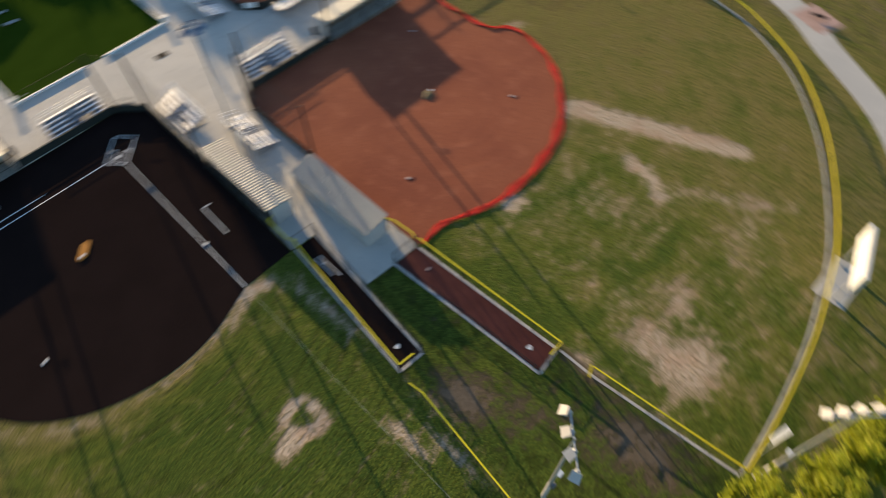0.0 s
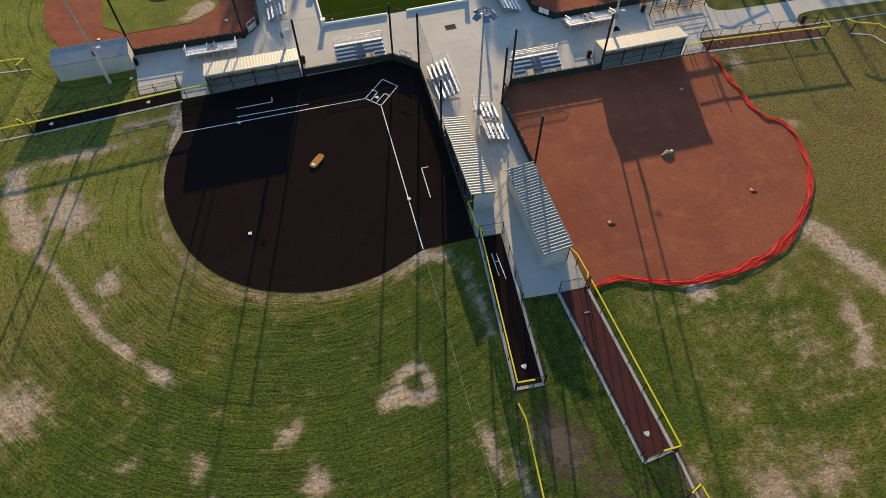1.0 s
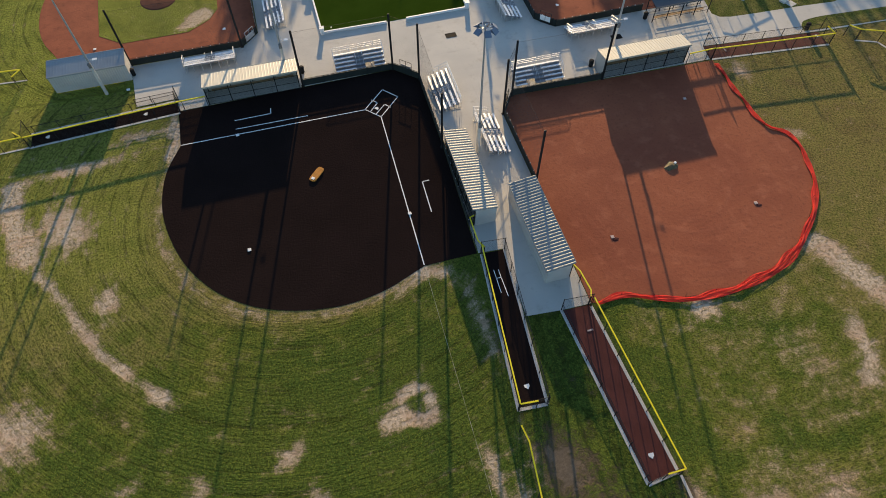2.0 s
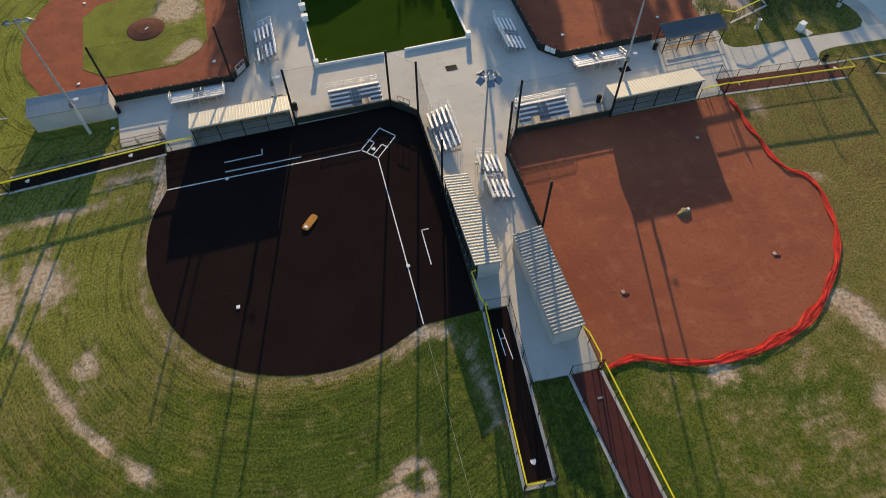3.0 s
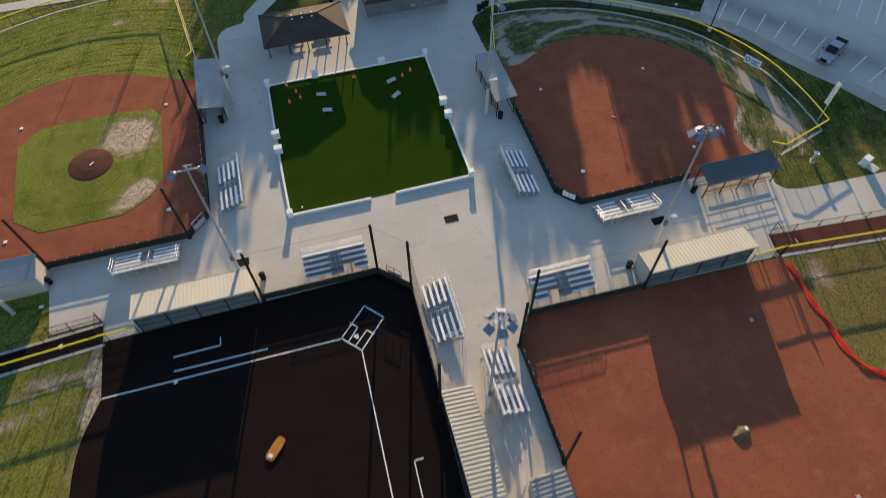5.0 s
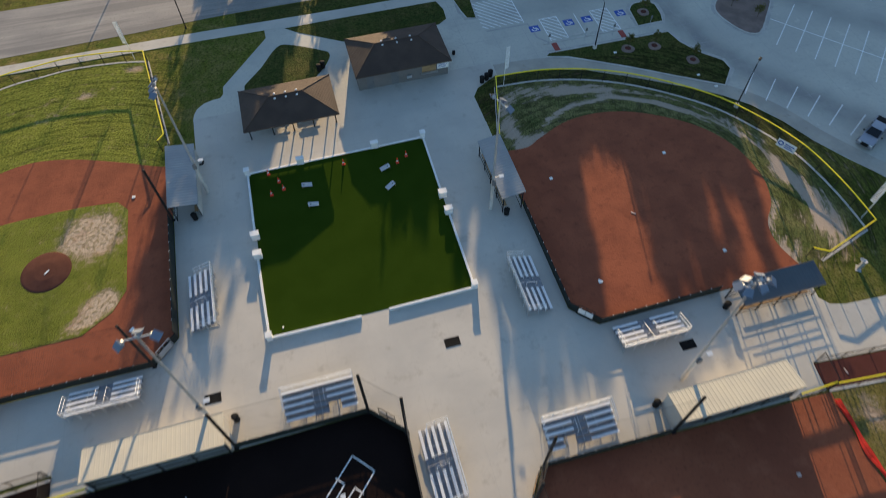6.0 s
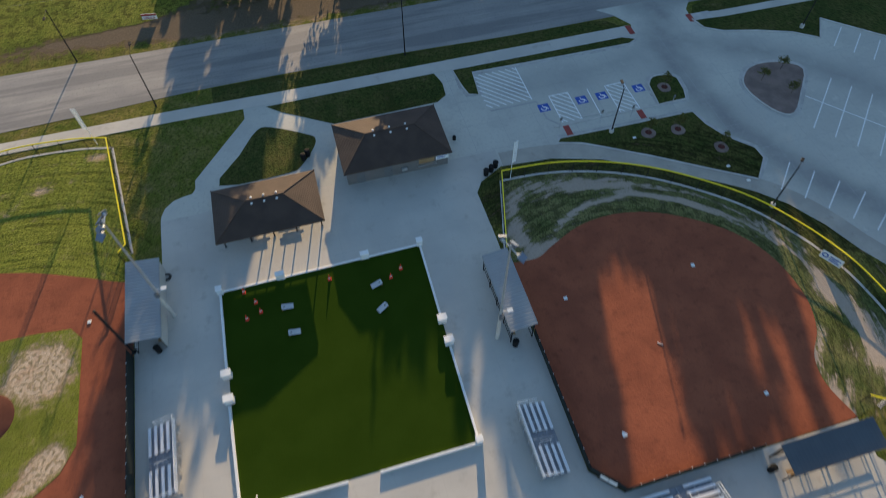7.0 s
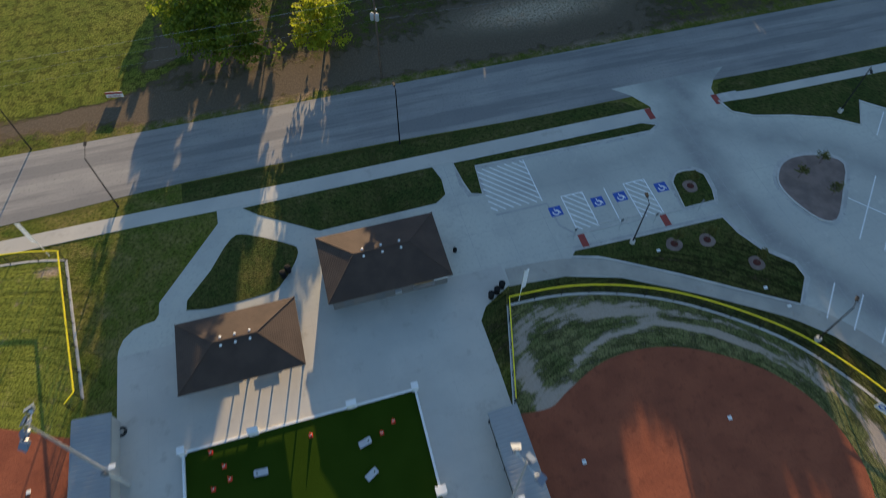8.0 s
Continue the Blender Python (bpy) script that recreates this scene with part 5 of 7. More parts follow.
# ---- bleachers ----
def bleacher(x, y, turn, wide=6.9, notch=0, label="five-row aluminium bleacher with an aisle and guard rails"):
    """Faces its own -y; the front row stands at y = 0; notch: the side whose two front rows are left open."""
    ob = thing("bleacher", x, y, 0.045, turn, label, "bleacher", "bleachers")
    rows, run, half = 5, 0.62, wide / 2
    for k in range(rows):
        yy, zz = 0.2 + k * run, 0.43 + k * 0.2
        spans = [(-half, -0.68), (0.68, half)] if k < rows - 1 else [(-half, half)]
        if k < 2 and notch:
            spans[notch > 0] = (1.9, half) if notch > 0 else (-half, -1.9)
        for a, b in spans:
            bm = bmesh.new()
            slat(bm, (a, yy, zz), (b, yy, zz), 0.27, 0.045)
            part("seat_plank", bm, M["aluminium"], ob)
        bm = bmesh.new()
        if k:
            left, right = (-1.9 if k < 2 and notch < 0 else -half), (1.9 if k < 2 and notch > 0 else half)
            for a, b in ((-half, left), (-0.68 if left > -half else left, 0.68 if right < half else right), (right, half)):
                if b - a > 0.1:
                    slat(bm, (a, yy - 0.31, zz - 0.36), (b, yy - 0.31, zz - 0.36), 0.31, 0.035)
                    box(bm, a, b, yy - 0.13, yy - 0.11, zz - 0.4, zz - 0.1)
        if k < rows - 1:
            slat(bm, (-0.68, yy, zz - 0.14), (0.68, yy, zz - 0.14), 0.3, 0.04)
        part("footboard", bm, M["foot_plank"], ob, "aluminium foot planks and aisle step")
    deep = 0.2 + (rows - 1) * run + 0.2
    for k in range(5):
        xx = -half + 0.25 + k * (wide - 0.5) / 4
        bm = bmesh.new()
        bar(bm, (xx, 0.05, 0.05), (xx, deep, 0.05), 0.03, sides=6)
        bar(bm, (xx, 0.1, 0.35), (xx, deep, 0.35 + (rows - 0.6) * 0.2), 0.03, sides=6)
        for j in range(rows):
            yy = 0.2 + j * run
            bar(bm, (xx, yy, 0.05), (xx, yy, 0.4 + j * 0.2), 0.025, sides=6)
        bar(bm, (xx, 0.2, 0.05), (xx, deep - 0.2, 1.1), 0.02, sides=6)
        part("support_frame", bm, M["galvanised"], ob)
    top = 0.43 + (rows - 1) * 0.2
    bm = bmesh.new()
    for z in (top + 0.45, top + 0.75, top + 1.05):
        bar(bm, (-half, deep, z), (half, deep, z), 0.025, sides=6)
    for k in range(7):
        xx = -half + k * wide / 6
        bar(bm, (xx, deep, 0.05), (xx, deep, top + 1.05), 0.025, sides=6)
    part("back_rail", bm, M["aluminium"], ob)
    mesh = wires([(-half, deep + 0.03), (half, deep + 0.03)], top - 0.3, top + 1.05, 0.13, 0.004)
    mesh.materials.append(M["galvanised"])
    guard = new("back_mesh", mesh)
    guard.parent = ob
    tagged(guard, kind="stuff")
    for s in (-1, 1):
        bm = bmesh.new()
        for up in (0.5, 1.0):
            bar(bm, (s * half, 0.9, 0.65 + up), (s * half, deep, top + up + 0.05), 0.025, sides=6)
        for yy in (0.9, 1.7, deep):
            bar(bm, (s * half, yy, 0.1), (s * half, yy, 1.6 + (yy - 0.9) * 0.34), 0.025, sides=6)
        part("side_rail", bm, M["aluminium"], ob)
        bm = bmesh.new()
        bar(bm, (s * 0.5, 0.9, 0.5), (s * 0.5, 0.9, 1.45), 0.022, sides=6)
        bar(bm, (s * 0.5, 2.0, 0.8), (s * 0.5, 2.0, 1.8), 0.022, sides=6)
        bar(bm, (s * 0.5, 0.9, 1.45), (s * 0.5, 2.0, 1.8), 0.022, sides=6)
        part("aisle_rail", bm, M["aluminium"], ob)
    return ob


bleacher(7.1, 70.9, 0, notch=1)
bleacher(30.0, 61.6, 0, notch=-1)
first = bleacher(15.3, 63.4, -90)
for x, y, turn in ((22.0, 54.2, 90), (-4.6, 86.7, -90), (-12.9, 79.7, 180), (32.3, 79.1, 90), (40.7, 71.9, 180)):
    copy_thing(first, pose(x, y, 0.045, 0, 0, turn))


# ---- dugouts ----
def dugout(x, y, turn, wide=12.2, deep=2.9, walled=True, label="dugout with a ribbed tan metal shed roof", sheet_metal="roof_metal", front=3.15, back=2.7, rib=0.05, broad=0.08, ends=(-1, 1)):
    """The open front faces its own -y at y = 0, the low back wall stands at y = deep."""
    ob = thing("dugout", x, y, 0.03, turn, label, "dugout", "dugouts")
    half = wide / 2
    slope = (front - back) / (deep + 0.3)
    zr = lambda yy: front - slope * (yy + 0.15)
    bm = bmesh.new()
    pitch = 0.4
    n = int(wide / pitch)
    xs_ = []
    for k in range(n + 1):
        c = -half + k * wide / n
        xs_ += [(c - broad, 0.0), (c - broad * 0.4, rib), (c + broad * 0.4, rib), (c + broad, 0.0)]
    lines_ = []
    for yy in (-0.15, deep + 0.15):
        lines_.append(([bm.verts.new((xx, yy, zr(yy) + up)) for xx, up in xs_], [bm.verts.new((xx, yy, zr(yy) - 0.06)) for xx, up in xs_]))
    for k in range(len(xs_) - 1):
        bm.faces.new((lines_[0][0][k], lines_[0][0][k + 1], lines_[1][0][k + 1], lines_[1][0][k]))
        bm.faces.new((lines_[0][1][k + 1], lines_[0][1][k], lines_[1][1][k], lines_[1][1][k + 1]))
        for r in (0, 1):
            bm.faces.new((lines_[r][0][k], lines_[r][1][k], lines_[r][1][k + 1], lines_[r][0][k + 1]) if r == 0 else (lines_[r][0][k + 1], lines_[r][1][k + 1], lines_[r][1][k], lines_[r][0][k]))
    roof = part("roof", bm, M[sheet_metal], ob, "ribbed metal roof sheet")
    bm = bmesh.new()
    box(bm, -half - 0.06, half + 0.06, -0.2, -0.152, front - 0.2, front + 0.04)
    box(bm, -half - 0.06, half + 0.06, deep + 0.152, deep + 0.2, back - 0.2, back + 0.03)
    part("fascia", bm, M[sheet_metal], roof)
    for k in range(5):
        xx = -half + 0.1 + k * (wide - 0.2) / 4
        bm = bmesh.new()
        box(bm, xx - 0.05, xx + 0.05, 0.0, 0.1, 0, zr(0.05) - 0.06)
        part("front_post", bm, M["black_steel"], ob)
        bm = bmesh.new()
        box(bm, xx - 0.05, xx + 0.05, deep - 0.1, deep, 0, zr(deep) - 0.06)
        part("rear_post", bm, M["black_steel"], ob)
    if walled:
        bm = bmesh.new()
        sheet = []
        for k in range(int(wide / 0.3)):
            c = -half + 0.15 + k * (wide - 0.3) / (int(wide / 0.3) - 1)
            sheet += [(c - 0.15, 0.06), (c - 0.04, 0.06), (c - 0.02, 0.09), (c + 0.02, 0.09), (c + 0.04, 0.06)]
        sheet.append((half, 0.06))
        prism(bm, [(xx, deep + o) for xx, o in sheet] + [(half, deep + 0.003), (-half, deep + 0.003)], 0, back - 0.05)
        part("back_wall", bm, M["siding"], ob, "pale ribbed metal siding")
        for s in ends:
            bm = bmesh.new()
            vs = [bm.verts.new(p) for p in ((s * half, 0.2, 0), (s * half, deep, 0), (s * half, deep, zr(deep) - 0.07), (s * half, 0.2, zr(0.2) - 0.07))]
            bm.faces.new(vs)
            thicken(bm, bm.faces[:], 0.06)
            part("end_wall", bm, M["siding"], ob, "pale ribbed metal siding")
    else:
        bm = bmesh.new()
        for z in (0.5, 1.1):
            bar(bm, (-half, deep - 0.05, z), (half, deep - 0.05, z), 0.03, sides=6)
        part("rear_rail", bm, M["black_steel"], ob)
    mesh = wires([(-half, 0.05), (half, 0.05)], 0.05, 2.2, 0.13, 0.0036)
    mesh.materials.append(M["black_wire"])
    w = new("front_mesh", mesh)
    w.parent = ob
    tagged(w, kind="stuff")
    bm = bmesh.new()
    for z in (0.1, 1.15, 2.2):
        bar(bm, (-half, 0.05, z), (half, 0.05, z), 0.03, sides=6)
    part("front_rail", bm, M["black_steel"], ob)
    bm = bmesh.new()
    slat(bm, (-half + 0.6, deep - 0.55, 0.48), (half - 0.6, deep - 0.55, 0.48), 0.4, 0.05)
    slat(bm, (-half + 0.6, deep - 0.25, 0.95), (half - 0.6, deep - 0.25, 0.95), 0.12, 0.05)
    for k in range(5):
        xx = -half + 0.9 + k * (wide - 1.8) / 4
        bar(bm, (xx, deep - 0.55, 0), (xx, deep - 0.55, 0.45), 0.04, sides=6)
    part("bench", bm, M["wood"], ob, "long pale timber bench")
    return ob


dugout(-7.65, 69.6, 0, 12.2, 2.9, rib=0.008, label="walled dugout with a sunlit tan ribbed roof beside the black infield")
dugout(14.2, 47.5, -90, 12.4, 2.6, sheet_metal="roof_weathered", rib=0.034, broad=0.12, label="dugout with a ribbed tan metal roof beside the black infield")
dugout(22.3, 38.1, 90, 12.3, 2.85, label="walled dugout with a ribbed grey metal roof beside the red infield", sheet_metal="roof_ribbed", front=2.9, back=2.4, rib=0.042, broad=0.11)
dugout(44.6, 60.4, 0, 12.3, 2.7, rib=0.028, label="dugout with a sunlit tan ribbed roof beside the red infield")
dugout(-5.5, 103.4, -90, 9.7, 2.9, label="walled dugout with a grey ribbed roof beside the grass diamond", sheet_metal="roof_grey", rib=0.02, front=2.8, back=2.35, ends=(-1,))
dugout(-28.5, 80.2, 180, 9.8, 2.6, label="walled dugout with a shaded blue-grey roof on grass", sheet_metal="roof_grey", rib=0.006)
dugout(33.7, 94.0, 90, 9.3, 2.4, False, "open dugout with a grey ribbed roof beside the youth field", "roof_grey", rib=0.02)
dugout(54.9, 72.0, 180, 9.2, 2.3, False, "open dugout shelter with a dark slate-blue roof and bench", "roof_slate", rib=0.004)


# ---- hip-roofed buildings ----
def hip_roof(parent, x0, x1, y0, y1, eave, ridge, inset):
    bm = bmesh.new()
    ym = (y0 + y1) / 2
    e = [bm.verts.new(p) for p in ((x0, y0, eave), (x1, y0, eave), (x1, y1, eave), (x0, y1, eave))]
    r = [bm.verts.new(p) for p in ((x0 + inset, ym, ridge), (x1 - inset, ym, ridge))]
    u = [bm.verts.new((v.co.x, v.co.y, eave - 0.18)) for v in e]
    for q in ((e[0], e[1], r[1], r[0]), (e[1], e[2], r[1]), (e[2], e[3], r[0], r[1]), (e[3], e[0], r[0]), (u[3], u[2], u[1], u[0])):
        bm.faces.new(q)
    for k in range(4):
        bm.faces.new((u[k], u[(k + 1) % 4], e[(k + 1) % 4], e[k]))
    roof = part("roof", bm, M["shingle"], parent, "dark brown shingled hip roof")
    # shingle courses on the two long slopes
    bm = bmesh.new()
    n = 20
    for k in range(1, n):
        f = k / n
        z = eave + (ridge - eave) * f
        for yy, s in ((y0 + (ym - y0) * f, -1), (y1 + (ym - y1) * f, 1)):
            slat(bm, (x0 + inset * f + 0.05, yy, z + 0.002), (x1 - inset * f - 0.05, yy, z + 0.002), 0.05, 0.016)
        for xx in (x0 + inset * f, x1 - inset * f):
            slat(bm, (xx, y0 + (ym - y0) * f + 0.05, z + 0.002), (xx, y1 + (ym - y1) * f - 0.05, z + 0.002), 0.05, 0.016)
    part("shingle_course", bm, M["shingle"], roof, kind="stuff")
    bm = bmesh.new()
    bar(bm, (x0 + inset, ym, ridge + 0.01), (x1 - inset, ym, ridge + 0.01), 0.08, sides=6)
    for cx, cy, k in ((x0, y0, 0), (x0, y1, 0), (x1, y0, 1), (x1, y1, 1)):
        bar(bm, (cx, cy, eave + 0.01), ((x0 + inset, x1 - inset)[k], ym, ridge + 0.01), 0.07, sides=6)
    part("ridge_cap", bm, M["shingle"], roof)
    for k in range(3):
        xx = x0 + inset + (k + 0.5) * (x1 - x0 - 2 * inset) / 3
        for s in (-1, 1):
            bm = bmesh.new()
            turned(bm, [(0.07, -0.3), (0.07, 0.1), (0.14, 0.1), (0.14, 0.16), (0.04, 0.21)], 12)
            vent = part("roof_vent", bm, M["white"], roof, "small white roof vent")
            vent.location = (xx, ym + s * 0.45, ridge - 0.22)
    return roof


shelter = thing("picnic_shelter", 9.75, 111.9, 0.045, 0, "open picnic shelter with a brown hip roof on black posts", "shelter")
hip_roof(shelter, -6.0, 6.0, -3.85, 3.85, 2.75, 4.25, 3.9)
for xx in (-5.5, -2.6, 0.0, 2.6, 5.5):
    for yy in (-2.4, 2.4):
        bm = bmesh.new()
        box(bm, xx - 0.065, xx + 0.065, yy - 0.065, yy + 0.065, 0, 2.56)
        p = part("post", bm, M["black_steel"], shelter)
        bm = bmesh.new()
        box(bm, xx - 0.12, xx + 0.12, yy - 0.12, yy + 0.12, 0, 0.12, 0.02)
        part("post_base", bm, M["block"], p)
bm = bmesh.new()
for yy in (-2.4, 2.4):
    box(bm, -5.6, 5.6, yy - 0.1, yy + 0.1, 2.38, 2.565)
part("beam", bm, M["wood"], shelter)


def picnic_table(x, y, turn):
    ob = thing("picnic_table", x, y, 0.045, turn, "metal-framed picnic table with two benches", "table", "picnic tables")
    bm = bmesh.new()
    for k in range(5):
        slat(bm, (-1.2, -0.39 + k * 0.195, 0.75), (1.2, -0.39 + k * 0.195, 0.75), 0.185, 0.04)
    part("tabletop", bm, M["wood"], ob)
    for s in (-1, 1):
        bm = bmesh.new()
        slat(bm, (-1.2, s * 0.72, 0.45), (1.2, s * 0.72, 0.45), 0.28, 0.04)
        part("bench_seat", bm, M["wood"], ob)
        bm = bmesh.new()
        bar(bm, (s * 0.7, -0.75, 0), (s * 0.7, -0.2, 0.72), 0.03, sides=6)
        bar(bm, (s * 0.7, 0.75, 0), (s * 0.7, 0.2, 0.72), 0.03, sides=6)
        bar(bm, (s * 0.7, -0.75, 0.4), (s * 0.7, 0.75, 0.4), 0.03, sides=6)
        part("leg_frame", bm, M["black_steel"], ob)


for x, y in ((5.9, 112.3), (8.5, 112.3), (12.4, 112.3), (12.4, 114.2), (7.2, 114.2)):
    picnic_table(x, y, 0)

toilets = thing("toilet_block", 25.6, 118.1, 0.038, 0, "grey block toilet and kiosk building with a brown hip roof", "building")
hip_roof(toilets, -6.6, 6.6, -4.25, 4.25, 2.85, 4.45, 3.6)
bm = bmesh.new()
hw, hd, th = 6.25, 3.45, 0.2
for x0, x1, y0, y1 in ((-hw, hw, hd - th, hd), (-hw, -hw + th, -hd + th, hd - th), (hw - th, hw, -hd + th, hd - th), (-hw, 2.6, -hd, -hd + th), (4.6, hw, -hd, -hd + th)):
    box(bm, x0, x1, y0, y1, 0, 2.665)
box(bm, 2.6, 4.6, -hd, -hd + th, 0, 1.0)
box(bm, 2.6, 4.6, -hd, -hd + th, 2.2, 2.665)
wall_ob = part("wall", bm, M["block"], toilets, "painted grey concrete block wall")
bm = bmesh.new()
for k in range(13):
    box(bm, -hw - 0.004, 2.58, -hd - 0.006, -hd, 0.2 * k + 0.192, 0.2 * k + 0.2)
part("mortar_course", bm, M["door_steel"], wall_ob, kind="stuff")
bm = bmesh.new()
for k in range(11):
    box(bm, 2.62, 4.58, -hd + 0.04, -hd + 0.08, 1.02 + k * 0.106, 1.115 + k * 0.106)
part("kiosk_shutter", bm, M["wood"], toilets, "tan roll-down kiosk shutter")
bm = bmesh.new()
box(bm, 2.4, 4.8, -hd - 0.35, -hd - 0.002, 0.95, 1.0)
part("counter", bm, M["galvanised"], toilets)
bm = bmesh.new()
box(bm, 4.75, 6.35, -hd - 0.06, -hd - 0.003, 1.2, 2.3)
board = part("sign_board", bm, M["white"], toilets, "white notice board")
bm = bmesh.new()
for k in range(5):
    box(bm, 4.9, 5.9 + 0.3 * ((k * 7) % 3) / 3, -hd - 0.068, -hd - 0.061, 1.4 + k * 0.17, 1.46 + k * 0.17)
part("sign_writing", bm, M["blue"], board, "unreadable lines of writing")
for xx in (-4.6, -1.2):
    bm = bmesh.new()
    box(bm, xx - 0.5, xx + 0.5, -hd - 0.04, -hd - 0.003, 0.0, 2.1)
    d = part("door", bm, M["door_steel"], toilets, "dark grey steel door")
    bm = bmesh.new()
    bar(bm, (xx + 0.36, -hd - 0.1, 1.0), (xx + 0.36, -hd - 0.1, 1.15), 0.02, sides=6)
    part("door_handle", bm, M["black_steel"], d)
bm = bmesh.new()
box(bm, 0.4, 1.1, -hd - 0.35, -hd - 0.003, 0.75, 1.15, 0.04)
part("drinking_fountain", bm, M["galvanised"], toilets, "steel wall drinking fountain")
for xx in (-2.9, 1.4):
    bm = bmesh.new()
    box(bm, xx - 0.15, xx + 0.15, -hd - 0.15, -hd - 0.003, 2.25, 2.5, 0.02)
    part("wall_lamp", bm, M["white"], toilets, "small white wall lamp")


# ---- floodlights and lamp posts ----
def floodlight(x, y, high, bars, lamps, hood="hood_shade_blue"):
    """bars: pairs of places (x, y) from the mast's foot; lamps: x, y and the way each one faces in degrees, 0 south and 90 east."""
    ob = thing("floodlight_mast", x, y, 0.03, 0, "tall galvanised floodlight mast with shielded lamps on cross-arms", "floodlight", "floodlight masts")
    bm = bmesh.new()
    turned(bm, [(0.15, 4.7), (0.075, high), (0.05, high + 0.05)], 14)
    part("mast", bm, M["galvanised"], ob)
    bm = bmesh.new()
    turned(bm, [(0.22, -0.1), (0.185, 4.7), (0.15, 4.75)], 14)
    part("concrete_base", bm, M["kerb"], ob, "tapered precast concrete base")
    z = high - 0.35
    for a, b in bars:
        bm = bmesh.new()
        bar(bm, (*a, z), (*b, z), 0.06, sides=6)
        bar(bm, (0, 0, z - 0.25), ((a[0] + b[0]) / 2, (a[1] + b[1]) / 2, z), 0.05, sides=6)
        part("cross_arm", bm, M["galvanised"], ob)
    for lx, ly, face in lamps:
        turn = Matrix.Translation((lx, ly, z + 0.05)) @ Matrix.Rotation(radians(face - 180), 4, "Z") @ Matrix.Rotation(radians(-43), 4, "X")
        bm = bmesh.new()
        bar(bm, (0, -0.05, 0.0), (0, 0.22, 0.0), 0.13, 0.24, sides=10)
        bmesh.ops.transform(bm, matrix=turn, verts=bm.verts)
        part("lamp", bm, M["galvanised"], ob, "grey metal floodlight head")
        # the square hood over it, with two cheeks; its default blue is painted-in shade
        bm = bmesh.new()
        faces_ = [bm.faces.new([bm.verts.new(p) for p in q]) for q in (
            [(-0.3, 0.02, 0.26), (0.3, 0.02, 0.26), (0.36, 0.72, 0.28), (-0.36, 0.72, 0.28)],
            [(0.3, 0.02, 0.26), (0.28, 0.12, -0.1), (0.36, 0.72, 0.28)], [(-0.3, 0.02, 0.26), (-0.28, 0.12, -0.1), (-0.36, 0.72, 0.28)])]
        thicken(bm, faces_, 0.025)
        bmesh.ops.transform(bm, matrix=turn, verts=bm.verts)
        part("hood", bm, M[hood], ob, "square sheet-metal hood")
    bm = bmesh.new()
    box(bm, -0.2, 0.2, -0.42, -0.15, 4.6, 5.3, 0.03)
    part("control_box", bm, M["door_steel"], ob, "grey metal control box")
    bm = bmesh.new()
    bar(bm, (0, 0, 5.6), (0.85, -0.1, 5.6), 0.03, sides=6)
    bm2 = bmesh.new()
    box(bm2, 0.6, 1.15, -0.32, 0.12, 5.62, 5.7, 0.02)
    part("bracket", bm, M["galvanised"], ob)
    part("sensor_panel", bm2, M["lens"], ob, "small pale panel on a bracket")
    return ob


floodlight(18.05, 52.0, 18.6, [((-0.55, 0.0), (0.55, 0.0)), ((0.0, -0.5), (0.0, 0.4))], [(-0.55, -0.15, -62), (-0.05, -0.55, -4), (0.5, -0.35, 42), (0.6, 0.05, 92), (-0.35, 0.45, -150), (0.25, 0.45, 160)])
floodlight(41.6, 64.9, 18.6, [((-1.0, -0.1), (1.0, 0.1))], [(-1.0, 0.05, -105), (-0.35, 0.15, -160), (0.5, 0.2, 155), (-0.75, -0.2, -35), (0.2, -0.15, 12), (0.95, 0.0, 60)])
floodlight(-2.9, 72.9, 18.6, [((-1.05, 0.0), (1.05, 0.0))], [(-1.0, -0.05, -55), (0.0, 0.1, 175), (0.95, 0.0, 62)])
floodlight(-1.75, 102.0, 16.9, [((-0.1, -1.05), (0.1, 1.05))], [(0.05, 1.0, -150), (0.0, 0.35, -112), (0.0, -0.35, -72), (-0.05, -1.0, -35)])
floodlight(30.2, 90.3, 16.9, [((-0.35, 0.9), (0.35, -0.9))], [(-0.35, 0.85, 165), (0.05, 0.1, 118), (0.35, -0.85, 40)])
floodlight(-26.9, 75.6, 16.9, [((-1.1, 0.0), (1.1, 0.0))], [(-1.0, 0.05, -140), (0.0, 0.1, 180), (1.0, 0.05, 140)])
floodlight(12.6, 2.6, 16.9, [((-1.3, -1.3), (1.3, 1.3))], [(-1.3, -1.3, -75), (-0.45, -0.45, -105), (0.4, 0.4, -135), (1.25, 1.25, -160)], "siding")
floodlight(26.2, -9.4, 16.9, [((-1.2, 1.15), (1.2, -1.15))], [(-1.15, 1.1, -165), (-0.4, 0.4, -175), (0.4, -0.35, 165), (1.15, -1.1, 145)], "siding")


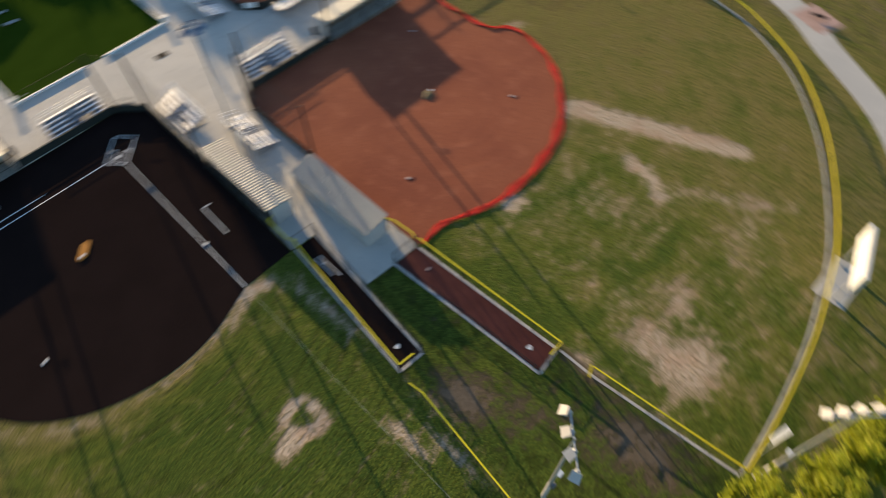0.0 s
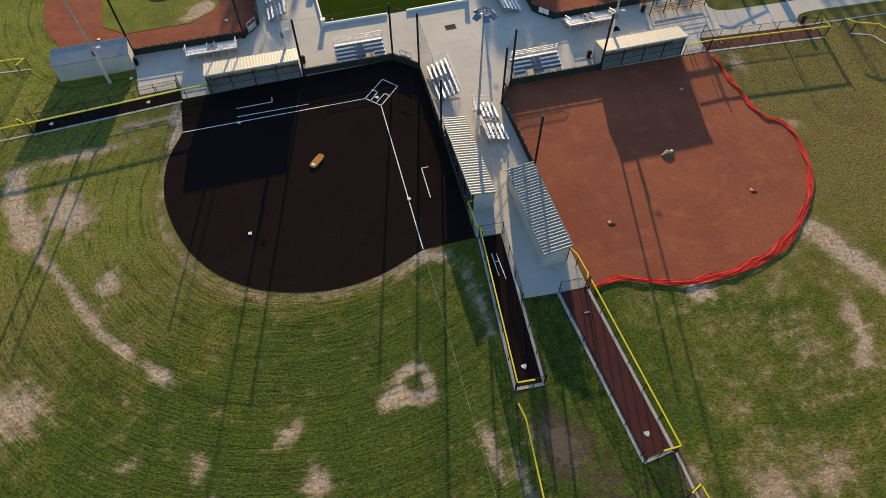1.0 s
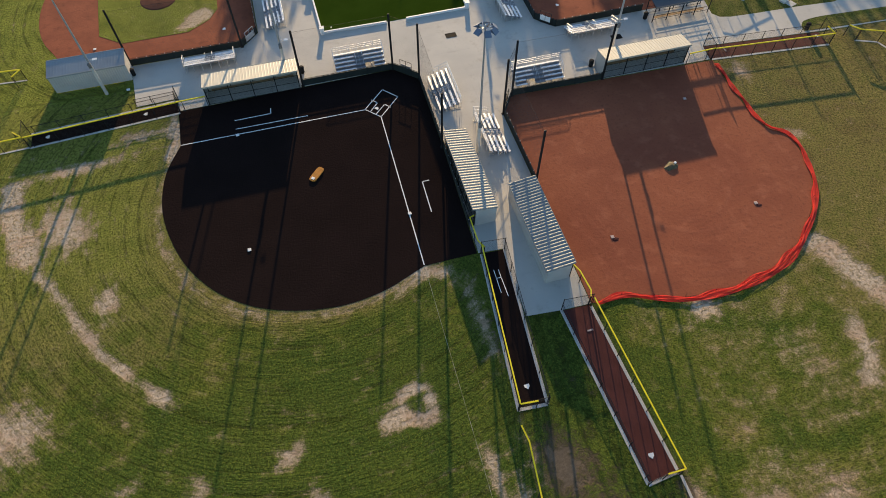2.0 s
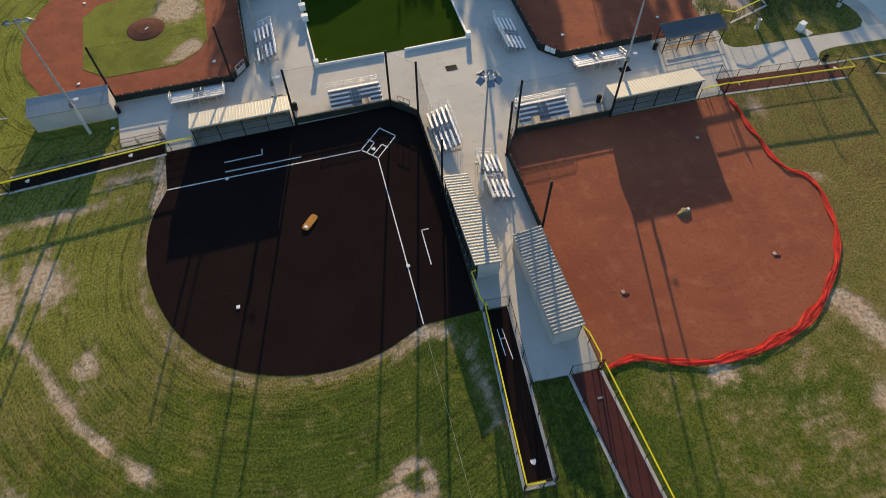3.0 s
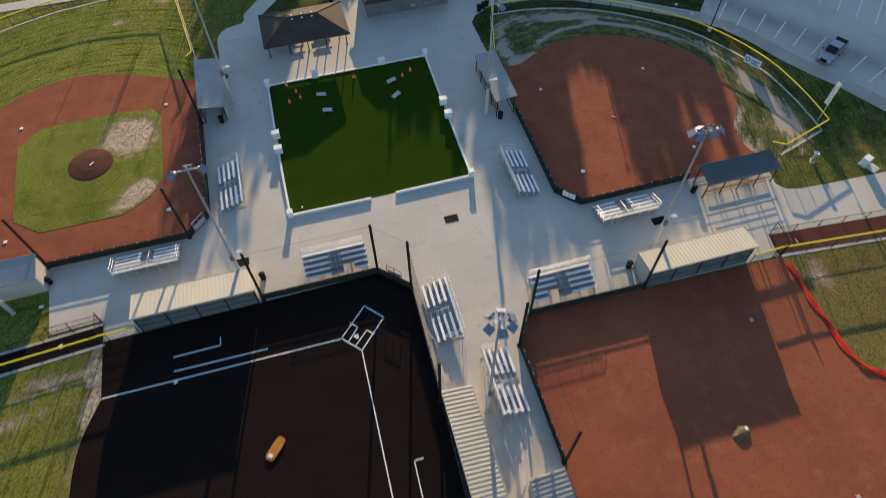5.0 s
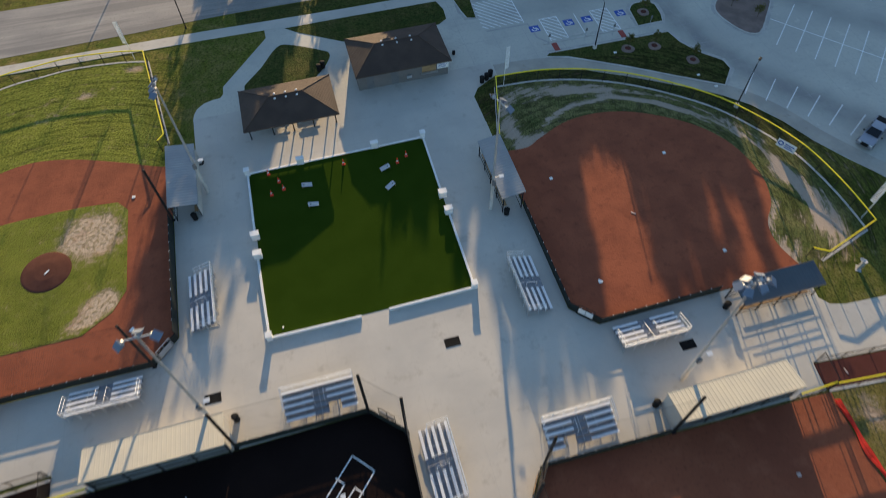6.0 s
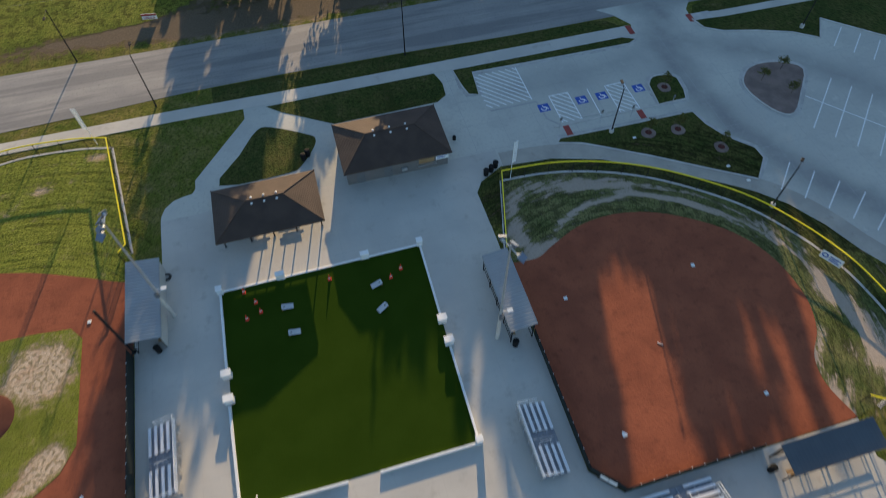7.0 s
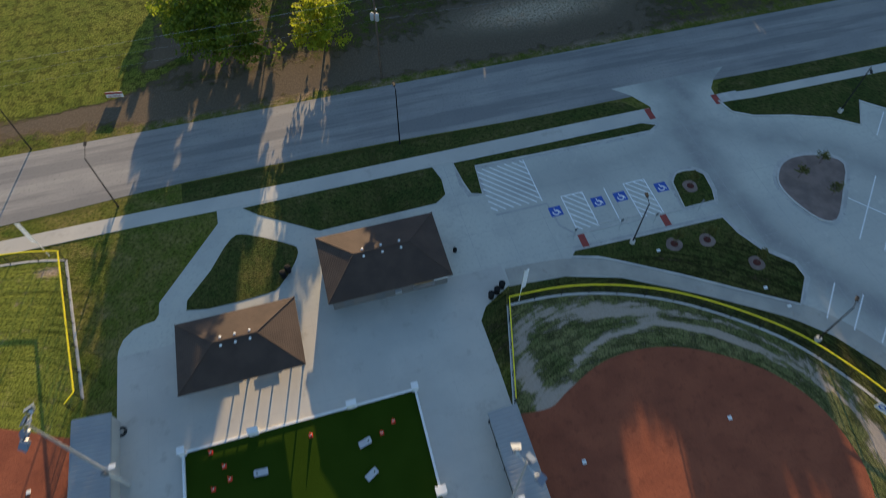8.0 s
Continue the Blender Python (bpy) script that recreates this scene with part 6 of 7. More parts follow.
def lamp_post(x, y, h, turn, label="slim black lamp post on a concrete footing", colour="black_steel", reach=0.9, base=0.5):
    ob = thing("street_lamp", x, y, 0.02, turn, label, "street lamp", "lamp posts")
    bm = bmesh.new()
    turned(bm, [(0.09, base), (0.06, h)], 10)
    part("pole", bm, M[colour], ob)
    bm = bmesh.new()
    turned(bm, [(0.3, -0.1), (0.3, base), (0.26, base + 0.05)] if base > 0.2 else [(0.14, -0.1), (0.14, base), (0.1, base + 0.04)], 16)
    part("footing", bm, M["kerb"] if base > 0.2 else M[colour], ob, "round concrete footing" if base > 0.2 else "dark steel base flange")
    bm = bmesh.new()
    bar(bm, (0, 0, h - 0.05), (reach, 0, h + 0.1), 0.035, sides=6)
    part("arm", bm, M[colour], ob)
    bm = bmesh.new()
    box(bm, reach - 0.15, reach + 0.5, -0.16, 0.16, h + 0.04, h + 0.16, 0.03)
    head = part("lamp_head", bm, M[colour], ob)
    bm = bmesh.new()
    box(bm, reach - 0.05, reach + 0.4, -0.12, 0.12, h + 0.025, h + 0.038)
    part("diffuser", bm, M["door_steel"], head)


lamp_post(53.6, 114.0, 7.3, 80)
lamp_post(66.75, 97.65, 7.0, 40)
lamp_post(80.7, 72.4, 7.4, 60)
lamp_post(89.4, 125.9, 7.5, -130)
lamp_post(-2.9, 135.4, 8.4, 90, "slim dark street lamp beside the road", "black_steel", 2.0, 0.05)
lamp_post(-13.6, 148.0, 8.4, -90, "dark road lamp post on the far verge", "black_steel", 2.0, 0.05)
lamp_post(31.7, 136.2, 9.0, 90, "slim dark street lamp beside the road", "black_steel", 0.7, 0.05)


# ---- utility pole and overhead wires ----
POLES = [(-52.0, 150.5), (32.2, 149.0), (112.0, 149.5)]
for k, (x, y) in enumerate(POLES):
    ob = thing("utility_pole", x, y, 0, 0, "weathered timber utility pole with transformers", "utility pole", "utility poles")
    bm = bmesh.new()
    turned(bm, [(0.19, -0.1), (0.13, 12.3), (0.05, 12.35)], 12)
    part("pole", bm, M["bark"], ob)
    bm = bmesh.new()
    box(bm, -0.06, 0.06, -1.2, 1.2, 11.4, 11.52)
    part("cross_arm", bm, M["bark"], ob)
    for yy in (-1.1, 0.0, 1.1):
        bm = bmesh.new()
        turned(bm, [(0.05, 0), (0.08, 0.06), (0.05, 0.12), (0.07, 0.18), (0.03, 0.24)], 10)
        part("insulator", bm, M["white"], ob).location = (0, yy, 11.52 if yy else 12.33)
    if k == 1:
        for xx, yy in ((-0.45, -0.2), (0.1, -0.5)):
            bm = bmesh.new()
            turned(bm, [(0.26, 0), (0.28, 0.05), (0.28, 0.85), (0.2, 0.95), (0.05, 1.05)], 14)
            part("transformer", bm, M["galvanised"], ob, "grey transformer can").location = (xx, yy, 9.6)
for (ax, ay), (bx, by) in zip(POLES, POLES[1:]):
    for yy, z in ((-1.1, 11.75), (0.0, 12.55), (1.1, 11.75), (0.15, 9.2)):
        bm = bmesh.new()
        rings = []
        for j in range(13):
            f = j / 12
            p = Vector((ax + (bx - ax) * f, ay + (by - ay) * f + yy, z - 3.2 * f * (1 - f)))
            rings.append([bm.verts.new(p + Vector(o) * 0.0045) for o in ((0, 1, -0.5), (0, -1, -0.5), (0, 0, 1))])
        for lower, upper in zip(rings, rings[1:]):
            for i in range(3):
                bm.faces.new((lower[i], lower[(i + 1) % 3], upper[(i + 1) % 3], upper[i]))
        tagged(finish("overhead_wire", bm, M["galvanised"]), "thin overhead power line along the road", "wire", "overhead wires")


# ---- foul poles ----
def foul_pole(x, y, turn, label="white foul pole with a mesh wing"):
    ob = thing("foul_pole", x, y, 0, turn, label, "foul pole", "foul poles")
    bm = bmesh.new()
    turned(bm, [(0.05, -0.05), (0.05, 6.2), (0.02, 6.22)], 8)
    part("pole", bm, M["white"], ob)
    bm = bmesh.new()
    for k in range(2):
        bar(bm, (0.05 + 0.5 * k, 0, 2.7), (0.05 + 0.5 * k, 0, 6.1), 0.03, sides=6)
    for k in range(30):
        z = 2.7 + k * 3.4 / 29
        bar(bm, (0.05, 0, z), (0.55, 0, z), 0.03, sides=4)
    part("wing", bm, M["white"], ob, "white steel mesh wing")


foul_pole(38.6, 110.35, 20)
foul_pole(-10.3, 130.2, 160)
foul_pole(71.0, 77.2, 100)
foul_pole(28.4, -8.7, 60)

score = thing("scoreboard", 49.2, -5.9, 0.04, 17, "white-topped scoreboard on two posts", "scoreboard")
bm = bmesh.new()
box(bm, -3.3, 3.3, -0.2, 0.2, 3.4, 6.0, 0.04)
part("cabinet", bm, M["white"], score)
for s in (-1, 1):
    bm = bmesh.new()
    box(bm, s * 2.2 - 0.12, s * 2.2 + 0.12, -0.12, 0.12, 0, 3.4)
    part("post", bm, M["galvanised"], score)

# ---- banner on the curved fence ----
bm = bmesh.new()
banner = thing("fence_banner", 68.25, 88.9, 0, -61, "white banner with a blue round mark tied to the fence", "banner")
box(bm, -1.2, 1.2, -0.11, -0.07, 0.4, 1.6, 0.01)
cloth = part("cloth", bm, M["white"], banner)
bm = bmesh.new()
for k in range(20):
    a0, a1 = radians(k * 18), radians(k * 18 + 18)
    vs = [(-0.72 + r * math.cos(a), -0.116, 1.05 + r * math.sin(a)) for r, a in ((0.36, a0), (0.36, a1), (0.2, a1), (0.2, a0))]
    bm.faces.new([bm.verts.new(p) for p in vs])
for k in range(3):
    box(bm, -0.2, 0.98 - 0.25 * (k % 2), -0.122, -0.112, 0.65 + 0.25 * k, 0.78 + 0.25 * k)
part("printed_bars", bm, M["blue"], cloth, "blue mark and unreadable bars")


# ---- bins, drains, cabinets ----
def litter_bin(x, y, z=0.045):
    ob = thing("litter_bin", x, y, z, 0, "round black litter bin on the concrete", "bin", "litter bins")
    bm = bmesh.new()
    turned(bm, [(0.27, 0), (0.3, 0.05), (0.33, 0.85), (0.35, 0.87), (0.35, 0.93)], 16)
    part("drum", bm, M["rubber"], ob)
    bm = bmesh.new()
    turned(bm, [(0.36, 0.93), (0.36, 0.97), (0.25, 1.08), (0.12, 1.1)], 16)
    part("lid", bm, M["rubber"], ob)


for x, y, z in ((35.85, 111.55, 0.045), (36.65, 111.95, 0.045), (37.35, 112.45, 0.045), (14.75, 120.2, 0.08), (15.35, 120.75, 0.08), (-3.4, 98.3, 0.045), (31.7, 89.0, 0.045),
                (-0.9, 72.7, 0.045), (37.9, 63.2, 0.045), (49.8, 70.9, 0.045), (71.35, 62.25, 0.045), (-23.4, 78.5, 0.045)):
    litter_bin(x, y, z)
bollard = thing("bollard", 33.8, 118.4, 0.038, 0, "short round black bollard in the concrete", "bollard")
bm = bmesh.new()
turned(bm, [(0.22, -0.02), (0.22, 0.5), (0.2, 0.56), (0.1, 0.6)], 16)
part("post", bm, M["rubber"], bollard)
bm = bmesh.new()
for k in range(3):
    bmesh.ops.create_cone(bm, cap_ends=False, segments=24, radius1=0.5 - 0.08 * k, radius2=0.5 - 0.08 * k, depth=0.05, matrix=Matrix.Translation((-2.4, 107.2, 0.07 + 0.05 * k)))
thicken(bm, bm.faces[:], 0.05)
tagged(finish("hose", bm, M["rubber"]), "coiled black garden hose on the concrete", "hose")


def drain(x, y, turn=0):
    ob = thing("drain_grate", x, y, 0.045, turn, "dark rectangular drain grate in the plaza", "drain", "drain grates")
    bm = bmesh.new()
    box(bm, -0.8, 0.8, -0.5, 0.5, 0.0, 0.01)
    part("pit", bm, M["rubber"], ob)
    bm = bmesh.new()
    for k in range(16):
        xx = -0.75 + k * 0.1
        box(bm, xx - 0.012, xx + 0.012, -0.47, 0.47, 0.01, 0.03)
    box(bm, -0.8, 0.8, -0.5, -0.47, 0.01, 0.032)
    box(bm, -0.8, 0.8, 0.47, 0.5, 0.01, 0.032)
    part("bars", bm, M["rubber"], ob)


drain(21.05, 74.95, 0)
drain(44.0, 68.1, 0)
drain(-3.0, 75.5, 0)
cab = thing("utility_cabinet", 72.0, 69.1, 0, 20, "white metal utility cabinet on a concrete pad in grass", "cabinet")
bm = bmesh.new()
box(bm, -0.6, 0.6, -0.48, 0.48, -0.02, 0.15, 0.02)
box(bm, -0.3, 1.0, -1.6, -0.48, -0.02, 0.06, 0.01)
part("pad", bm, M["kerb"], cab)
bm = bmesh.new()
box(bm, -0.5, 0.5, -0.38, 0.38, 0.15, 1.2, 0.04)
box(bm, -0.53, 0.53, -0.41, 0.41, 1.18, 1.24)
part("housing", bm, M["white"], cab)
bm = bmesh.new()
box(bm, -0.02, 0.02, -0.4, -0.38, 0.25, 1.12)
part("door_seam", bm, M["rubber"], cab)
fount = thing("drinking_fountain", 66.3, 71.3, 0, 50, "grey metal drinking fountain with two bowls on a pad", "fountain")
bm = bmesh.new()
box(bm, -0.45, 0.45, -0.3, 0.3, -0.02, 0.05)
part("pad", bm, M["kerb"], fount)
bm = bmesh.new()
box(bm, -0.18, 0.18, -0.18, 0.18, 0.04, 1.3, 0.03)
bar(bm, (0, 0, 0.7), (0.55, 0, 0.75), 0.07, sides=8)
part("pedestal", bm, M["galvanised"], fount)
for xx, z in ((0.0, 1.3), (0.6, 0.75)):
    bm = bmesh.new()
    turned(bm, [(0.1, 0), (0.26, 0.1), (0.28, 0.16), (0.2, 0.16), (0.05, 0.08)], 14)
    part("bowl", bm, M["galvanised"], fount).location = (xx, 0, z)
for x, y in ((66.2, 101.9), (56.0, 112.2), (-24.1, 75.6), (65.0, 104.6)):
    ob = thing("valve_box", x, y, 0.03, 0, "small white plastic valve box set in grass", "valve box", "valve boxes")
    bm = bmesh.new()
    box(bm, -0.22, 0.22, -0.15, 0.15, 0, 0.16, 0.02)
    part("box", bm, M["white"], ob)
for x, y in ((47.4, 116.4), (53.0, 116.2), (57.2, 115.9), (63.2, 116.2)):
    ob = thing("parking_sign", x, y, 0.04, 0, "small parking sign on a thin steel post", "sign", "parking signs")
    bm = bmesh.new()
    bar(bm, (0, 0, 0), (0, 0, 2.0), 0.03, sides=6)
    part("post", bm, M["galvanised"], ob)
    bm = bmesh.new()
    box(bm, -0.16, 0.16, -0.035, -0.02, 1.5, 2.0)
    part("plate", bm, M["door_steel"], ob)
sign = thing("roadside_sign", -3.2, 154.6, 0, -10, "low red and white roadside sign on two stakes", "sign")
bm = bmesh.new()
box(bm, -1.1, 1.1, -0.03, 0.03, 0.3, 1.2)
panel = part("panel", bm, M["white"], sign)
bm = bmesh.new()
box(bm, -1.1, 1.1, -0.045, -0.031, 0.85, 1.2)
for k in range(2):
    box(bm, -0.9, 0.8, -0.045, -0.031, 0.4 + 0.2 * k, 0.49 + 0.2 * k)
part("printed_bars", bm, M["red_paint"], panel, "red band and unreadable bars")
bm = bmesh.new()
for s in (-1, 1):
    box(bm, s * 0.9 - 0.04, s * 0.9 + 0.04, 0.031, 0.09, -0.1, 1.2)
part("stakes", bm, M["wood"], sign)


bench = thing("park_bench", 86.9, 14.8, 0.045, 110, "dark metal park bench on a pink paved pad", "bench")
for k in range(4):
    bm = bmesh.new()
    slat(bm, (-0.9, -0.2 + k * 0.13, 0.46), (0.9, -0.2 + k * 0.13, 0.46), 0.11, 0.04)
    part("seat_plank", bm, M["rubber"], bench)
for k in range(3):
    bm = bmesh.new()
    box(bm, -0.9, 0.9, 0.28, 0.32, 0.55 + 0.13 * k, 0.65 + 0.13 * k)
    part("back_plank", bm, M["rubber"], bench)
for s in (-0.75, 0.75):
    bm = bmesh.new()
    for a, b in (((s, -0.22, 0), (s, -0.2, 0.44)), ((s, 0.24, 0), (s, 0.26, 0.92)), ((s, -0.22, 0.42), (s, 0.26, 0.42))):
        bar(bm, a, b, 0.03, sides=6)
    part("leg_frame", bm, M["black_steel"], bench)


# ---- bases, plates, mats ----
def base(x, y, turn=0, z=0.024, paint="white"):
    ob = thing("base", x, y, z, turn, "white square rubber base" if paint == "white" else "clay-dusted white rubber base", "base", "bases")
    bm = bmesh.new()
    box(bm, -0.2, 0.2, -0.2, 0.2, 0, 0.09, 0.03)
    part("bag", bm, M[paint], ob)


for x, y in ((7.6, 45.0), (-10.6, 63.1), (-10.9, 44.85), (28.9, 35.6), (47.1, 35.6), (47.4, 53.8), (53.5, 77.45), (53.8, 92.75), (38.7, 92.7), (-10.45, 103.8), (-28.8, 104.4), (-28.8, 85.7)):
    base(x, y, random.uniform(-8, 8), paint="dusty_white" if 25 < x < 50 and y < 60 else "white")
for x, y, s in ((28.9, 35.6, 0.4), (47.1, 35.6, 0.35)):
    bm = bmesh.new()
    turned(bm, [(1.0, 0.02), (0.7, 0.06), (0.3, 0.085)], 18)
    for v in bm.verts:
        v.co.x += 0.12 * math.sin(5 * v.co.y)
        v.co.y += 0.1 * math.sin(4 * v.co.x + 1)
    bmesh.ops.scale(bm, vec=(s, s * 0.8, 1), verts=bm.verts)
    ob = tagged(finish("clay_heap", bm, M["clay_dark"]), "small heap of dark clay beside a base", "clay heap", "clay heaps")
    ob.location = (x + 0.25, y - 0.35, 0)


def home_plate(x, y, turn, z=0.03):
    ob = thing("home_plate", x, y, z, turn, "white five-sided home plate", "home plate", "home plates")
    bm = bmesh.new()
    prism(bm, [(-0.26, 0.22), (0.26, 0.22), (0.26, -0.03), (0, -0.3), (-0.26, -0.03)], 0, 0.03)
    part("plate", bm, M["white"], ob)


for x, y, turn in ((7.55, 63.1, 135), (38.5, 77.5, -45), (-10.6, 85.4, 45), (13.6, 21.4, 5), (22.3, 12.1, -3), (-34.0, 69.3, -90), (72.0, 60.5, 90), (-21.9, 70.2, -90)):
    home_plate(x, y, turn)
for x, y, turn in ((-19.6, 95.2, 45), (46.0, 85.1, -45), (21.9, 25.4, 0), (57.6, 61.3, 90)):
    bm = bmesh.new()
    box(bm, -0.31, 0.31, -0.08, 0.08, 0.0, 0.06)
    ob = tagged(finish("pitching_rubber", bm, M["white" if x < 0 else "dusty_white"]), "white pitching rubber on the clay", "pitching rubber", "pitching rubbers")
    ob.matrix_basis = pose(x, y, 0.25 if x == -19.6 else 0.02, 0, 0, turn)
mat = thing("pitching_mat", -1.9, 53.8, 0.024, 48, "golden-yellow portable pitching mat with a white plate", "mat")
bm = bmesh.new()
outline = [(1.15 * math.copysign(abs(math.cos(a)) ** 0.45, math.cos(a)), 0.46 * math.copysign(abs(math.sin(a)) ** 0.45, math.sin(a))) for a in (k * math.tau / 28 for k in range(28))]
prism(bm, outline, 0, 0.16)
part("mat", bm, M["gold_mat"], mat)
bm = bmesh.new()
box(bm, -0.95, -0.6, -0.22, 0.22, 0.15, 0.19, 0.01)
part("plate", bm, M["white"], mat)
heap = thing("covered_mound", 40.2, 43.5, 0.024, 20, "small olive tarpaulin over the pitching plate with a white box", "tarpaulin")
bm = bmesh.new()
turned(bm, [(1.15, 0.0), (0.95, 0.1), (0.5, 0.24), (0.1, 0.28)], 18)
for v in bm.verts:
    v.co.x *= 0.85 + 0.15 * math.sin(7 * v.co.y)
    v.co.y *= 0.55 + 0.1 * math.sin(5 * v.co.x)
part("tarpaulin", bm, M["tarp"], heap)
bm = bmesh.new()
box(bm, 0.45, 0.8, -0.15, 0.15, 0.14, 0.28, 0.03)
part("box", bm, M["white"], heap)

# ---- red safety netting round the red infield ----
safety = thing("safety_fence", 0, 0, 0, 0, "sagging bright red plastic safety netting on stakes", "fence")
run = along_line(R_ARC[::-1], 0.4)[1:-2]
STRANDS = 14


def strand_place(k, i):
    """A place on strand i of the loose netting at step k: it bunches, sags and flops over."""
    x, y, a = run[k]
    nx, ny = math.sin(a), -math.cos(a)
    s = k * 0.4
    bay = 0.5 - 0.5 * math.cos(s / 5.2 * math.tau)
    spread = (0.34 + 0.3 * math.exp(-((s - 20) / 10) ** 2)) * (1 + 1.1 * bay * (0.75 + 0.7 * noise.noise(Vector((s * 0.16, 0, 3))))) + 0.12 * noise.noise(Vector((s * 0.6, 0, 8)))
    middle = 0.32 - 0.16 * bay + 0.25 * noise.noise(Vector((s * 0.12, 4, 1)))
    f = i / (STRANDS - 1) - 0.5
    o = middle + f * max(spread, 0.2) + 0.035 * noise.noise(Vector((s * 0.5, i * 3.1, 0)))
    z = 0.04 + 0.12 * (1 - bay) ** 2 * max(0.0, 1 - 2.4 * abs(f + 0.1)) + 0.06 * (1 + noise.noise(Vector((s * 0.3, i * 0.7, 2))))
    return Vector((x + nx * o, y + ny * o, 0.03 + max(z, 0.02)))


for i in range(STRANDS):
    bm = bmesh.new()
    wide = 0.06 if i % 3 else 0.1
    prev = None
    for k in range(len(run)):
        p = strand_place(k, i)
        a = run[k][2]
        side = Vector((math.sin(a), -math.cos(a), 0.2 * math.sin(k * 0.7 + i))) * wide / 2
        ring = [bm.verts.new(p + side), bm.verts.new(p - side), bm.verts.new(p - side + Vector((0, 0, -0.012))), bm.verts.new(p + side + Vector((0, 0, -0.012)))]
        if prev:
            for q in range(4):
                bm.faces.new((prev[q], prev[(q + 1) % 4], ring[(q + 1) % 4], ring[q]))
        prev = ring
    part("net_strand", bm, M["red_net"], safety)
bm = bmesh.new()
for k in range(0, len(run) - 1):
    for i in range(STRANDS - 1):
        if (k + i) % 2 == 0:
            bar(bm, strand_place(k, i), strand_place(k, i + 1), 0.02, sides=3, caps=False)
part("net_link", bm, M["red_net"], safety, kind="stuff")
for x, y, a in along_line(R_ARC[::-1], 3.4)[1:]:
    bm = bmesh.new()
    bar(bm, (x, y, 0), (x, y, 0.5), 0.02, sides=6)
    part("stake", bm, M["black_steel"], safety)


# ---- pickup truck ----
def pickup(x, y, turn):
    ob = thing("pickup_truck", x, y, 0.04, turn, "silver-grey crew-cab pickup with a black bed cover parked in a bay", "truck")

    def shell(name, sections, material, parent, label=""):
        bm = bmesh.new()
        rings = [[bm.verts.new(p) for p in ((xx, -w, z0), (xx, w, z0), (xx, w * 0.98, (z0 + z1) / 2), (xx, w * 0.9, z1), (xx, -w * 0.9, z1), (xx, -w * 0.98, (z0 + z1) / 2))] for xx, w, z0, z1 in sections]
        for p, q in zip(rings, rings[1:]):
            for k in range(6):
                bm.faces.new((p[k], p[(k + 1) % 6], q[(k + 1) % 6], q[k]))
        bm.faces.new(rings[0][::-1])
        bm.faces.new(rings[-1])
        return part(name, bm, M[material], parent, label)

    shell("body", [(-2.9, 0.85, 0.5, 0.9), (-2.8, 0.97, 0.42, 1.08), (-1.4, 1.0, 0.4, 1.14), (-0.9, 1.0, 0.4, 1.2), (2.75, 1.0, 0.42, 1.2), (2.9, 0.96, 0.5, 1.15)], "car_paint", ob)
    shell("cab", [(-1.35, 0.9, 1.12, 1.16), (-0.55, 0.84, 1.15, 1.84), (0.9, 0.83, 1.15, 1.86), (1.15, 0.84, 1.15, 1.2)], "car_paint", ob)
    bm = bmesh.new()
    vs = [bm.verts.new(p) for p in ((-1.33, -0.78, 1.19), (-1.33, 0.78, 1.19), (-0.6, 0.68, 1.83), (-0.6, -0.68, 1.83))]
    bm.faces.new(vs)
    bmesh.ops.translate(bm, vec=(-0.02, 0, 0.02), verts=bm.verts)
    thicken(bm, bm.faces[:], 0.01)
    part("windscreen", bm, M["dark_glass"], ob)
    for s in (-1, 1):
        bm = bmesh.new()
        bm.faces.new([bm.verts.new(p) for p in ((-1.1, s * 0.905, 1.24), (0.95, s * 0.905, 1.24), (0.85, s * 0.8, 1.74), (-0.55, s * 0.8, 1.74))])
        thicken(bm, bm.faces[:], 0.02)
        part("side_window", bm, M["dark_glass"], ob)
        bm = bmesh.new()
        box(bm, -1.15, -0.95, s * 1.12 - 0.1, s * 1.12 + 0.1, 1.18, 1.34, 0.03)
        part("mirror", bm, M["rubber"], ob)
        bm = bmesh.new()
        box(bm, -2.93, -2.8, s * 0.68 - 0.2, s * 0.68 + 0.2, 0.82, 1.0, 0.02)
        part("headlight", bm, M["lens"], ob)
        for xx in (-1.95, 1.75):
            bm = bmesh.new()
            bar(bm, (xx, s * 0.78, 0.38), (xx, s * 1.02, 0.38), 0.38, sides=18)
            w = part("wheel", bm, M["rubber"], ob)
            bm = bmesh.new()
            bar(bm, (xx, s * 1.021, 0.38), (xx, s * 1.03, 0.38), 0.22, sides=14)
            part("rim", bm, M["galvanised"], w)
    bm = bmesh.new()
    box(bm, 1.2, 2.8, -0.82, 0.82, 1.2, 1.26, 0.02)
    part("bed_cover", bm, M["rubber"], ob, "black bed cover")
    bm = bmesh.new()
    box(bm, -2.96, -2.84, -0.46, 0.46, 0.55, 1.0, 0.03)
    part("grille", bm, M["rubber"], ob, "black grille")
    bm = bmesh.new()
    vs = [bm.verts.new(p) for p in ((1.17, -0.74, 1.24), (1.17, 0.74, 1.24), (0.95, 0.68, 1.8), (0.95, -0.68, 1.8))]
    bm.faces.new(vs)
    thicken(bm, bm.faces[:], 0.02)
    part("rear_window", bm, M["dark_glass"], ob)


pickup(80.3, 88.0, 30)


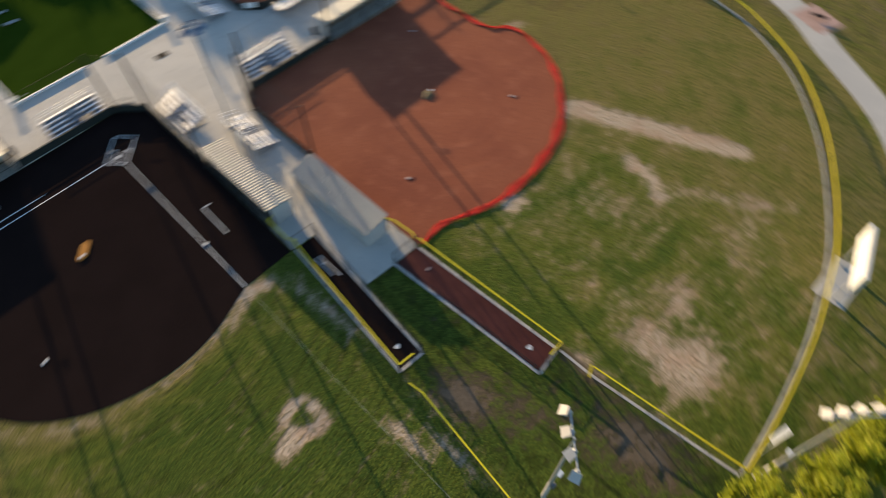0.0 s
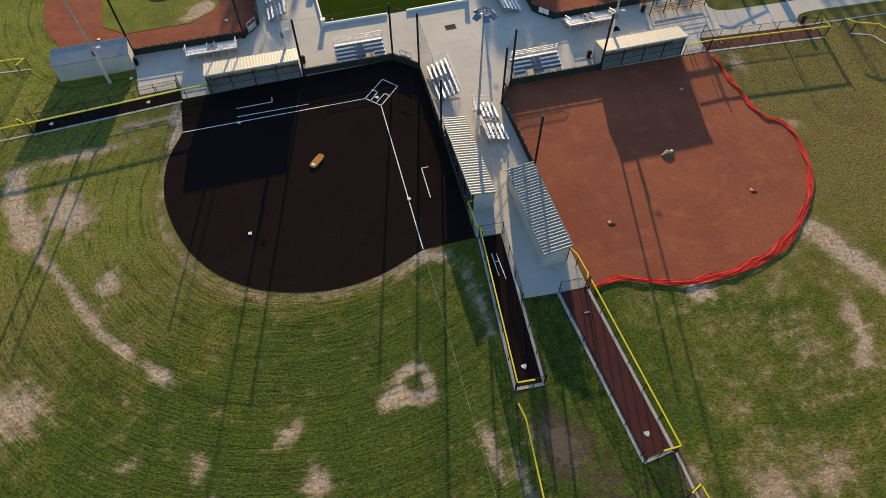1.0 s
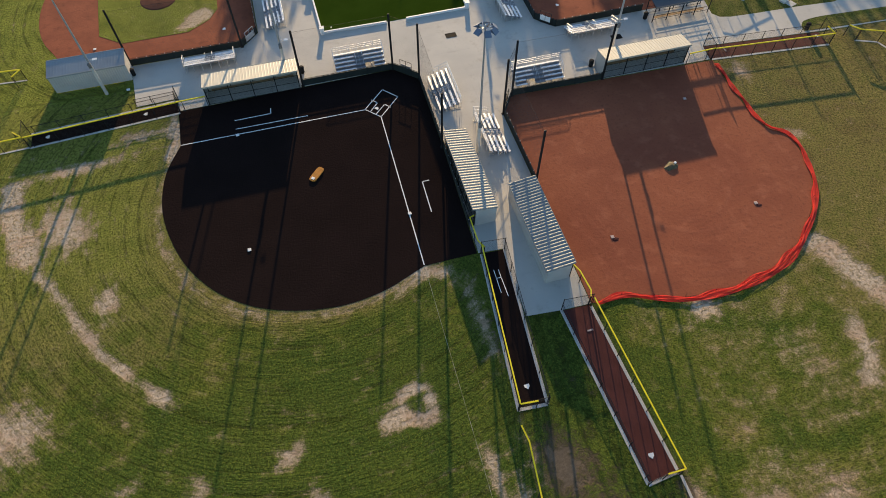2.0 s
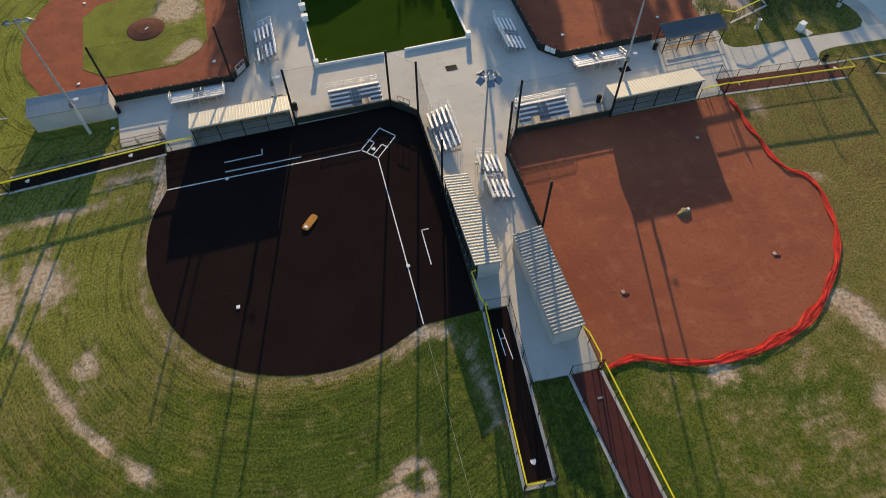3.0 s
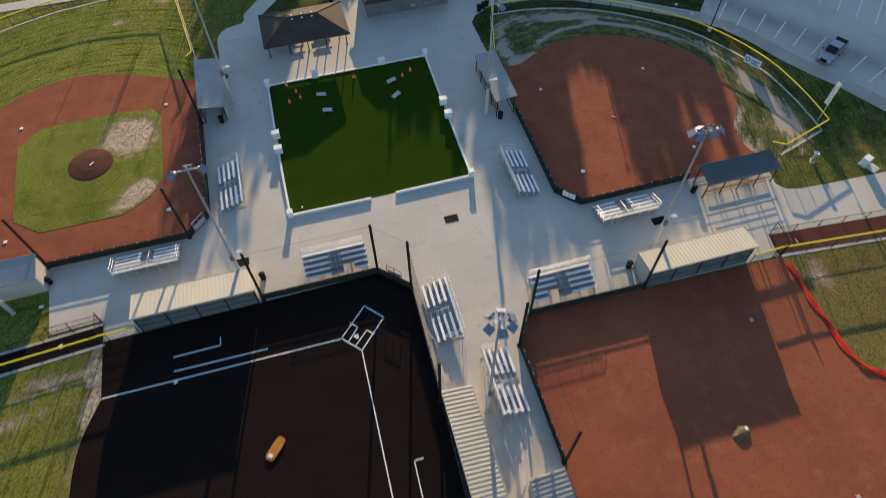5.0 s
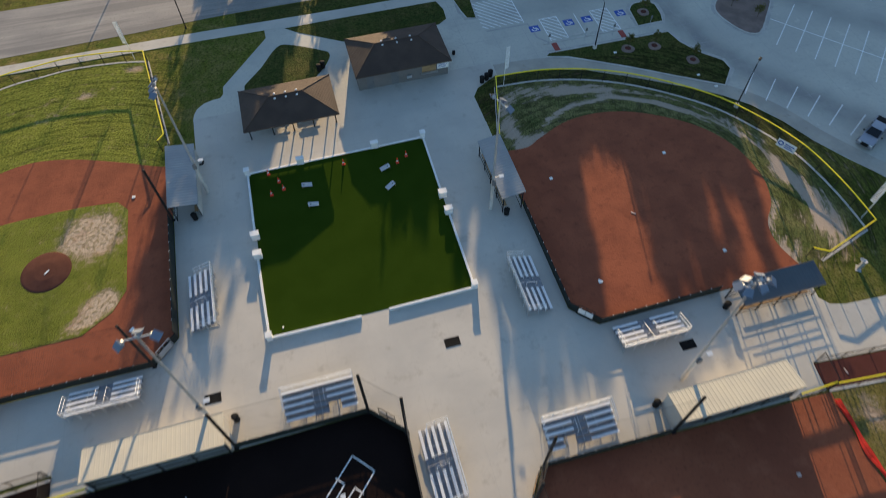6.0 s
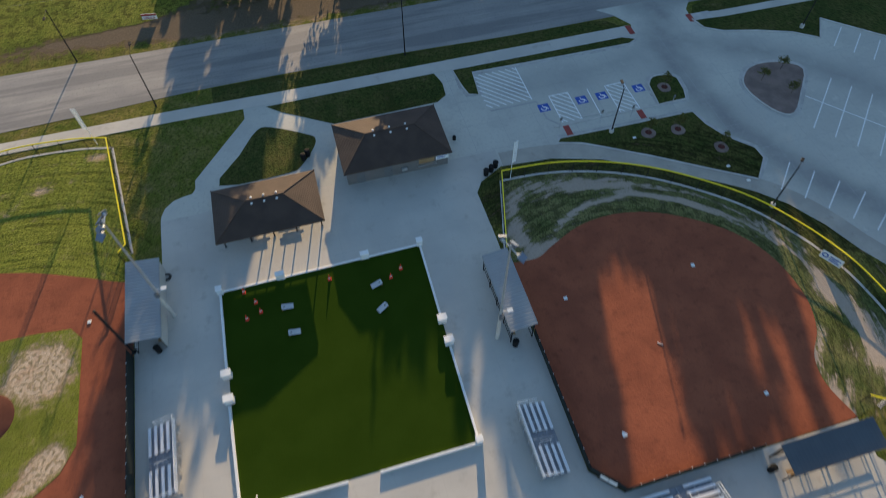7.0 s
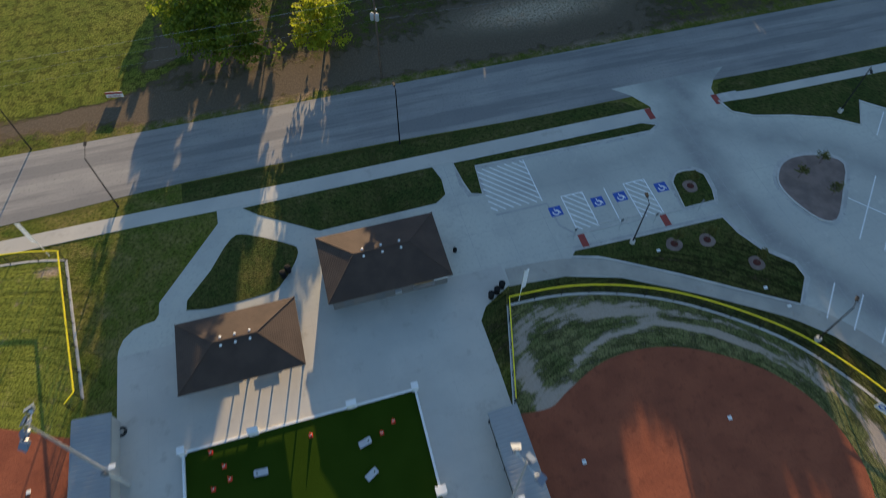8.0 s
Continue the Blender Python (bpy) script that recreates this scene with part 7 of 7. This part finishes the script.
# ---- trees ----
def tree_mesh(seed, height, spread, leaves, leaf, low=0.28, trunk=0.3, full=0):
    rng = random.Random(seed)
    wood = bmesh.new()
    tips = []
    fork = height * low
    bar(wood, (0, 0, -0.2), (0, 0, fork), trunk, trunk * 0.75, 10)
    for k in range(11):
        a = k * 2.4 + rng.uniform(-0.4, 0.4)
        f = rng.uniform(0.25, 1.0)
        end = Vector((math.cos(a) * spread * f * 0.75, math.sin(a) * spread * f * 0.75, fork + (height - fork) * (1.05 - 0.75 * f) * rng.uniform(0.75, 0.95)))
        mid = Vector((end.x * 0.45, end.y * 0.45, fork + (end.z - fork) * 0.62))
        bar(wood, (0, 0, fork * rng.uniform(0.8, 1.0)), mid, trunk * 0.45, trunk * 0.28, 6)
        bar(wood, mid, end, trunk * 0.28, trunk * 0.08, 6)
        tips += [end, mid * 0.4 + end * 0.6]
        for j in range(3):
            twig = end + Vector((rng.uniform(-1, 1), rng.uniform(-1, 1), rng.uniform(-0.4, 1))) * spread * 0.28
            bar(wood, mid * 0.3 + end * 0.7, twig, trunk * 0.12, trunk * 0.04, 5)
            tips.append(twig)
    clumps = []
    for tip in tips:
        for j in range(3):
            clumps.append((tip + Vector((rng.gauss(0, 1), rng.gauss(0, 1), rng.gauss(0, 0.7))) * spread * 0.13, spread * rng.uniform(0.1, 0.24)))
    for k in range(full):
        while True:
            p = Vector((rng.uniform(-1, 1), rng.uniform(-1, 1), rng.uniform(-1, 1)))
            if p.length < 1:
                break
        clumps.append((Vector((p.x * spread * 0.88, p.y * spread * 0.88, height * (0.53 + 0.44 * p.z))), spread * rng.uniform(0.14, 0.3)))
    verts, quads = [], []
    for k in range(leaves):
        c, r = clumps[rng.randrange(len(clumps))]
        d = Vector((rng.gauss(0, 1), rng.gauss(0, 1), rng.gauss(0, 0.8))).normalized() * r * rng.uniform(0.35, 1.0)
        p = c + d
        n = (d.normalized() + Vector((rng.uniform(-1, 1), rng.uniform(-1, 1), rng.uniform(0, 1.2)))).normalized()
        u = n.orthogonal().normalized()
        u = (Matrix.Rotation(rng.uniform(0, 6.28), 3, n) @ u)
        v = n.cross(u)
        s = leaf * rng.uniform(0.6, 1.3)
        i = len(verts)
        verts += [tuple(p - u * s * 0.6), tuple(p - v * s * 0.35), tuple(p + u * s * 0.6), tuple(p + v * s * 0.35)]
        quads.append((i, i + 1, i + 2, i + 3))
    crown = bpy.data.meshes.new("crown")
    crown.from_pydata(verts, [], quads)
    return wood, crown


def tree(x, y, seed, height, spread, leaves, leaf, material, label, low=0.28, trunk=0.3, group="", category="tree", z=0.0, full=0):
    wood, crown = tree_mesh(seed, height, spread, leaves, leaf, low, trunk, full)
    ob = thing("tree", x, y, z, seed * 37 % 360, label, category, group)
    part("trunk", wood, M["bark"], ob)
    crown.materials.append(M[material])
    c = new("crown", crown)
    c.parent = ob
    return ob


tree(11.8, 158.3, 3, 14.5, 8.4, 14000, 0.46, "leaf", "large spreading green oak beyond the road", 0.12, 0.45, full=40)
tree(25.8, 157.6, 5, 8.6, 4.9, 5200, 0.4, "leaf_yellow", "young tree with sunlit yellow-green leaves", 0.2, 0.16, full=30)
# the wood edge beyond the road, whose crowns shade the car park
kinds = {}
SKYLINE = ((13.5, 9.0), (20.0, 21.5), (25.0, 20.5), (35.0, 3.8), (41.0, 14.4), (47.0, 17.2), (53.0, 20.0), (62.5, 23.0), (70.5, 16.8), (76.0, 23.0), (85.0, 21.2), (95.4, 17.9), (104.0, 22.8), (200.0, 24.5))  # up to x, height
x = 11.0
while x < 160:
    rank, high = next((k, h) for k, (limit, h) in enumerate(SKYLINE) if x < limit)
    rng_wood = random.Random(round(x * 10))
    spot = (x, 178.0 + rng_wood.uniform(-1.5, 3.0))
    if high not in kinds:
        kinds[high] = tree(*spot, 60 + rank, high, 3.6 if high > 12 else 3.0, 3800 if high in (21.5, 20.5) else (17000 if high > 16 else 8000), 0.75, "leaf", "broadleaf tree in the wood edge beyond the road", 0.06, 0.3, "trees beyond the road", full=130)
    else:
        copy_thing(kinds[high], pose(*spot, 0, 0, 0, rng_wood.uniform(0, 360)))
    x += 2.6 if x >= 36 else 3.6
for x, y, seed in ((4.6, 178.0, 92), (8.3, 179.0, 93)):
    tree(x, y, seed, 5.0, 2.6, 5000, 0.5, "leaf", "low bushy tree at the end of the wood edge", 0.06, 0.16, "trees beyond the road", full=60)
shrub = None
x = 37.0
while x < 125:
    spot = (x, 183.0 + rng_wood.uniform(-1.0, 1.0))
    if shrub is None:
        shrub = tree(*spot, 80, 7.0, 3.4, 6000, 0.7, "leaf", "dense leafy thicket under the wood edge", 0.05, 0.15, "thicket", "shrub", full=90)
    else:
        copy_thing(shrub, pose(*spot, 0, 0, 0, rng_wood.uniform(0, 360)))
    x += 3.0
# trees by the outfield corner, tops in the sun
for k, (x, y, h, s) in enumerate(((22.0, -10.5, 8.6, 3.2), (27.5, -13.5, 7.4, 3.0), (33.0, -14.5, 6.4, 2.8), (38.5, -16.0, 6.2, 2.8), (15.0, -6.5, 6.5, 2.4))):
    tree(x, y, 21 + k, h, s, 6000, 0.36, "leaf_yellow", "leafy tree with yellow-green crown by the fence corner", 0.3, 0.2, "corner trees", full=40)


def sapling(x, y, seed, z=0.11, ring=True, h=2.6):
    tree(x, y, seed, h, 0.85, 420, 0.17, "leaf_brown", "thin young sapling with brownish leaves in mulch", 0.45, 0.035, "saplings", "sapling", z)
    if ring:
        bm = bmesh.new()
        turned(bm, [(0.95, -0.02), (0.9, 0.04), (0.45, 0.1)], 20)
        for v in bm.verts:
            v.co.x *= 1 + 0.1 * math.sin(3 * v.co.y + seed)
        ob = tagged(finish("mulch_ring", bm, M["mulch"]), "ring of dark mulch round a sapling", "mulch", "mulch rings")
        ob.location = (x, y, z)
        bm = bmesh.new()
        turned(bm, [(0.5, 0.05), (0.42, 0.115), (0.2, 0.14)], 14)
        part("inner_mulch", bm, M["clay_dark"], ob, "darker mulch round the stem")


for k, (x, y) in enumerate(((58.1, 112.5), (62.0, 112.0), (65.8, 107.7), (64.0, 119.7))):
    sapling(x, y, 40 + k)
for k, (x, y) in enumerate(((77.4, 117.3), (79.8, 113.9), (81.2, 118.6))):
    sapling(x, y, 50 + k, ring=False, h=2.0)
